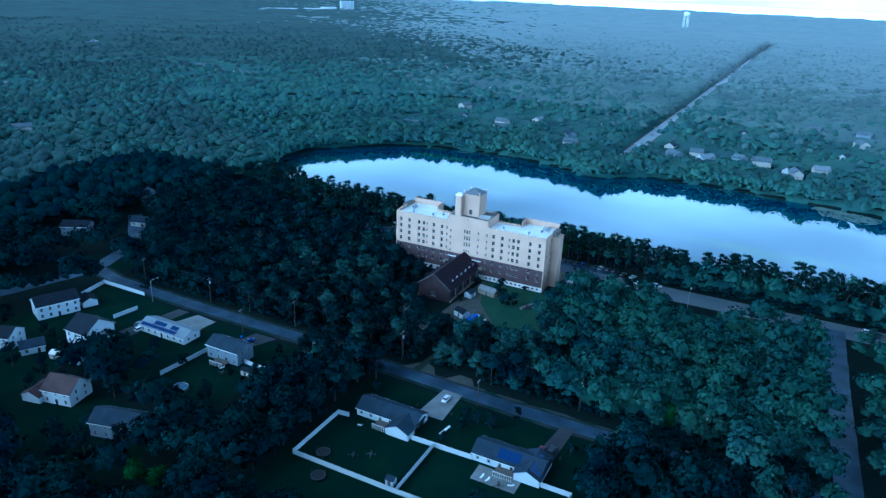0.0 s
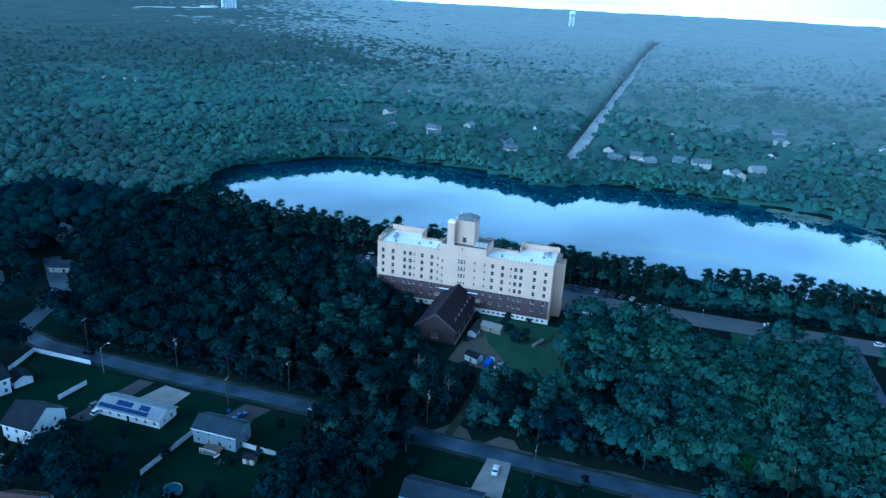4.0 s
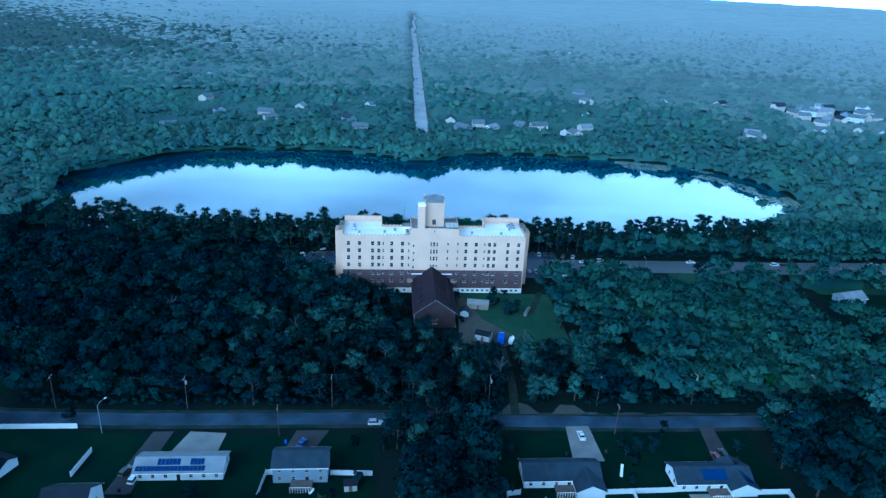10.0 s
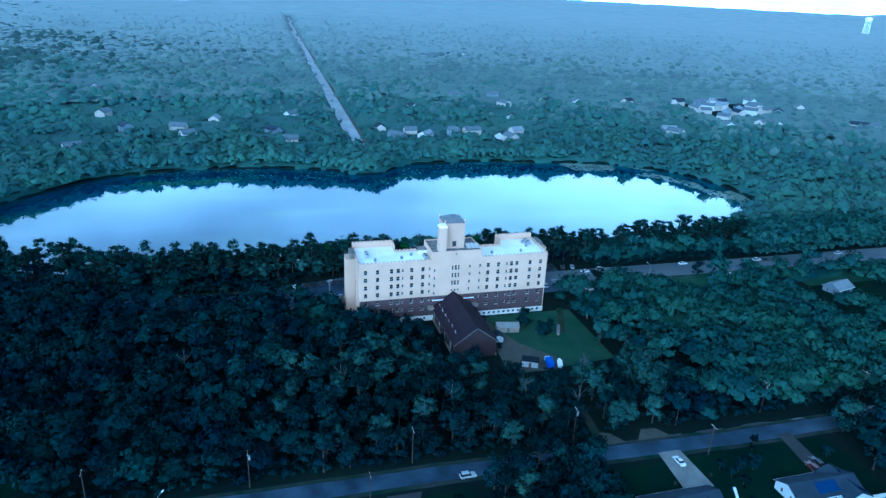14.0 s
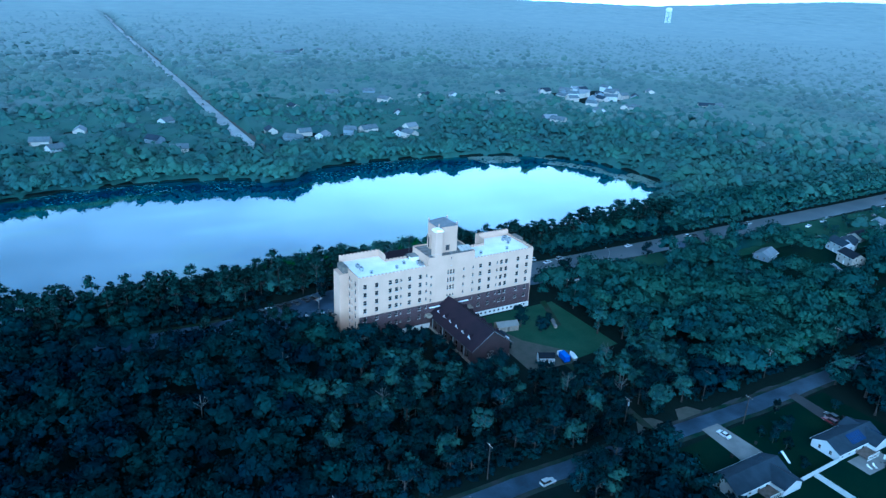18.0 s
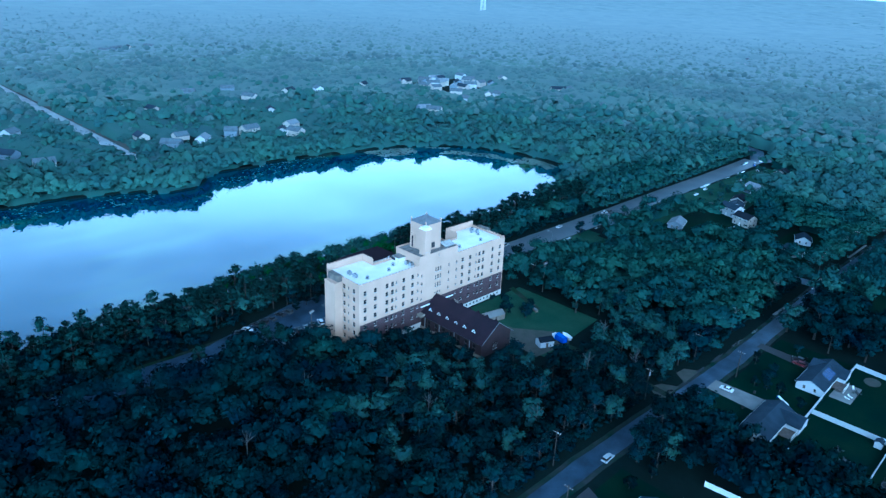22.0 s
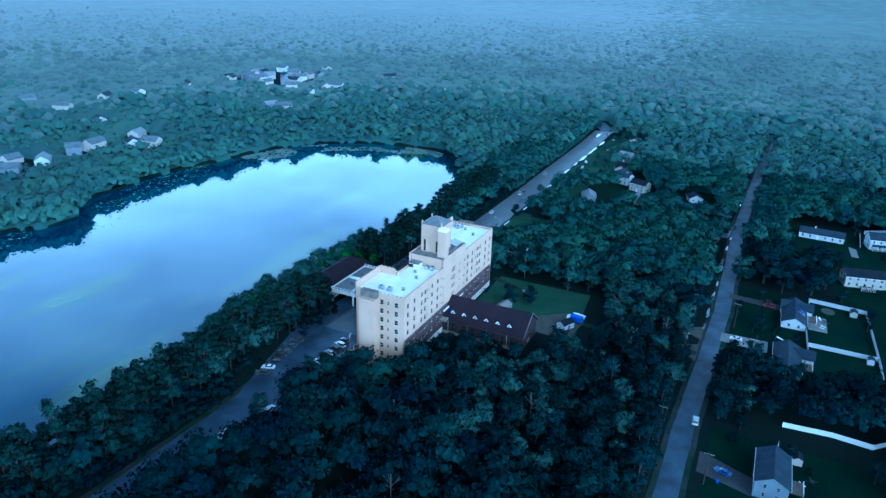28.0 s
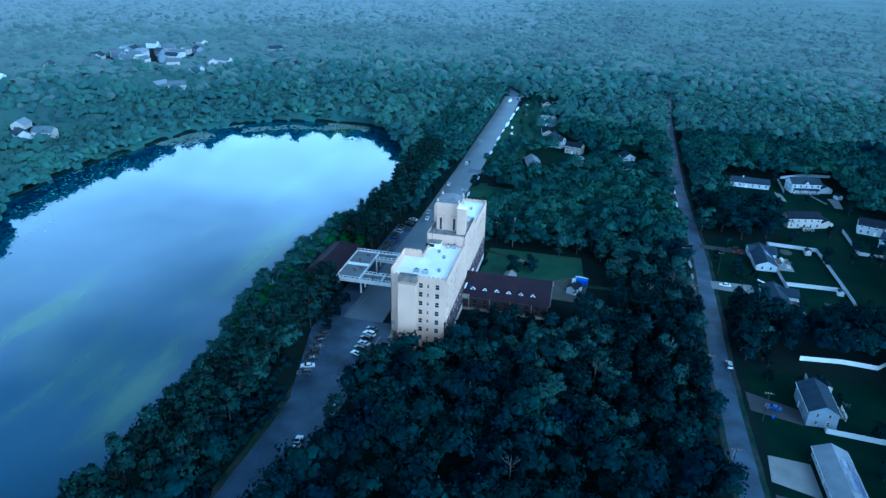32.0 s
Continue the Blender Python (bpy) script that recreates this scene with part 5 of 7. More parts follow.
# distant houses: x, y, length, two storeys
# west of the lake
FAR_WEST = [(-1270, 870, 20, 1), (-1180, 900, 24, 1), (-1102, 850, 20, 1), (-818, 499, 18, 1), (-817, 776, 20, 1), (-802, 790, 16, 1), (-740, 766, 18, 1), (-715, 775, 16, 1), (-694, 762, 18, 1), (-586, 364, 15, 1), (-360, 880, 14, 0), (-340, 284, 13, 1), (-329, 600, 13, 0), (-327, 722, 14, 1), (-300, 660, 12, 1), (-259, 668, 14, 0), (-250, 640, 12, 0), (-230, 700, 12, 0), (-180, 650, 13, 0), (-168, 613, 13, 0), (-160, 720, 12, 0)]
# across the lake
FAR_NORTH = [(-85, 655, 13, 0), (-76, 621, 15, 0), (-60, 640, 11, 0), (-50, 622, 14, 0), (-30, 760, 14, 0), (-23, 626, 10, 1), (-6, 626, 15, 1), (18, 614, 12, 0), (21, 598, 13, 1), (36, 823, 14, 1), (40, 634, 12, 0), (60, 700, 12, 0), (76, 766, 15, 1), (82, 823, 14, 1), (132, 778, 15, 1)]
# east of the lake
FAR_EAST = [(169, 774, 14, 1), (193, 608, 15, 1), (200, 630, 14, 0), (235, 775, 15, 1), (272, 636, 13, 1), (299, 679, 13, 1), (303, 774, 14, 1), (318, 645, 12, 1), (330, 638, 16, 1), (347, 748, 13, 1), (361, 770, 13, 1), (385, 530, 12, 0), (407, 775, 13, 1), (428, 625, 18, 1), (442, 620, 14, 1), (443, 730, 14, 1), (996, 636, 22, 1), (1090, 668, 24, 1), (1120, 672, 20, 1), (1310, 667, 24, 1), (1335, 737, 24, 1)]
# deep in the forest
FAR_OUT = [(-1211, 928, 24, 1), (-190, 980, 16, 0), (-40, 1500, 20, 1), (20, 1800, 24, 1), (102, 1230, 22, 1), (127, 1248, 24, 1), (150, 1255, 18, 1), (188, 1262, 22, 1)]
FAR = FAR_WEST + FAR_NORTH + FAR_EAST + FAR_OUT
for i in range(16):
    FAR.append((300 + (i % 6) * 19 + 5 * math.sin(i * 2.1), 708 + (i // 6) * 30 + 7 * math.cos(i * 1.7), 13 + i % 4, 1))
for k, (x, y, L, st) in enumerate(FAR):
    house(x, y, (k * 47) % 180, L, 9, 6.0 if st else 3.6, 2.8, ("siding_white", "siding_beige", "siding_blue", "siding_beige")[k % 4], ("shingle_grey", "shingle_far_haze", "shingle_far_haze", "shingle_pale", "shingle_grey", "shingle_far_haze", "shingle_far_haze")[k % 7], "distant suburban house showing above the treetops", far=True, group="distant houses")

# ---------------------------------------------------------------- yards, drives, fences
LAWNS = [[(-114, 102), (-26, 104), (-27, 181), (-111, 181)], [(-214, 132), (-146, 132), (-146, 182), (-214, 182)], [(-264, 118), (-214, 118), (-214, 183), (-262, 186)], [(-240, 88), (-148, 88), (-148, 124), (-240, 118)], [(-112, 236), (-70, 240), (-70, 282), (-112, 282)],
         [(-5, 298), (22, 298), (22, 311), (-5, 311)], [(120, 262), (262, 278), (262, 304), (60, 308), (60, 285)], [(-38, 85), (25, 85), (25, 142), (-30, 142)], [(20, 92), (84, 92), (84, 166), (20, 166)], [(-300, 198), (-270, 200), (-262, 214), (-290, 222)], [(-34, 281), (16, 279), (18, 298), (-34, 299)],
         [(58, 202), (120, 202), (120, 228), (58, 228)], [(58, 234), (136, 234), (136, 284), (58, 284)]]
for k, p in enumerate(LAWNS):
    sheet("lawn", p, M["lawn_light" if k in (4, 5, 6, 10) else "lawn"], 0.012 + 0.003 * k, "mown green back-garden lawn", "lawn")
sheet("driveway", [(-86.5, 168), (-77, 168), (-77.5, 185), (-85, 185)], M["concrete"], 0.07, "pale concrete driveway", "driveway")
sheet("driveway", [(44, 128.5), (57, 129), (60, 132.5), (44, 132)], M["concrete"], 0.07, "pale concrete driveway", "driveway")
sheet("driveway", [(40, 100), (56, 98), (57, 104), (40, 104)], M["concrete"], 0.07, "pale concrete driveway", "driveway")
sheet("path", [(46, 106), (60, 112), (60, 113.4), (46, 107.6)], M["concrete"], 0.074, "pale curved front path", "path")
sheet("driveway", [(-44, 164), (-38, 164), (-36.5, 185), (-41, 185)], M["asphalt_dark"], 0.07, "dark asphalt driveway", "driveway")
sheet("driveway", [(-206, 172), (-192, 172), (-191, 183), (-202, 184)], M["concrete"], 0.07, "pale concrete parking pad", "driveway")
sheet("driveway", [(-218, 157), (-211, 157), (-207, 184), (-213, 184)], M["asphalt_dark"], 0.068, "dark asphalt driveway", "driveway")
sheet("driveway", [(-174, 169), (-166, 169), (-160, 184), (-170, 184)], M["asphalt_dark"], 0.07, "dark asphalt driveway", "driveway")
for x0_, x1_ in ((98, 128), (42, 60), (-6, 6), (165, 190)):
    sheet("kerb", [(x0_, 191.2), (x1_, 190.8), (x1_, 192.0), (x0_, 192.4)], M["concrete"], 0.12, "pale concrete kerb strip along the street", "kerb")
kerb_w = thing("low_wall", 0, 0, 0, "low pale concrete wall curving along the parking lot", "wall")
bm = B()
for (xa, ya), (xb, yb) in zip([(-160, 307), (-169, 307.2), (-177, 307), (-185, 305.2)], [(-169, 307.2), (-177, 307), (-185, 305.2), (-189, 303)]):
    slab(bm, [(xa, ya - 0.4, 0.55), (xa, ya + 0.4, 0.55), (xb, yb + 0.4, 0.55), (xb, yb - 0.4, 0.55)], 0.6)
bmesh.ops.remove_doubles(bm, verts=bm.verts, dist=0.01)
part("wall", bm, M["concrete"], kerb_w)
sheet("kerb", [(-148, 323.2), (-131, 321.2), (-131, 320.8), (-148, 322.8)], M["concrete"], 0.16, "pale concrete kerb beside the entrance drive", "kerb")
sheet("track_mouth", [(-106, 191.8), (-92, 191.8), (-95, 197), (-100, 199)], M["gravel"], 0.045, "sandy mouth of the service track", "track")
sheet("track_mouth", [(-88, 191.8), (-76, 191.8), (-79, 196.5), (-84, 197)], M["gravel"], 0.045, "sandy pull-in beside the street", "track")
sheet("patio", [(-57, 146.5), (-43, 146.5), (-43, 153.5), (-57, 153.5)], M["concrete"], 0.06, "grey concrete patio behind the ranch house", "patio")
sheet("sand_patch", [(-34.5 + 3.6 * math.cos(i * 0.6283), 145.5 + 2.8 * math.sin(i * 0.6283)) for i in range(10)], M["gravel"], 0.05, "bare sandy patch in the lawn", "sand")
sheet("service_yard", [(-114, 238), (-96, 236), (-90, 242), (-103, 258), (-110, 281), (-112, 281)], M["gravel"], 0.057, "gravel service yard behind the hotel wing", "yard")
sheet("path", [(-83, 262), (-80.5, 262), (-72, 284), (-75, 284)], M["verge"], 0.05, "pale concrete footpath", "path")


def puddle(x, y, rx, ry, seed):
    """Rain water standing in a hollow of the verge."""
    rp = np.random.default_rng(seed)
    ring = [(x + rx * math.cos(a) * k, y + ry * math.sin(a) * k) for a, k in zip(np.linspace(0, 6.283, 15)[:-1], rp.uniform(0.55, 1.15, 14))]
    ob = sheet("puddle", ring, M["puddle"], 0.085, "rain puddle on the verge mirroring the pale sky", "puddle")
    return ob


for k, (x, y, rx, ry) in enumerate(((124, 189.6, 5, 0.7), (108, 189.8, 3, 0.6), (97, 190, 6, 0.8), (70, 190.6, 5, 1.0), (61, 190.4, 7, 1.6), (40, 190.4, 4, 0.6), (20, 191, 7, 0.9), (-7, 191.2, 5, 0.7), (-28, 191.0, 4, 0.5), (-44, 191.4, 6, 0.8), (-62, 191.8, 5, 0.7), (-75, 192, 4, 0.7))):
    puddle(x, y, rx, ry, k)
for k, (x, y, rx, ry) in enumerate(((0, 305.6, 5, 0.8), (30, 305.4, 4, 0.6), (87, 306.8, 7, 1.0), (108, 307, 4, 0.6), (126, 307.6, 9, 1.0), (150, 307.4, 6, 0.7), (172, 307.2, 12, 1.4), (192, 307, 8, 1.0), (206, 306.8, 9, 1.2), (230, 306.6, 10, 1.1), (261, 317, 9, 1.4), (286, 312, 6, 2.0))):
    puddle(x, y, rx, ry, 40 + k)


def fence(pts, label, group="white vinyl fences", h=1.8, m="vinyl", step=2.4):
    t = thing("fence", pts[0][0], pts[0][1], 0, label, "fence", group)
    ox, oy = pts[0]
    for (x0, y0), (x1, y1) in zip(pts, pts[1:]):
        L = math.hypot(x1 - x0, y1 - y0)
        n = max(1, round(L / step))
        rz = math.degrees(math.atan2(y1 - y0, x1 - x0))
        w = L / n
        bm = B()
        box(bm, 0.07, w - 0.07, -0.03, 0.03, 0.08, h - 0.08)
        box(bm, 0.07, w - 0.07, -0.05, 0.05, h - 0.16, h)
        box(bm, 0.07, w - 0.07, -0.05, 0.05, 0.05, 0.2)
        me = bpy.data.meshes.new("panel")
        bm.to_mesh(me)
        bm.free()
        me.materials.append(M[m])
        bm = B()
        box(bm, -0.07, 0.07, -0.07, 0.07, -0.1, h + 0.12)
        box(bm, -0.1, 0.1, -0.1, 0.1, h + 0.12, h + 0.18)
        mp_ = bpy.data.meshes.new("post")
        bm.to_mesh(mp_)
        bm.free()
        mp_.materials.append(M[m])
        for i in range(n):
            x, y = x0 + (x1 - x0) * i / n - ox, y0 + (y1 - y0) * i / n - oy
            shared("post", mp_, t, pose(x, y, 0, 0, 0, rz))
            shared("panel", me, t, pose(x, y, 0, 0, 0, rz))
    return t


fence([(-105, 154.5), (-109, 154), (-109, 130), (-73, 130), (-73, 154)], "tall white vinyl privacy fence round a back yard")
fence([(-81, 154), (-60, 154.5)], "white vinyl fence between two ranch houses")
fence([(-73, 130), (-30, 131), (-28, 153), (-38, 153)], "white vinyl fence round the second back yard")
fence([(-259, 172), (-262, 186), (-236, 186)], "white vinyl fence at the street corner")
fence([(-229, 164), (-227.5, 175)], "short white vinyl fence stretch")
fence([(-178, 142), (-176, 164), (-174, 164)], "white vinyl fence beside a garden")
fence([(-158, 163.5), (-146, 163)], "white vinyl fence behind the blue-grey house")
fence([(60, 127), (85, 125.5)], "white vinyl fence between two houses")
fence([(89, 123), (99, 107), (101, 91)], "white vinyl fence at the edge of the woods")
fence([(-30, 101), (-28, 112), (2, 111)], "white vinyl fence by the beige house")
fence([(-135, 162), (-133.6, 148), (-134.6, 137), (-121, 123)], "long pale fence beyond the garden trees", m="trim")

# ---------------------------------------------------------------- cars
def car(colour, suv=False):
    bm = B()
    L, W = (4.8, 1.9) if suv else (4.6, 1.8)
    prof = [(-L / 2, 0.35), (-L / 2, 0.85), (-L / 2 + 0.1, 1.0), (-L / 2 + 1.2 if suv else -L / 2 + 1.0, 1.02), (L / 2 - 1.3, 0.98), (L / 2 - 0.15, 0.8), (L / 2, 0.6), (L / 2, 0.35)]
    t = thing("car", 0, 0, 0, colour + (" sport utility vehicle" if suv else " sedan car") + " parked on the ground", "car", "parked cars")
    for s in (0,):
        lo = [bm.verts.new((x, -W / 2, z)) for x, z in prof]
        hi = [bm.verts.new((x, W / 2, z)) for x, z in prof]
        bm.faces.new(lo)
        bm.faces.new(hi[::-1])
        for i in range(len(prof)):
            j = (i + 1) % len(prof)
            bm.faces.new((lo[i], hi[i], hi[j], lo[j]))
    bmesh.ops.bevel(bm, geom=bm.edges[:], offset=0.06, segments=1, affect="EDGES")
    body = part("body", bm, M["car_" + colour], t)
    zt = 1.72 if suv else 1.42
    a0, a1, b0, b1 = (-L / 2 + 0.15, L / 2 - 1.5, -L / 2 + 0.45, L / 2 - 2.2) if suv else (-L / 2 + 0.7, L / 2 - 1.25, -L / 2 + 1.35, L / 2 - 2.05)
    bm = B()
    q0 = [(a0, -W / 2 + 0.08, 0.97), (a1, -W / 2 + 0.08, 0.97), (a1, W / 2 - 0.08, 0.97), (a0, W / 2 - 0.08, 0.97)]
    q1 = [(b0, -W / 2 + 0.25, zt - 0.06), (b1, -W / 2 + 0.25, zt - 0.06), (b1, W / 2 - 0.25, zt - 0.06), (b0, W / 2 - 0.25, zt - 0.06)]
    v0, v1 = [bm.verts.new(p) for p in q0], [bm.verts.new(p) for p in q1]
    for i in range(4):
        bm.faces.new((v0[i], v0[(i + 1) % 4], v1[(i + 1) % 4], v1[i]))
    bm.faces.new(v1)
    part("glazing", bm, M["glass"], t, "dark tinted glazing")
    bm = B()
    box(bm, b0 - 0.05, b1 + 0.05, -W / 2 + 0.22, W / 2 - 0.22, zt - 0.06, zt, 0.02)
    part("roof", bm, M["car_" + colour], t)
    for sx in (-L / 2 + 0.85, L / 2 - 0.9):
        for sy in (-1, 1):
            bm = B()
            g = bmesh.ops.create_cone(bm, segments=12, radius1=0.33, radius2=0.33, depth=0.22, cap_ends=True)
            bmesh.ops.transform(bm, matrix=pose(sx, sy * (W / 2 - 0.1), 0.33, 90), verts=g["verts"])
            wh = part("tyre", bm, M["rubber"], t)
            bm = B()
            g = bmesh.ops.create_cone(bm, segments=10, radius1=0.2, radius2=0.2, depth=0.03, cap_ends=True)
            bmesh.ops.transform(bm, matrix=pose(sx, sy * (W / 2 + 0.02), 0.33, 90), verts=g["verts"])
            part("rim", bm, M["grey_metal"], wh)
    for sy in (-1, 1):
        bm = B()
        box(bm, L / 2 - 0.1, L / 2 + 0.02, sy * W * 0.36 - 0.2, sy * W * 0.36 + 0.2, 0.58, 0.72, 0.02)
        part("headlight", bm, M["trim"], t)
        bm = B()
        box(bm, -L / 2 - 0.02, -L / 2 + 0.06, sy * W * 0.38 - 0.18, sy * W * 0.38 + 0.18, 0.68, 0.84, 0.02)
        part("tail_light", bm, M["car_red"], t)
    return t


KINDS = {(c, s): None for c in ("white", "silver", "black", "grey", "blue", "red") for s in (False, True)}


def park(colour, suv, x, y, rz, z=0.06):
    k = (colour, suv)
    if KINDS[k] is None:
        KINDS[k] = car(colour, suv)
        KINDS[k].matrix_basis = pose(x, y, z, 0, 0, rz)
        return KINDS[k]
    return copy_thing(KINDS[k], pose(x, y, z, 0, 0, rz))


park("white", False, -81.3, 179.5, 92)
park("silver", True, -145.7, 187.0, 2)
park("blue", False, -167.5, 177, 70)
park("white", True, -211.5, 162.5, 78)
park("grey", True, -214.8, 165.5, 72)
park("red", True, -42.5, 168.5, 88)
park("black", True, -39.5, 170.0, 88)
MIX = [("white", False), ("black", False), ("grey", True), ("black", True), ("grey", False), ("silver", True), ("grey", False), ("white", True), ("black", True), ("silver", False), ("grey", False), ("blue", True)]
rc = random.Random(4)
for i in range(7):
    c, s = (("grey", True), ("white", False), ("black", False), ("black", True), ("grey", False), ("black", False), ("grey", True))[i]
    park(c, s, -188 + i * 3.9 + rc.uniform(-0.4, 0.4), 324 + i * 0.55 + rc.uniform(-0.3, 0.3), 110 + rc.uniform(-3, 3), 0.07)
for i in range(6):
    c, s = (("white", True), ("black", True), ("silver", False), ("black", True), ("white", True), ("black", False))[i]
    park(c, s, -173.0 + i * 3.4, 311 + i * 0.1 + rc.uniform(-0.3, 0.3), 70 + rc.uniform(-3, 3), 0.07)
for i in range(13):
    c, s = MIX[rc.randrange(len(MIX))]
    park(c, s, -98 + i * 3.3 + rc.uniform(-0.3, 0.3), 328.0, 80 + rc.uniform(-3, 3), 0.07)
for i in range(16):
    c, s = MIX[rc.randrange(len(MIX))]
    park(c, s, -116 + i * 1.2 + (2.2 if i % 2 else -2.2), 640 + i * 58 + rc.uniform(-12, 12), 88 if i % 2 else 268, 0.07)
for x, y, rz in ((-74, 306.5, 80), (-70.5, 306.5, 80), (-64, 310, 95), (-44, 318.5, 5), (-35, 320, 5), (12, 319.5, 4), (56, 317.5, 4), (60.5, 316.5, 3), (110, 318.5, 4), (-204, 308, 5), (-53, 325.5, 70), (-48, 325, 70), (-168, 300.5, 20), (-220, 312, 10), (-80, 655, 30), (205, 296, 15), (128, 284, 70), (108, 290, 5), (142, 300, 10), (160, 302, 8), (246, 300, 30), (262, 309, 15), (268, 311, 10)):
    c, s = MIX[rc.randrange(len(MIX))]
    park(c, s, x, y, rz, 0.07)

# ---------------------------------------------------------------- service yard
def shed(x, y, rz, L, D, h, wall, roofm, label):
    t = thing("shed", x, y, 0, label, "shed", "", rz)
    bm = B()
    box(bm, -L / 2, L / 2, -D / 2, D / 2, -0.1, h)
    for s in (-1, 1):
        poly(bm, [(s * L / 2, -D / 2, h), (s * L / 2, D / 2, h), (s * L / 2, 0, h + D * 0.28)])
    part("wall", bm, M[wall], t)
    for s in (-1, 1):
        bm = B()
        pts = [(-L / 2 - 0.2, 0, h + D * 0.28 + 0.1), (L / 2 + 0.2, 0, h + D * 0.28 + 0.1), (L / 2 + 0.2, s * (D / 2 + 0.2), h), (-L / 2 - 0.2, s * (D / 2 + 0.2), h)]
        slab(bm, pts if s < 0 else pts[::-1], 0.1)
        part("roof_slope", bm, M[roofm], t)
    bm = B()
    box(bm, -0.5, 0.5, -D / 2 - 0.04, -D / 2 + 0.02, 0, 1.95, 0.02)
    part("door", bm, M["wood"], t)
    return t


shed(-104.5, 241.5, -25, 6.0, 4.0, 2.5, "siding_white", "shingle_dark", "small white shed with dark roof in the service yard")
shed(-103.5, 269.0, -10, 9.0, 4.5, 2.4, "stucco_worn", "concrete", "low pale outbuilding by the hotel wing")
shed(-110.0, 262.0, 80, 4.5, 3.5, 2.2, "siding_white", "shingle_grey", "small white lean-to shed beside the wing")
# a low wall made with the shed builder; its roof and door are added
shed(-83.0, 264.0, 65, 7.0, 1.0, 1.0, "stucco_worn", "deck_grey", "narrow low pale wall on the lawn, built as a shed")
truck = thing("box_truck", -97.8, 239.5, 0.05, "blue tarpaulin-covered truck in the service yard", "truck", "", 80)
bm = B()
box(bm, -3.2, 1.6, -1.2, 1.2, 0.7, 3.0, 0.12)
part("cargo_box", bm, M["tarp_blue"], truck, "bright blue tarpaulin cargo cover")
bm = B()
box(bm, 1.7, 3.3, -1.05, 1.05, 0.5, 2.3, 0.2)
part("cab", bm, M["car_white"], truck)
bm = B()
box(bm, 2.6, 3.32, -0.9, 0.9, 1.4, 2.1, 0.05)
part("windscreen", bm, M["glass"], truck)
for sx in (-2.2, -1.1, 2.5):
    for sy in (-1, 1):
        bm = B()
        g = bmesh.ops.create_cone(bm, segments=12, radius1=0.45, radius2=0.45, depth=0.3, cap_ends=True)
        bmesh.ops.transform(bm, matrix=pose(sx, sy * 1.0, 0.45, 90), verts=g["verts"])
        part("wheel", bm, M["rubber"], truck)
boat = thing("boat", -93.8, 238.8, 0.05, "small white motorboat on a trailer", "boat", "", 70)
bm = B()
pr = [(-2.6, 1.0, 0.6), (1.0, 1.0, 0.6), (3.0, 0.0, 0.7), (1.0, -1.0, 0.6), (-2.6, -1.0, 0.6)]
top = [bm.verts.new((x, y, 1.6)) for x, y, z in pr]
low = [bm.verts.new((x * 0.85, y * 0.5, z)) for x, y, z in pr]
for i in range(5):
    bm.faces.new((top[i], top[(i + 1) % 5], low[(i + 1) % 5], low[i]))
bm.faces.new(low)
bm.faces.new([bm.verts.new((x * 0.93, y * 0.9, 1.35)) for x, y, z in pr])
part("hull", bm, M["car_white"], boat)
bm = B()
box(bm, -2.4, 2.0, -0.7, 0.7, 0.25, 0.62)
part("trailer", bm, M["grey_metal"], boat)


# ---------------------------------------------------------------- yard clutter
shed(-211, 133, 15, 4.0, 3.0, 2.2, "siding_white", "roof_white", "small white garden shed with pale roof")
shed(-220, 132, 10, 4.5, 3.2, 2.2, "siding_beige", "roof_white", "beige garden shed with pale roof")
shed(-152, 158, 5, 3.5, 2.6, 2.1, "siding_beige", "shingle_dark", "small beige garden shed on a lawn")
shed(-76, 133, 0, 2.6, 2.2, 2.0, "siding_white", "shingle_grey", "tiny white tool shed by the fence corner")
shed(-34, 136, 0, 3.4, 2.6, 2.1, "siding_beige", "shingle_grey", "beige tool shed inside the white fence")
shed(58, 98, 20, 4.0, 3.0, 2.2, "siding_white", "shingle_dark", "white garden shed beside a dark hedge")


def ring_band(bm, r0, r1, z0, z1, seg=24):
    V = [[bm.verts.new((r * math.cos(6.2832 * i / seg), r * math.sin(6.2832 * i / seg), z)) for i in range(seg)] for r, z in ((r0, z0), (r1, z0), (r1, z1), (r0, z1))]
    for k in range(4):
        for i in range(seg):
            j = (i + 1) % seg
            bm.faces.new((V[k][i], V[k][j], V[(k + 1) % 4][j], V[(k + 1) % 4][i]))


def trampoline(x, y):
    t = thing("trampoline", x, y, 0, "round black garden trampoline with safety net poles", "trampoline", "trampolines")
    bm = B()
    cyl(bm, 0, 0, 0.8, 0.83, 1.95, 1.95, 24)
    part("jumping_mat", bm, M["rubber"], t)
    bm = B()
    ring_band(bm, 1.96, 2.3, 0.78, 0.88)
    part("pad", bm, M["dark_metal"], t, "dark edge padding")
    for i in range(6):
        bm = B()
        a = i * 1.0472
        rod(bm, (2.33 * math.cos(a), 2.33 * math.sin(a), -0.05), (2.33 * math.cos(a), 2.33 * math.sin(a), 2.6), 0.04, 6)
        part("pole", bm, M["dark_metal"], t)


trampoline(-101, 134.5)
trampoline(-96, 125.0)


def garden_pool(x, y, r):
    t = thing("garden_pool", x, y, 0, "round above-ground pool with pale metal wall", "pool")
    bm = B()
    ring_band(bm, r, r + 0.12, -0.05, 1.25)
    part("wall", bm, M["grey_metal"], t)
    bm = B()
    cyl(bm, 0, 0, 0.0, 1.05, r - 0.01, r - 0.01, 24)
    part("pool_water", bm, M["water"], t)


garden_pool(-165, 139, 2.6)


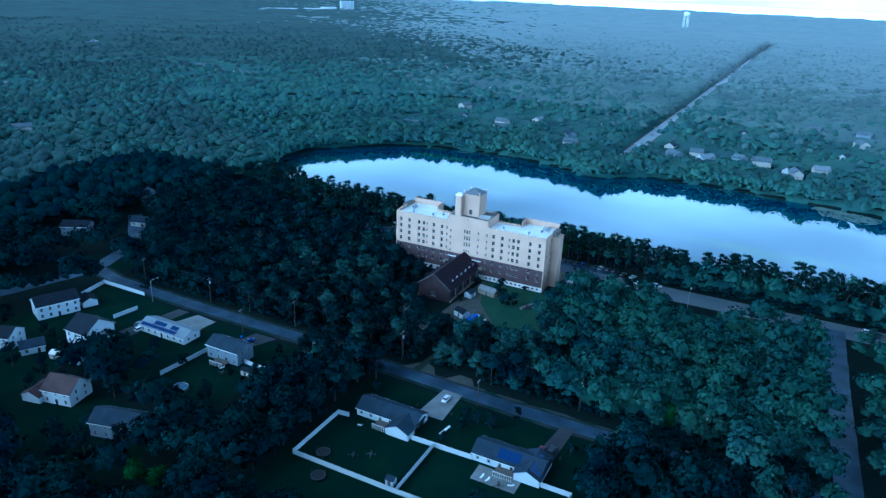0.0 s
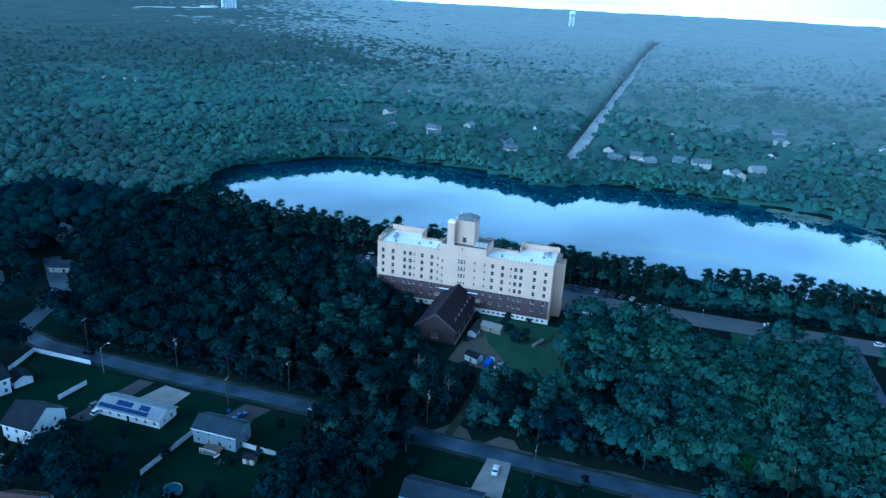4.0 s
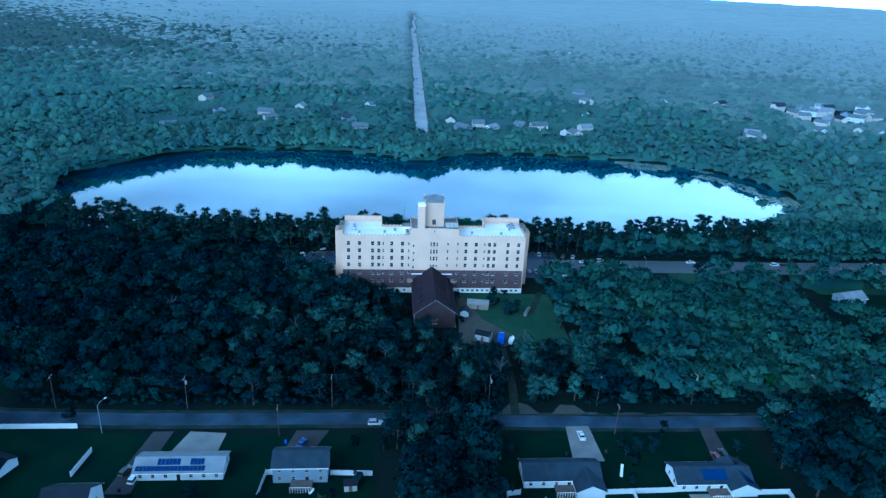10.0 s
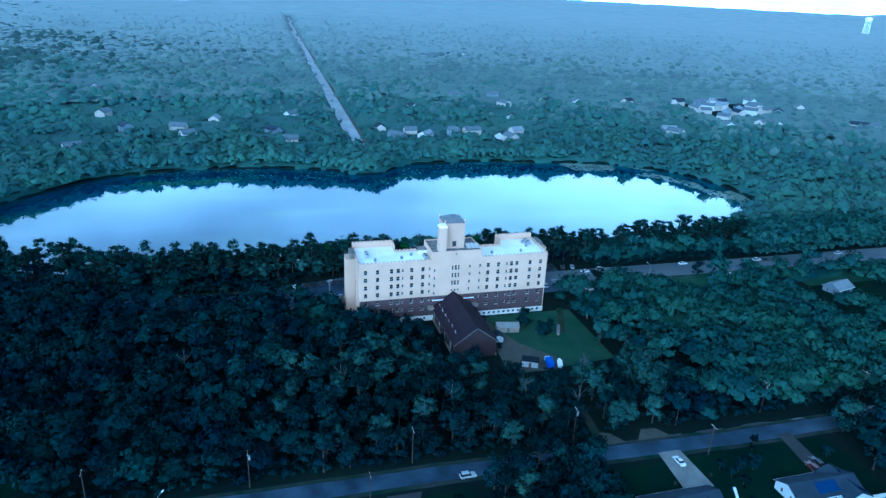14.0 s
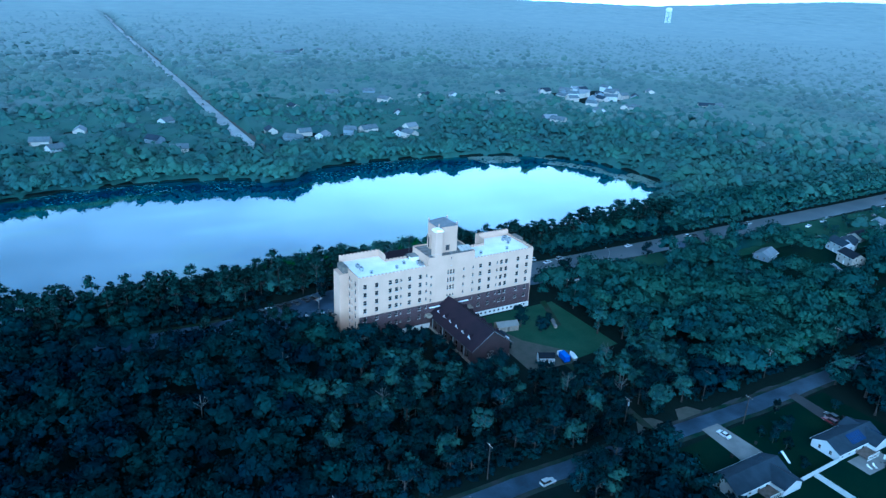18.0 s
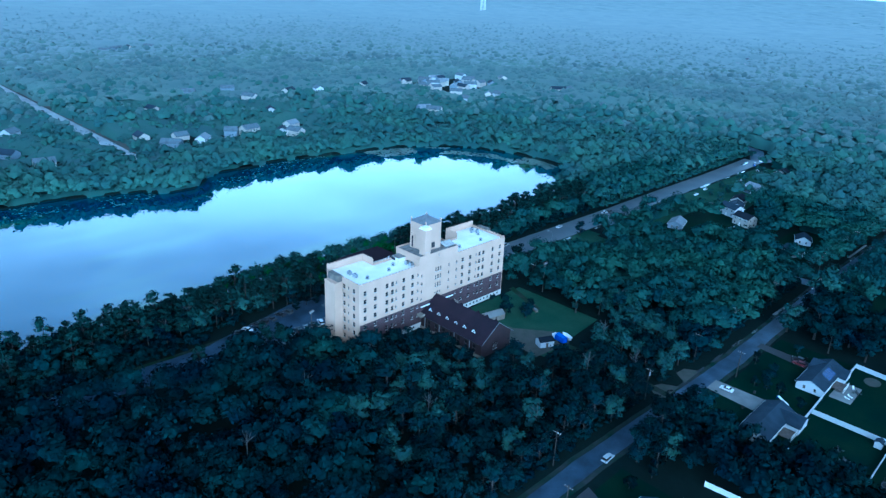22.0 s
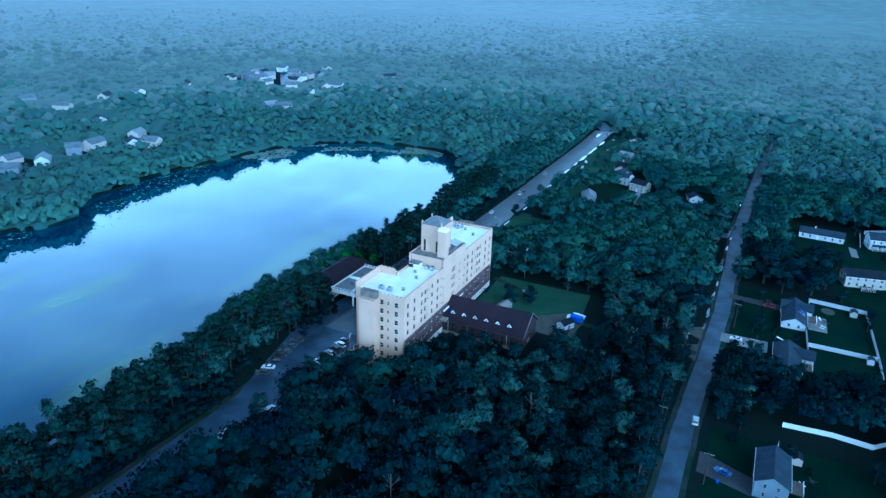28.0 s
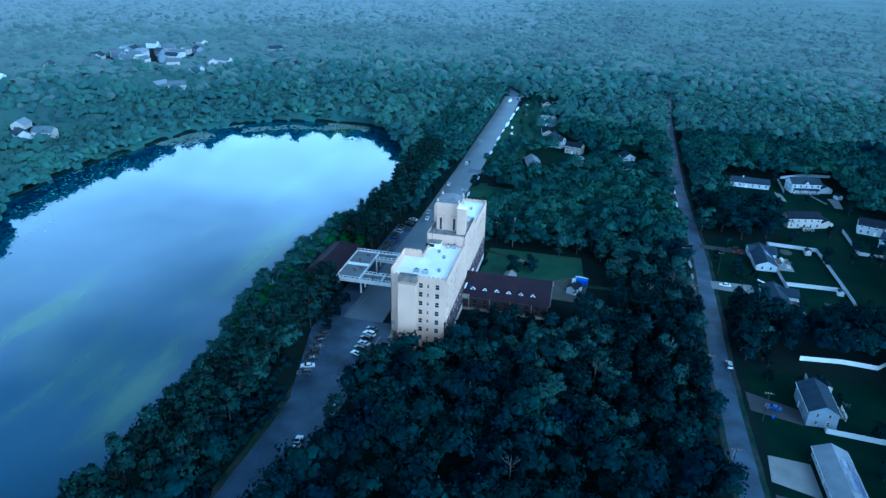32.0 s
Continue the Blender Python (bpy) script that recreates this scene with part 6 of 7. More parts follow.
def patio_set(x, y):
    t = thing("patio_table", x, y, 0, "dark metal patio table on the grass", "table", "patio furniture")
    bm = B()
    cyl(bm, 0, 0, 0.7, 0.75, 0.7, 0.7, 14)
    part("tabletop", bm, M["dark_metal"], t)
    bm = B()
    cyl(bm, 0, 0, -0.03, 0.7, 0.06, 0.06, 8)
    part("stem", bm, M["dark_metal"], t)
    bm = B()
    cyl(bm, 0, 0, -0.03, 0.03, 0.35, 0.3, 10)
    part("foot", bm, M["dark_metal"], t)
    for i in range(4):
        a = i * 1.5708 + 0.4
        c = thing("patio_chair", x + 1.25 * math.cos(a), y + 1.25 * math.sin(a), 0, "dark metal patio chair at a garden table", "chair", "patio furniture", math.degrees(a))
        bm = B()
        box(bm, -0.25, 0.25, -0.25, 0.25, 0.42, 0.47, 0.01)
        part("seat", bm, M["dark_metal"], c)
        bm = B()
        box(bm, 0.22, 0.27, -0.25, 0.25, 0.47, 0.95, 0.01)
        part("backrest", bm, M["dark_metal"], c)
        for sx in (-0.22, 0.22):
            for sy in (-0.22, 0.22):
                bm = B()
                rod(bm, (sx, sy, -0.02), (sx, sy, 0.42), 0.025, 5)
                part("leg", bm, M["dark_metal"], c)


patio_set(-92.5, 138)
patio_set(-88, 141)
patio_set(-48, 147)
patio_set(-160, 154)


def lounger(x, y, rz):
    t = thing("sun_lounger", x, y, 0.06, "pale plastic sun lounger on the patio", "lounger", "patio furniture", rz)
    bm = B()
    box(bm, -0.95, 0.35, -0.3, 0.3, 0.3, 0.36, 0.01)
    part("bed", bm, M["trim"], t)
    bm = B()
    slab(bm, [(0.35, -0.3, 0.36), (0.95, -0.3, 0.8), (0.95, 0.3, 0.8), (0.35, 0.3, 0.36)], 0.05)
    part("backrest", bm, M["trim"], t)
    for sx in (-0.8, 0.3):
        for sy in (-0.26, 0.26):
            bm = B()
            rod(bm, (sx, sy, 0.0), (sx, sy, 0.31), 0.025, 5)
            part("leg", bm, M["trim"], t)


for x, y, rz in ((-54, 148.5, 80), (-52, 148, 70), (-45, 149, 20), (-99, 152, 10), (-162.5, 156.5, 60)):
    lounger(x, y, rz)


def bin_(x, y, m, label):
    t = thing("wheeled_bin", x, y, 0, label, "bin", "household bins")
    bm = B()
    box(bm, -0.3, 0.3, -0.35, 0.35, 0.05, 0.95, 0.04)
    part("body", bm, M[m], t)
    bm = B()
    box(bm, -0.33, 0.33, -0.38, 0.38, 0.95, 1.02, 0.02)
    part("lid", bm, M[m], t)
    for s_ in (-0.3, 0.3):
        bm = B()
        g = bmesh.ops.create_cone(bm, segments=10, radius1=0.12, radius2=0.12, depth=0.06, cap_ends=True)
        bmesh.ops.transform(bm, matrix=pose(s_, 0.3, 0.12, 0, 90), verts=g["verts"])
        part("wheel", bm, M["rubber"], t)


for x, y, m in ((-88, 171, "rubber"), (-75.5, 172, "rubber"), (-172.5, 178, "tarp_blue"), (-36, 168, "rubber"), (-191, 172, "rubber"), (-214, 158, "rubber")):
    bin_(x, y, m, ("blue" if m == "tarp_blue" else "black") + " plastic wheeled bin beside a driveway")
slide = thing("garden_slide", -73.5, 163, 0, "pale blue and white plastic garden slide on the lawn", "slide", "", 70)
bm = B()
slab(bm, [(-2.2, -0.4, 0.25), (2.2, -0.4, 1.3), (2.2, 0.4, 1.3), (-2.2, 0.4, 0.25)], 0.12)
part("chute", bm, M["trim"], slide)
for sy in (-0.4, 0.4):
    bm = B()
    rod(bm, (2.6, sy, -0.05), (2.2, sy, 1.35), 0.05, 6)
    part("leg", bm, M["tarp_blue"], slide)
    bm = B()
    rod(bm, (-2.0, sy, -0.05), (-2.0, sy, 0.3), 0.05, 6)
    part("leg", bm, M["tarp_blue"], slide)

# ---------------------------------------------------------------- poles, lamps, wires
def utility_pole(x, y, h=12.5, trafo=False, rz=0.0):
    t = thing("utility_pole", x, y, 0, "weathered wooden utility pole" + (" with a transformer" if trafo else ""), "utility pole", "street utility poles", rz)
    bm = B()
    cyl(bm, 0, 0, -0.3, h, 0.2, 0.13, 8)
    part("pole", bm, M["bark"], t)
    bm = B()
    box(bm, -0.07, 0.07, -1.3, 1.3, h - 0.9, h - 0.75)
    part("crossarm", bm, M["wood"], t)
    for s in (-1.15, -0.4, 0.4, 1.15):
        bm = B()
        cyl(bm, 0, s, h - 0.75, h - 0.5, 0.06, 0.04, 6)
        part("insulator", bm, M["trim"], t)
    if trafo:
        bm = B()
        cyl(bm, 0.4, 0, h - 3.0, h - 1.8, 0.3, 0.3, 10)
        part("transformer", bm, M["grey_metal"], t)
    return t


POLES = [(-247, 196.5, 0), (-206, 195.8, 1), (-160, 196.3, 0), (-108.5, 196.0, 1), (-71.5, 196.5, 0), (-38.5, 196.8, 1), (2, 196, 0), (60, 195, 1), (110, 193.5, 0), (160, 190, 0)]
for x, y, k in POLES:
    utility_pole(x, y, 12.3, bool(k), 90 if False else 0)
for x, y in ((-70.0, 181.0), (-175, 181.5), (-64, 280)):
    utility_pole(x, y, 11.0, False)
line = thing("power_line", 0, 0, 0, "thin dark overhead wires strung along the street poles", "wires")
for (x0, y0, _), (x1, y1, _) in zip(POLES, POLES[1:]):
    for off in (-1.15, 0.4, 1.15):
        bm = B()
        rows = []
        for i in range(9):
            u = i / 8
            x, y, z = x0 + (x1 - x0) * u, y0 + (y1 - y0) * u + off, 11.8 - 4 * 0.9 * u * (1 - u)
            rows.append([bm.verts.new((x, y + 0.013 * math.cos(a), z + 0.013 * math.sin(a))) for a in (0.0, 1.5708, 3.1416, 4.7124)])
        for A, C in zip(rows, rows[1:]):
            for i in range(4):
                bm.faces.new((A[i], A[(i + 1) % 4], C[(i + 1) % 4], C[i]))
        part("wire", bm, M["dark_metal"], line)


def street_lamp(x, y, rz, h=10.0):
    t = thing("street_lamp", x, y, 0, "grey metal street lamp with a curved arm", "street lamp", "street lamps", rz)
    bm = B()
    cyl(bm, 0, 0, -0.1, h, 0.12, 0.08, 8)
    part("pole", bm, M["grey_metal"], t)
    bm = B()
    rod(bm, (0, 0, h - 0.1), (1.2, 0, h + 0.7), 0.06)
    rod(bm, (1.2, 0, h + 0.7), (2.6, 0, h + 0.9), 0.06)
    part("arm", bm, M["grey_metal"], t)
    bm = B()
    box(bm, 2.5, 3.3, -0.2, 0.2, h + 0.78, h + 0.98, 0.05)
    part("lamp_head", bm, M["trim"], t)
    return t


street_lamp(-228, 183.5, 60)
for x, y, rz in ((-18, 303, 90),):
    street_lamp(x, y, rz, 8.0)
flood = thing("floodlight_mast", -66, 272, 0, "tall mast with two floodlight heads above the trees", "floodlight")
bm = B()
cyl(bm, 0, 0, -0.2, 14.5, 0.2, 0.12, 8)
part("mast", bm, M["wood"], flood)
bm = B()
box(bm, -1.2, 1.2, -0.08, 0.08, 14.3, 14.5)
part("crossbar", bm, M["wood"], flood)
for s in (-0.9, 0.0, 0.9):
    bm = B()
    box(bm, s - 0.35, s + 0.35, -0.5, -0.1, 13.7, 14.3, 0.05)
    part("lamp_head", bm, M["deck_grey"], flood)

copy_thing(flood, pose(-172, 299, 0, 0, 0, 20))

# ---------------------------------------------------------------- distant landmarks
tower_w = thing("water_tower", WT[0], WT[1], 0, "pale distant water tower above the forest", "water tower")
bm = B()
g = bmesh.ops.create_uvsphere(bm, u_segments=20, v_segments=10, radius=1.0)
bmesh.ops.transform(bm, matrix=Matrix.Translation((0, 0, 60)) @ Matrix.Diagonal((12, 12, 8, 1)), verts=g["verts"])
part("tank", bm, M["trim"], tower_w)
for i in range(6):
    a = i * 1.047
    bm = B()
    rod(bm, (math.cos(a) * 11, math.sin(a) * 11, -0.2), (math.cos(a) * 9, math.sin(a) * 9, 56), 0.7, 8)
    part("leg", bm, M["trim"], tower_w)
copy_thing(tower_w, pose(1870, 2050, 0))
plant_site = thing("factory", -1850, 2420, 0, "distant pale industrial buildings with tall silos", "factory", "", 59)
for i, (x, y, l, d, h) in enumerate(((-110, 0, 150, 40, 14), (-40, 45, 90, 30, 12), (60, -10, 120, 50, 15), (120, 30, 60, 30, 20))):
    bm = B()
    box(bm, x - l / 2, x + l / 2, y - d / 2, y + d / 2, -0.2, h, 0.3)
    part("hall", bm, M["siding_white"], plant_site)
for i in range(5):
    bm = B()
    cyl(bm, 165 + i * 13, 0, -0.2, 46, 6.2, 6.2, 12)
    part("silo", bm, M["siding_white"], plant_site)

# ---------------------------------------------------------------- planting
BLOCK_HOUSES = [(x - 15, x + 9, y - 12, y + 9) for x, y in ((70, 150), (70, 140), (70, 118), (70, 106), (8, 135), (8, 122), (5, 95), (-15, 92), (78, 214), (114, 266), (101, 255), (84, 247), (126, 266), (223, 278), (216, 252), (102, 217), (150, 274), (180, 276), (252, 256), (250, 283), (70, 277), (-330, 224), (-313, 252))]
CLEAR += BLOCK_HOUSES
CLEAR += [(48, 84, 258, 288)]
CLEAR += [(-32, -16, 284, 299), (-13, 12, 282, 299)]
CLEAR += [(92, 262, 284, 306), (100, 136, 262, 290)]
CLEAR += [(x - 9, x + 9, y - 10, y + 8) for x, y, _, _ in FAR]
CLEAR += [(300, 400, 690, 780)]
g_ = 6.2
px, py = np.meshgrid(np.arange(-420, 300, g_), np.arange(-130, 352, g_))
px, py = px.ravel() + rt.uniform(-2.4, 2.4, px.size), py.ravel() + rt.uniform(-2.4, 2.4, py.size)
ok = ~blocked(px, py, 1.0) & ~inside(px, py, LAKE) & ~((py > 330) & (px > -330) & (px < 110))
px, py = px[ok], py[ok]
order = np.argsort(np.hypot((px + 130) * 0.75, py - 226))
px, py = px[order], py[order]
NEAR = 165
for i in range(NEAR):
    plant(MIDGREEN[rt.integers(3)] if rt.uniform() < (0.65 if px[i] > -95 else (0.4 if py[i] > 222 else 0.12)) else BROAD[rt.integers(len(BROAD))], px[i], py[i], rt.uniform(0.78, 1.12), "leafy green broadleaf tree in dense woods", "tree", "woods in front of the hotel")


def gather(name, kinds, xs, ys, lo, hi, material, label, zz=None, sc=None, upward=0.0):
    """Many trees joined into one object."""
    V, F, N, k = [], [], [], 0
    base = []
    for trunk, crown in kinds:
        v = np.empty(len(crown.vertices) * 3, np.float32)
        crown.vertices.foreach_get("co", v)
        f = np.empty(len(crown.polygons) * 3, np.int32)
        crown.loops.foreach_get("vertex_index", f)
        base.append((v.reshape(-1, 3), f.reshape(-1, 3), LEAF_NORMALS[crown.name]))
    for i, (x, y) in enumerate(zip(xs, ys)):
        v, f, w = base[rt.integers(len(base))]
        a, s = rt.uniform(0, 6.283), rt.uniform(lo, hi) * (1.0 if sc is None else sc[i])
        R = np.array([[math.cos(a), -math.sin(a), 0], [math.sin(a), math.cos(a), 0], [0, 0, 1]]) * s
        V.append(v @ R.T + np.array([x, y, 0.0 if zz is None else zz[i]]))
        F.append(f + k)
        N.append(w @ R.T / s)
        k += len(v)
    me = as_mesh(name, np.concatenate(V), np.concatenate(F), material, True, upward, np.concatenate(N))
    return tagged(new(name, me), label, "woods", kind="stuff")


def light_tree(seed, h, r, nl, nt, mt, size=0.75, lift=0.6):
    rng = np.random.default_rng(seed)
    lobes = [(np.array([0, 0, h * 0.68]), r * 0.75)]
    for i in range(nl):
        a = 6.283 * (i + rng.uniform(0, 0.7)) / max(nl, 1)
        lobes.append((np.array([math.cos(a) * r * 0.55, math.sin(a) * r * 0.55, h * rng.uniform(0.45, 0.8)]), r * rng.uniform(0.42, 0.58)))
    v, f, w = lobes_and_tufts(rng, lobes, nt, size, 0.9, lift, 0.56 if nt > 100 else (0.66 if nt > 30 else 0.78), (0, 0, h * 0.35))
    return None, as_mesh("crown", v, f, mt, shade_normals=w)


MID = [light_tree(200 + i, h, r, 7, 225, M["leaf_woods"], 0.55) for i, (h, r) in enumerate(((13, 4.4), (11.5, 4.8), (14.5, 4.6), (12.5, 5.2)))]
BUSH = [light_tree(280 + i, h, r, 3, 60, M["leaf_woods"], 0.4) for i, (h, r) in enumerate(((3.0, 1.8), (3.8, 2.0)))]
LOW = [light_tree(230 + i, h, r, 3, 60, M["leaf_far_haze"], 0.73, 0.4) for i, (h, r) in enumerate(((13, 5.8), (12, 6.4), (14.5, 6.0), (11, 6.2)))]
LOWFAR = [light_tree(250 + i, h, r, 1, 5, M["leaf_far_haze"], 0.8, 0.3) for i, (h, r) in enumerate(((13, 5.8), (12, 6.4), (14.5, 6.0)))]
FARK = [light_tree(260 + i, h, r, 0, 2, M["leaf_distant_haze"], 1.8, 0.2) for i, (h, r) in enumerate(((13, 7.6), (12, 8.4), (14.5, 8.0)))]
deep = (px < -345) | (py < 64) | (px > 160) | (py + (px + 151) * 0.45 < 66) & (px < -151)
deep[:NEAR] = False
rest = ~deep
rest[:NEAR] = False
# woods by the hotel and eastward get hazed copies of the near leaf colour
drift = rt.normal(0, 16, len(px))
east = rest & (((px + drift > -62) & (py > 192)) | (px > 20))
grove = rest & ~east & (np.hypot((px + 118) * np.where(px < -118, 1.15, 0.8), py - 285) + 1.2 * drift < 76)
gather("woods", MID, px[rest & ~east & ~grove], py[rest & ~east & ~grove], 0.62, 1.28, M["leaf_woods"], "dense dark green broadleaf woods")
gather("woods", MID, px[grove], py[grove], 0.62, 1.2, M["leaf_grove_haze"], "broadleaf woods round the hotel, paled for haze")
gather("woods", MID, px[east], py[east], 0.62, 1.28, M["leaf_east_haze"], "broadleaf woods east of the hotel, greener and paled for haze")
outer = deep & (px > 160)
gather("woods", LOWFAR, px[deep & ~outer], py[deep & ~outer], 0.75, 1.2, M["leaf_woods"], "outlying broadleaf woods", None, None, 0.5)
gather("woods", LOW, px[outer], py[outer], 0.75, 1.2, M["leaf_outer_haze"], "broadleaf woods beyond the street", None, None, 0.5)

def thin(x, y, cell):
    """One tree for each cell."""
    k = np.floor(x / cell).astype(np.int64) * 100003 + np.floor(y / cell).astype(np.int64)
    _, i = np.unique(k, return_index=True)
    return x[i], y[i]


for x, y, s in ((-146, 248, 0.8), (-142, 256, 0.75), (-146, 264, 0.8), (-139, 262, 0.7), (-139, 250, 0.75), (-141, 244, 0.7), (-145, 272, 0.5), (-148, 278, 0.5), (-156, 276, 0.6), (-152, 271, 0.75), (-146, 268, 0.8), (-160, 271, 0.8), (-141, 270, 0.7), (-151, 277.5, 0.62), (-143.5, 277, 0.58), (-158, 278, 0.66), (-138, 276, 0.4)):
    plant(BROAD[rt.integers(6)], x, y, s, "young broadleaf tree beside the hotel wing", "tree", "young trees by the wing")

# pines between road and lake
pn = 0
for row, y0 in enumerate((334.5, 339.5, 345.0)):
    x = -322.0 + row * 2
    while x < 60:
        x += rt.uniform(4.0, 7.0)
        y = y0 + rt.uniform(-1.8, 1.8) + max(0, (-250 - x) * 0.35)
        if -134 < x < -92 and y < 352:
            continue
        if rt.uniform() < 0.12:
            continue
        pn += 1
        plant(PINES[rt.integers(4)], x, y, rt.uniform(0.85, 1.18), "tall dark pitch pine with open crown on the lake shore", "pine tree", "pines along the lake shore")
sx = rt.uniform(-330, 70, 1100)
sy = rt.uniform(332, 366, 1100) + np.maximum(0, (-262 - sx) * 0.4)
sx, sy = thin(sx, sy, 4.6)
ok = ~rects(sx, sy, [(-136, -92, 300, 351)]) & ~blocked(sx, sy) & ~inside(sx, sy, LAKE)
bulge = ok & (sx > -215) & (sx < -55)
ok &= ~bulge & (sy < 347 + np.maximum(0, (-262 - sx) * 0.4))
gather("undergrowth", MID, sx[ok], sy[ok], 0.35, 0.68, M["leaf_grove_haze"], "dense green undergrowth on the lake shore")
gather("undergrowth", MID, sx[bulge], sy[bulge], 0.4, 0.8, M["leaf_mid"], "bright green thicket on the lake shore")
sx, sy = thin(rt.uniform(-335, -200, 900), rt.uniform(335, 352, 900), 5.2)
sy = sy + np.maximum(0, (-250 - sx) * 0.35)
ok = ~blocked(sx, sy) & ~inside(sx, sy, LAKE)
gather("woods", MID, sx[ok], sy[ok], 0.55, 0.95, M["leaf_woods"], "broadleaf trees between the road and the lake")
sx, sy = thin(rt.uniform(-325, 65, 2400), rt.uniform(324, 341, 2400), 3.0)
ok = ~blocked(sx, sy) & ~rects(sx, sy, [(-136, -92, 300, 352)])
gather("undergrowth", BUSH, sx[ok], sy[ok], 0.6, 1.1, M["leaf_woods"], "low green bushes along the road verge")
sx, sy = thin(rt.uniform(-330, -200, 1400), rt.uniform(323, 336, 1400), 2.8)
ok = ~near_line(sx, sy, LAKE_ROAD, 6.6) & ~rects(sx, sy, [(-200, -130, 300, 329)])
gather("undergrowth", BUSH, sx[ok], sy[ok], 0.7, 1.3, M["leaf_woods"], "bushes between the lakeside road and the pines")
sx, sy = thin(rt.uniform(-260, 38, 1400), rt.uniform(196, 203, 1400), 2.6)
ok = ~near_line(sx, sy, [(-100, 192), (-98, 215)], 4.0) & ~near_line(sx, sy, STREET, 6.6) & ~rects(sx, sy, [(-89, -75, 190, 199)])
gather("undergrowth", BUSH, sx[ok], sy[ok], 0.5, 1.1, M["leaf_woods"], "low bushes at the wood's edge beside the street")
for i in range(30):
    x = -205 + i * 4.9 + rt.uniform(-1.5, 1.5)
    plant(MIDGREEN[rt.integers(3)], x, 354.0 + 6.5 * math.exp(-((x + 140) / 34) ** 2) + rt.uniform(-2.5, 2.0), rt.uniform(0.6, 0.85), "leafy green tree leaning over the pond", "tree", "shore trees")
rk = random.Random(23)
for i in range(9):
    for j in range(5):
        x, y = -174 + i * 4.9 + rk.uniform(-1.3, 1.3), 327.5 + j * 5.0 + rk.uniform(-1.3, 1.3)
        if (x < -161 and y < 334) or (x > -137 and y < 331):
            continue
        plant((BROAD if j < 2 else MIDGREEN)[rk.randrange(3)], x, y, rk.uniform(0.55, 0.8) * (0.8 if j == 0 else 1.0), "leafy tree between the parking lot and the lake", "tree", "trees between lot and lake")
for x, y, s in ((-136, 344, 0.9), (-140, 339, 1.0), (-133, 348, 0.8), (-92, 345, 0.95), (-88, 340, 0.9), (-96, 350, 0.85), (-150, 346, 0.9), (-80, 346, 1.0), (-128, 355, 0.8), (-118, 356, 0.7), (-108, 355, 0.75), (-100, 356, 0.8), (-90, 354, 0.9), (-82, 355, 0.8), (-74, 352, 0.9), (-138, 354, 0.9), (-146, 356, 0.8), (-156, 354, 0.9), (-166, 355, 0.85), (-176, 353, 0.9), (-186, 354, 0.8)):
    plant(BRIGHT[rt.integers(2)], x, y, s, "bright green broadleaf tree by the lake shore", "tree", "shore trees")
for x, y, s in ((-171, 287, 0.75), (-169, 296, 0.6), (-97, 268, 0.8), (-92, 261, 0.75), (-166, 281, 0.7), (-160, 279, 0.6), (-152, 279, 0.6), (-175, 150, 0.55), (-205, 150, 0.6), (-194, 154, 0.6), (-240, 190, 0.55), (-66, 172, 0.5), (-120, 100, 0.95), (-55, 180, 0.4), (-152, 176, 0.45), (-88, 262, 0.5), (10, 304, 0.7), (-45, 303, 0.9), (-143, 174, 0.4)):
    plant(BROAD[rt.integers(6)], x, y, s, "small rounded garden tree", "tree", "garden trees")
for x, y, s in ((-72, 158, 1.0), (-69, 166, 0.9), (-70, 170, 0.8), (-71, 174, 0.8), (-105, 172, 0.9), (-216, 142, 1.0), (-157, 155, 0.8), (-170, 276, 1.0), (-112, 276, 0.9), (-90, 281, 0.8), (-34, 172, 0.9), (-150, 160, 0.9), (-112, 255, 0.9), (-126, 247, 0.8), (-134, 262, 1.0), (-136, 270, 1.0), (-138, 256, 1.1)):
    plant(SHRUB[rt.integers(2)], x, y, s, "rounded green garden shrub", "shrub", "garden shrubs")

# woods close along the far side of the lakeside road
sx, sy = thin(rt.uniform(62, 300, 900), rt.uniform(326, 353, 900), 5.6)
ok = ~blocked(sx, sy) & ~inside(sx, sy, LAKE)
gather("woods", MID, sx[ok], sy[ok], 0.75, 1.2, M["leaf_mid"], "broadleaf woods along the lakeside road")
sx, sy = thin(rt.uniform(62, 300, 900), rt.uniform(323, 328, 900), 2.6)
ok = ~near_line(sx, sy, LAKE_ROAD, 8.6)
gather("undergrowth", BUSH, sx[ok], sy[ok], 0.7, 1.3, M["leaf_mid"], "bushes along the lakeside road")

# scattered trees in the yards
YARD_WEST = [(-222, 136, 0.6), (-213, 129, 0.7), (-204, 132, 0.65), (-197, 128, 0.7), (-186, 131, 0.75), (-206, 124, 0.6), (-241, 141, 0.5), (-262, 140, 0.8), (-258, 120, 0.8), (-238, 112, 0.7), (-228, 120, 0.7), (-216, 104, 0.7), (-198, 145, 0.6), (-187, 146, 0.7), (-208, 147, 0.7), (-232, 100, 0.8), (-224, 94, 0.9), (-210, 92, 0.8), (-204, 98, 0.7), (-198, 94, 0.8), (-205, 112, 0.6), (-212, 120, 0.7), (-234, 140, 0.5)]
YARD_MIDDLE = [(-180, 124, 0.8), (-172, 126, 0.8), (-178, 100, 0.7), (-172, 98, 0.7), (-150, 122, 0.8), (-168, 94, 0.8), (-158, 96, 0.9), (-152, 104, 0.8), (-172, 108, 0.6), (-158, 130, 0.7), (-152, 138, 0.7), (-172, 134, 0.6), (-110, 106, 0.9), (-104, 104, 0.8)]
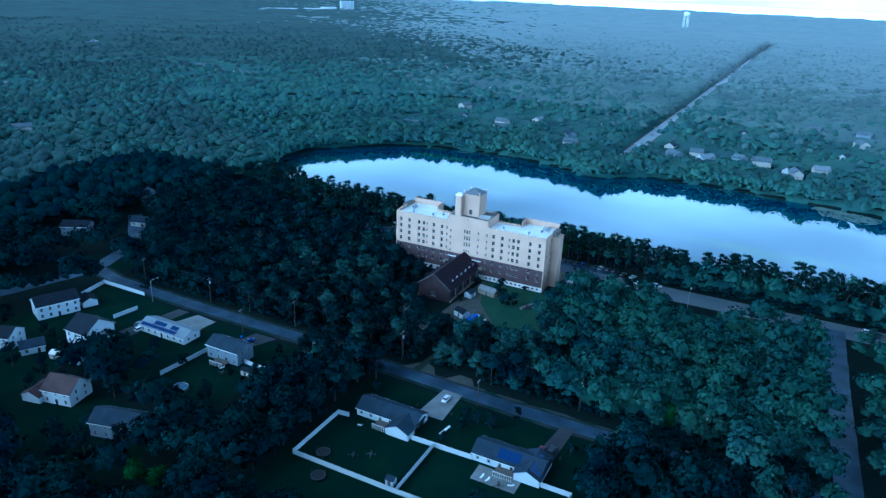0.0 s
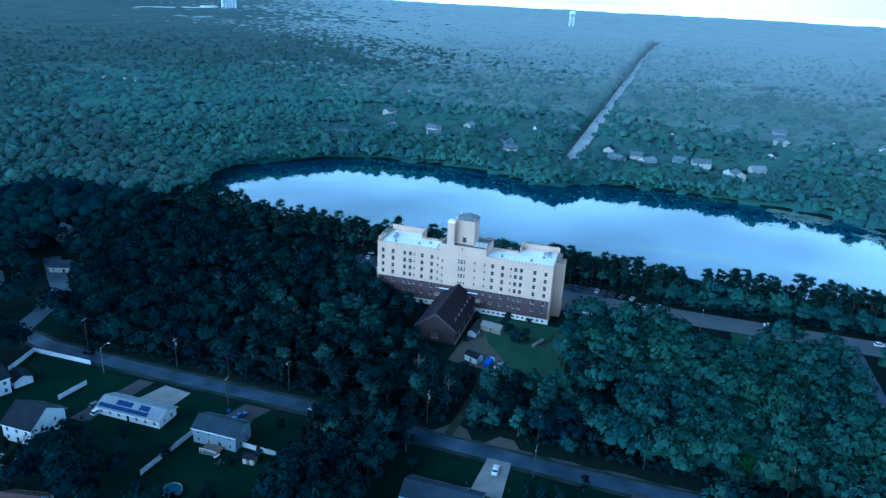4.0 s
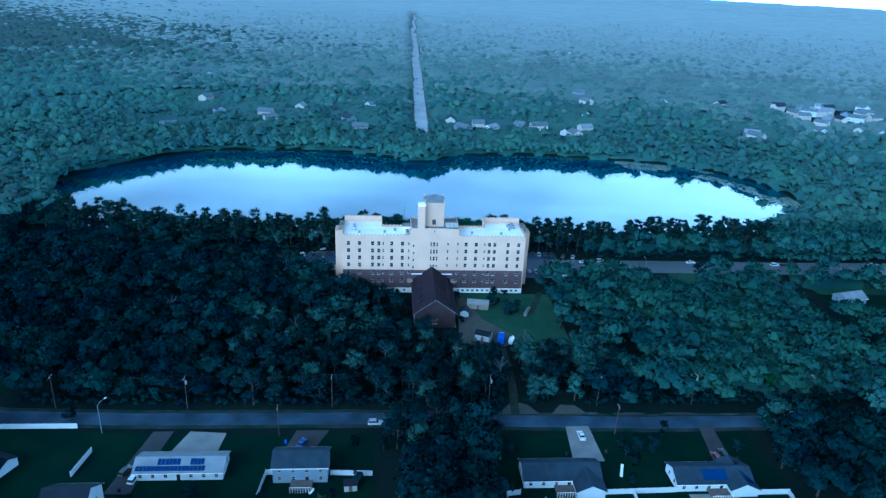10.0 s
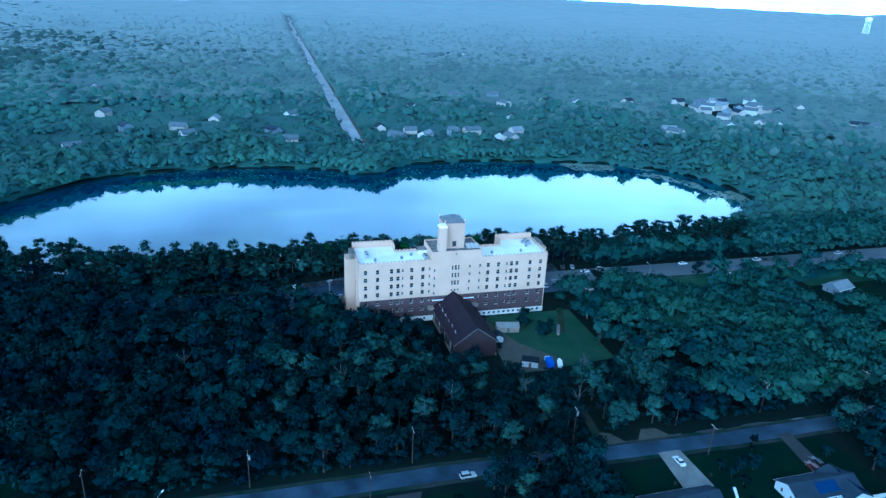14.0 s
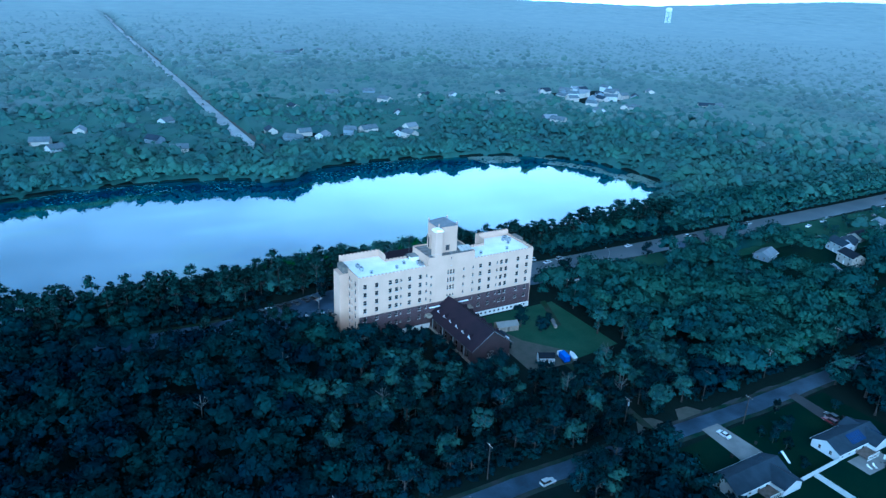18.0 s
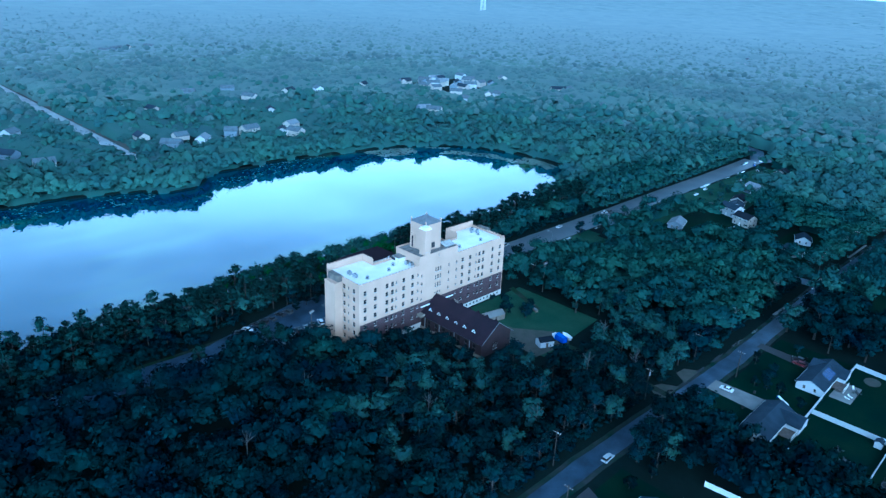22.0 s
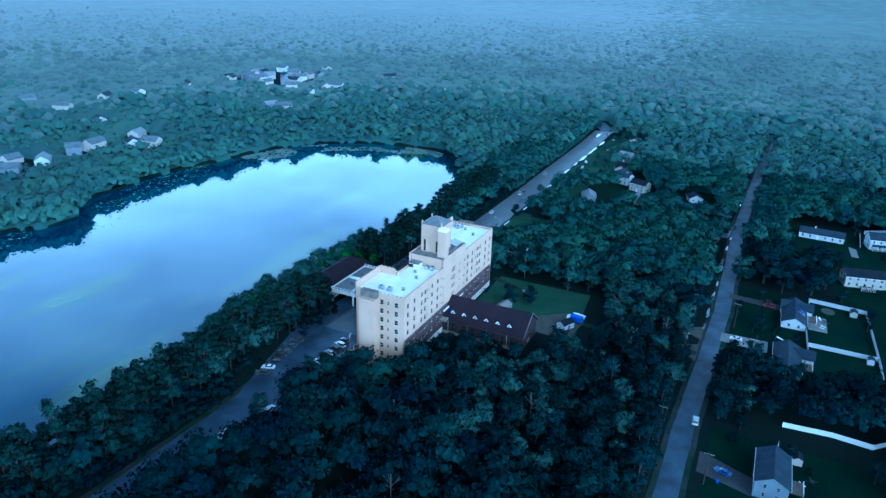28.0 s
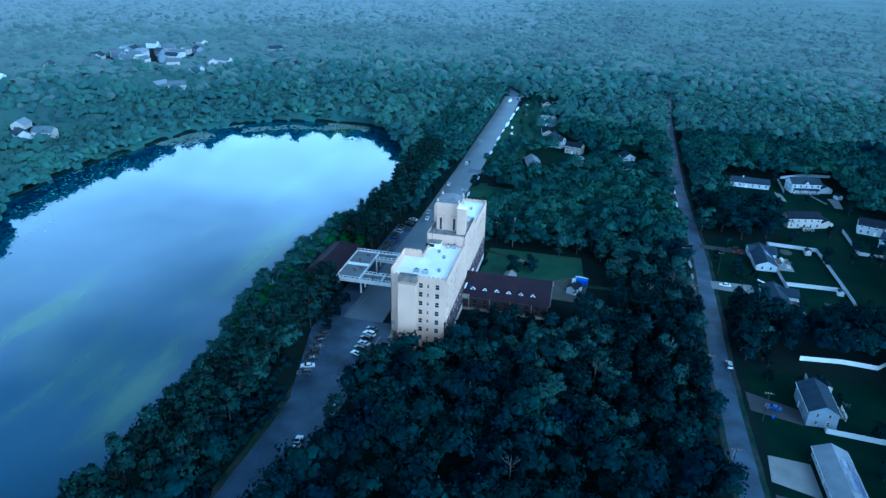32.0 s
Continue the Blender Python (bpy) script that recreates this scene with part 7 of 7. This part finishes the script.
YARD_EAST = [(-46, 92, 0.8), (-40, 118, 0.8), (-48, 132, 0.7), (20, 140, 0.8), (-22, 140, 0.7), (-10, 120, 0.6), (30, 100, 0.7), (31, 144, 0.75), (26, 147, 0.8), (9, 148, 0.85), (15, 150, 0.8), (-7, 152, 0.8), (-9, 146, 0.8), (50, 161, 0.6), (82, 128, 0.7), (44, 118, 0.4), (-34, 108, 0.6), (-61, 172, 0.55), (-60, 106, 0.8), (-40, 106, 0.9), (-16, 172, 1.35), (-6, 178, 1.2), (2, 170, 1.1), (28, 177, 1.2), (-24, 164, 1.1), (-20, 152, 1.1), (-12, 160, 1.2)]
for x, y, s in YARD_WEST + YARD_MIDDLE + YARD_EAST:
    plant(BROAD[rt.integers(6)], x, y, s, "rounded green garden tree on a lawn", "tree", "garden trees")
for x, y, s in ((100, 282, 0.6), (112, 272, 0.7), (138, 282, 0.7), (146, 292, 0.5), (164, 288, 0.7), (172, 296, 0.6), (196, 290, 0.75), (206, 298, 0.6), (232, 292, 0.7), (240, 298, 0.5), (92, 292, 0.6), (118, 298, 0.5), (70, 300, 0.8), (56, 304, 0.7), (104, 292, 0.7)):
    plant(MIDGREEN[rt.integers(3)], x, y, s, "round green tree among the lakeside houses", "tree", "trees by the lakeside houses")
for i in range(9):
    plant(BROAD[rt.integers(6)], -114.5 - (i % 2) * 3.0, 118 + i * 7.0, rt.uniform(1.05, 1.2), "tall leafy tree at the edge of the yard", "tree", "trees at the yard edge")
for x, y, s in ((-133, 179, 1.15), (-127, 181, 1.2), (-121, 180, 1.15), (-115, 181, 1.25), (-110, 179.5, 1.1), (-118, 175, 1.2), (-126, 174, 1.15)):
    plant(BROAD[rt.integers(6)], x, y, s, "tall leafy tree overhanging the street", "tree", "trees at the yard edge")
for x, y, s in ((15, 180, 1.75), (-18, 182, 1.3)):
    plant(MIDGREEN[rt.integers(3)], x, y, s, "large round broadleaf tree beside the street", "tree", "large street trees")
for x, y, s in ((-138, 97, 1.0), (-133, 100, 0.8), (-10, 203, 1.0)):
    plant(BRIGHT[rt.integers(2)], x, y, s, "bright green broadleaf tree with dense round crown", "tree", "bright trees")
for x, y, s in ((-118, 513, 1.0), (-111, 518, 0.9), (-127, 518, 0.95), (-104, 521, 0.8)):
    plant(BRIGHT[rt.integers(2)], x, y, s, "bright green willow at the far lake shore", "tree", "far shore willows")
# bare dead trees standing among the woods
SNAGS = []
for i in range(3):
    me = limb_mesh("trunk", np.random.default_rng(400 + i), 14.0 + i, 0.2, 2.4, 9, 0.55)
    me.materials[0] = M["dead_wood"]
    SNAGS.append(me)
for k, (x, y) in enumerate(((-196, 268), (-143, 215), (-118, 214), (-154, 208), (-92, 224), (-176, 232), (-60, 236), (-226, 252), (-104, 204), (-30, 232))):
    t = thing("dead_tree", x, y, -0.05, "bare grey dead tree standing in the woods", "dead tree", "dead trees in the woods", k * 67)
    shared("trunk", SNAGS[k % 3], t, Matrix())
for x, y, s in ((-189, 303.5, 0.95), (-184, 301, 0.8), (-214, 303, 0.85)):
    plant(PINES[rt.integers(4)], x, y, s, "dark narrow conifer beside the parking lot", "conifer", "conifers by the parking lot")

# trees right at the water's edge
ex, ey = [], []
for (x0, y0), (x1, y1) in zip(LAKE, LAKE[1:] + LAKE[:1]):
    L = math.hypot(x1 - x0, y1 - y0)
    for i in range(int(L / 1.6) + 1):
        u = i / (L / 1.6 + 1)
        o = rt.uniform(-1.8, 7.0)
        ex.append(x0 + (x1 - x0) * u - (y0 - y1) / L * -o)
        ey.append(y0 + (y1 - y0) * u - (x1 - x0) / L * -o)
ex, ey = np.array(ex), np.array(ey)
ok = ((ey > 372) | (ex > 110)) & ~((ey < 385) & (ex < 70) & (ex > -335))
ok &= ~((ex > 40) & (ey > 395))
gather("shore_trees", LOW, ex[ok], ey[ok], 0.55, 1.05, M["leaf_outer_haze"], "dark trees crowding the water's edge")
sx, sy = thin(rt.uniform(-370, 160, 9000), rt.uniform(372, 550, 9000), 5.6)
ring = smooth_ring([(cx + (cx + 110) * 0.035, cy + (cy - 440) * 0.1) for cx, cy in LAKE], 1)
ok = inside(sx, sy, ring) & ~inside(sx, sy, LAKE) & ~blocked(sx, sy)
gather("shore_trees", LOW, sx[ok], sy[ok], 0.45, 0.95, M["leaf_outer_haze"], "trees behind the far lake shore", None, None, 0.4)

SHORE = smooth_ring([(cx + (cx + 110) * 0.02, cy + (cy - 440) * 0.045) for cx, cy in LAKE], 1)
WIDE = smooth_ring([(cx + (cx + 110) * 0.05, cy + (cy - 440) * 0.12) for cx, cy in LAKE], 1)


# forest round the lake and beyond: trees stay low in the gardens of the distant houses
def young(x, y):
    s = np.ones(len(x))
    for hx, hy, _, _ in FAR:
        d = np.hypot(x - hx, y - hy)
        s = np.minimum(s, np.clip(0.32 + (d - 15) / 40, 0.32, 1))
    d = np.abs(x - np.interp(y, [p[1] for p in NORTH], [p[0] for p in NORTH])) + np.clip(560 - y, 0, None)
    return np.minimum(s, np.clip(0.7 + (d - 8) / 60, 0.7, 1))


def haze_zone(x, y):
    """How much haze the leaf colour carries there: 0 most, 1 least in the far west, 2 less in the south-east; the
    borders are ragged.
    """
    far_d = np.hypot(x + 130, y - 260)
    stray = rt.normal(0, 1, len(x)) * far_d
    west = x + 130 < -0.62 * (y - 260) + 120 * np.sin(y * 0.006) + 60 * np.sin(y * 0.019 + x * 0.013) + 170 + 0.11 * stray
    south_east = (y - 260 < 0.1 * (x + 130) + 0.06 * stray) & (x > 300)
    return np.where(west, 1, np.where(south_east, 2, 0))


HAZE_TONES = ("leaf_distant_haze", "leaf_west", "leaf_far_haze")


def fan(n, r0, r1, a0=-78, a1=190):
    r = np.sqrt(rt.uniform(r0 * r0, r1 * r1, n))
    a = np.radians(rt.uniform(a0, a1, n))
    return -130 + r * np.cos(a), 260 + r * np.sin(a)


x, y = thin(*fan(100000, 60, 880, -46, 172), 8.8)
keep = rt.uniform(580, 880, len(x)) > np.hypot(x + 130, y - 260)
x, y = x[keep], y[keep]
ok = ~blocked(x, y) & ~inside(x, y, smooth_ring([(cx + (cx + 110) * 0.02, cy + (cy - 440) * 0.045) for cx, cy in LAKE], 1)) & ~((x > -420) & (x < 300) & (y < 352) & (y > -132)) & ~((y < 372) & (x > -335) & (x < 40))
x, y = x[ok], y[ok]
near = np.hypot(x + 130, y - 260) < rt.uniform(400, 700, len(x)) + np.clip(-x - 200, 0, 300)
close = near & (np.hypot(x + 130, y - 260) < 430)
gather("woods", LOW, x[close], y[close], 0.7, 1.25, M["leaf_outer_haze"], "dark forest round the lake", None, young(x[close], y[close]), 0.4)
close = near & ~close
gather("woods", LOWFAR, x[close], y[close], 0.7, 1.25, M["leaf_outer_haze"], "dark forest round the lake", None, young(x[close], y[close]), 0.5)
west = ~near & (haze_zone(x, y) == 1)
gather("woods", LOWFAR, x[west], y[west], 0.8, 1.18, M["leaf_outer_haze"], "broad forest west of the lake", None, young(x[west], y[west]), 0.65)
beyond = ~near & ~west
gather("woods", LOWFAR, x[beyond], y[beyond], 0.8, 1.18, M["leaf_far_haze"], "broad forest beyond the lake", None, young(x[beyond], y[beyond]), 0.65)
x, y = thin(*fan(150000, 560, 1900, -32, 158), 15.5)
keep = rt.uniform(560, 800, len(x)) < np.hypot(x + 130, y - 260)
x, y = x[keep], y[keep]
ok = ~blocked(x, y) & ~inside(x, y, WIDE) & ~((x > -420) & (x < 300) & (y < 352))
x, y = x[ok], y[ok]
tone = haze_zone(x, y)
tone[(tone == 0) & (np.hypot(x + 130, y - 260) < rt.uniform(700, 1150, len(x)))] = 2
for k, label in enumerate(("far forest canopy", "distant forest canopy with least haze in its colour", "far forest canopy with less haze in its colour")):
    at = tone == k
    gather("woods", FARK, x[at], y[at], 0.8, 1.18, M[HAZE_TONES[k]], label, None, young(x[at], y[at]), 0.72)

# added leaf sheet, humped crown by crown, lifting dark gaps as haze would
def understorey(x0, x1, y0, y1, step, r0, r1, base, rough_z, leaf="leaf_under_haze", split=False, inner=False, tones=HAZE_TONES):
    ux, uy = np.meshgrid(np.arange(x0, x1, step), np.arange(y0, y1, step))
    shp = ux.shape
    ux, uy = ux.ravel() + rt.uniform(-0.3, 0.3, ux.size) * step, uy.ravel() + rt.uniform(-0.3, 0.3, ux.size) * step
    far_d = np.hypot(ux + 130, uy - 260)
    ramp = 1.0 if r0 < 700 else np.clip(0.78 + (far_d - r0) / 2200, 0.78, 1.25)
    uz = base * ramp * young(ux, uy) + rt.uniform(-rough_z, rough_z, ux.size)
    if inner:
        bare = blocked(ux, uy, 6.0) | inside(ux, uy, SHORE) | ((uy < 200) & (ux < 112)) | rects(ux, uy, [(p[0][0] - 6, p[2][0] + 6, p[0][1] - 6, p[2][1] + 6) for p in LAWNS])
    else:
        bare = blocked(ux, uy, 2.0) | inside(ux, uy, SHORE) | ((ux > -420) & (ux < 300) & (uy < 366))
    uz = np.where(bare, -6.0, uz)
    keep = ~bare & (far_d < r1) & (far_d > r0)
    uidx = np.arange(ux.size).reshape(shp)
    q4 = np.stack([uidx[:-1, :-1], uidx[:-1, 1:], uidx[1:, 1:], uidx[1:, :-1]], -1).reshape(-1, 4)
    q4 = q4[keep[q4].any(1)]
    tone = haze_zone(ux[q4[:, 0]], uy[q4[:, 0]]) if split else np.zeros(len(q4), int)
    for k in range(3):
        quads = q4[tone == k]
        if len(quads):
            used, inv = np.unique(quads, return_inverse=True)
            quads = inv.reshape(-1, 4)
            tri = np.concatenate([quads[:, [0, 1, 2]], quads[:, [0, 2, 3]]])
            P = np.stack([ux, uy, uz], -1)[used]
            tagged(new("understorey", as_mesh("understorey", P, tri, M[tones[k] if split else leaf], True, 0.5)), "added leaf sheet filling gaps between forest crowns", "woods", kind="stuff")


understorey(-40, 300, -40, 366, 4.5, 0, 900, 5.4, 1.8, "leaf_east_haze", inner=True)
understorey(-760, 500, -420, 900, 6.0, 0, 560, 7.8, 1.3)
understorey(-1060, 800, -420, 1190, 7.0, 545, 930, 9.8, 1.3, "leaf_far_haze", True, tones=("leaf_far_haze", "leaf_outer_haze", "leaf_far_haze"))
understorey(-1700, 1900, -700, 2260, 11.0, 850, 2050, 11.6, 1.6, "leaf_distant_haze", True)
understorey(-3000, 3100, -1200, 3400, 24.0, 1900, 3050, 11.0, 3.4, "leaf_distant_haze", True)

# canopy out to the horizon
ar = np.radians(np.linspace(-34, 160, 460))
rr = 2900 * (4650 / 2900) ** np.linspace(0, 1, 130)
AA, RR = np.meshgrid(ar, rr)
X, Y = -130 + RR * np.cos(AA), 260 + RR * np.sin(AA)
# the land climbs a little towards the north shore and more towards the east
climb = 20 + 80 * np.clip((np.radians(44) - AA) / np.radians(14), 0, 1)
Z = np.array([9 + 4.5 * noise.noise((a * 0.03, b * 0.03, 0.5)) + 4 * noise.noise((a * 0.009, b * 0.009, 4.5)) for a, b in zip(X.ravel(), Y.ravel())]) + rt.uniform(-2.5, 2.5, X.size) + (climb * ((RR - 2900) / 1750) ** 2).ravel()
na, nr = len(ar), len(rr)
idx = np.arange(na * nr).reshape(nr, na)
a_, b_, c2, d_ = idx[:-1, :-1].ravel(), idx[:-1, 1:].ravel(), idx[1:, 1:].ravel(), idx[1:, :-1].ravel()
tri = np.concatenate([np.stack([a_, b_, c2], -1), np.stack([a_, c2, d_], -1)])
P = np.stack([X.ravel(), Y.ravel(), Z], -1)
tone = haze_zone(P[tri[:, 0], 0], P[tri[:, 0], 1])
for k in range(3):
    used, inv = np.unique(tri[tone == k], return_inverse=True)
    tagged(new("woods", as_mesh("woods", P[used], inv.reshape(-1, 3), M[HAZE_TONES[k]], True, 0.8)), "forest canopy reaching the horizon", "woods", kind="stuff")

# forest on the west side, closing over the lower growth
x, y = thin(*fan(60000, 240, 860, 148, 187), 10.5)
ok = ~blocked(x, y) & ~inside(x, y, WIDE) & ~((x > -420) & (x < 300) & (y < 352) & (y > -132))
x, y = x[ok], y[ok]
gather("woods", LOWFAR, x, y, 0.95, 1.3, M["leaf_west"], "dark forest west of the lake", None, young(x, y), 0.5)
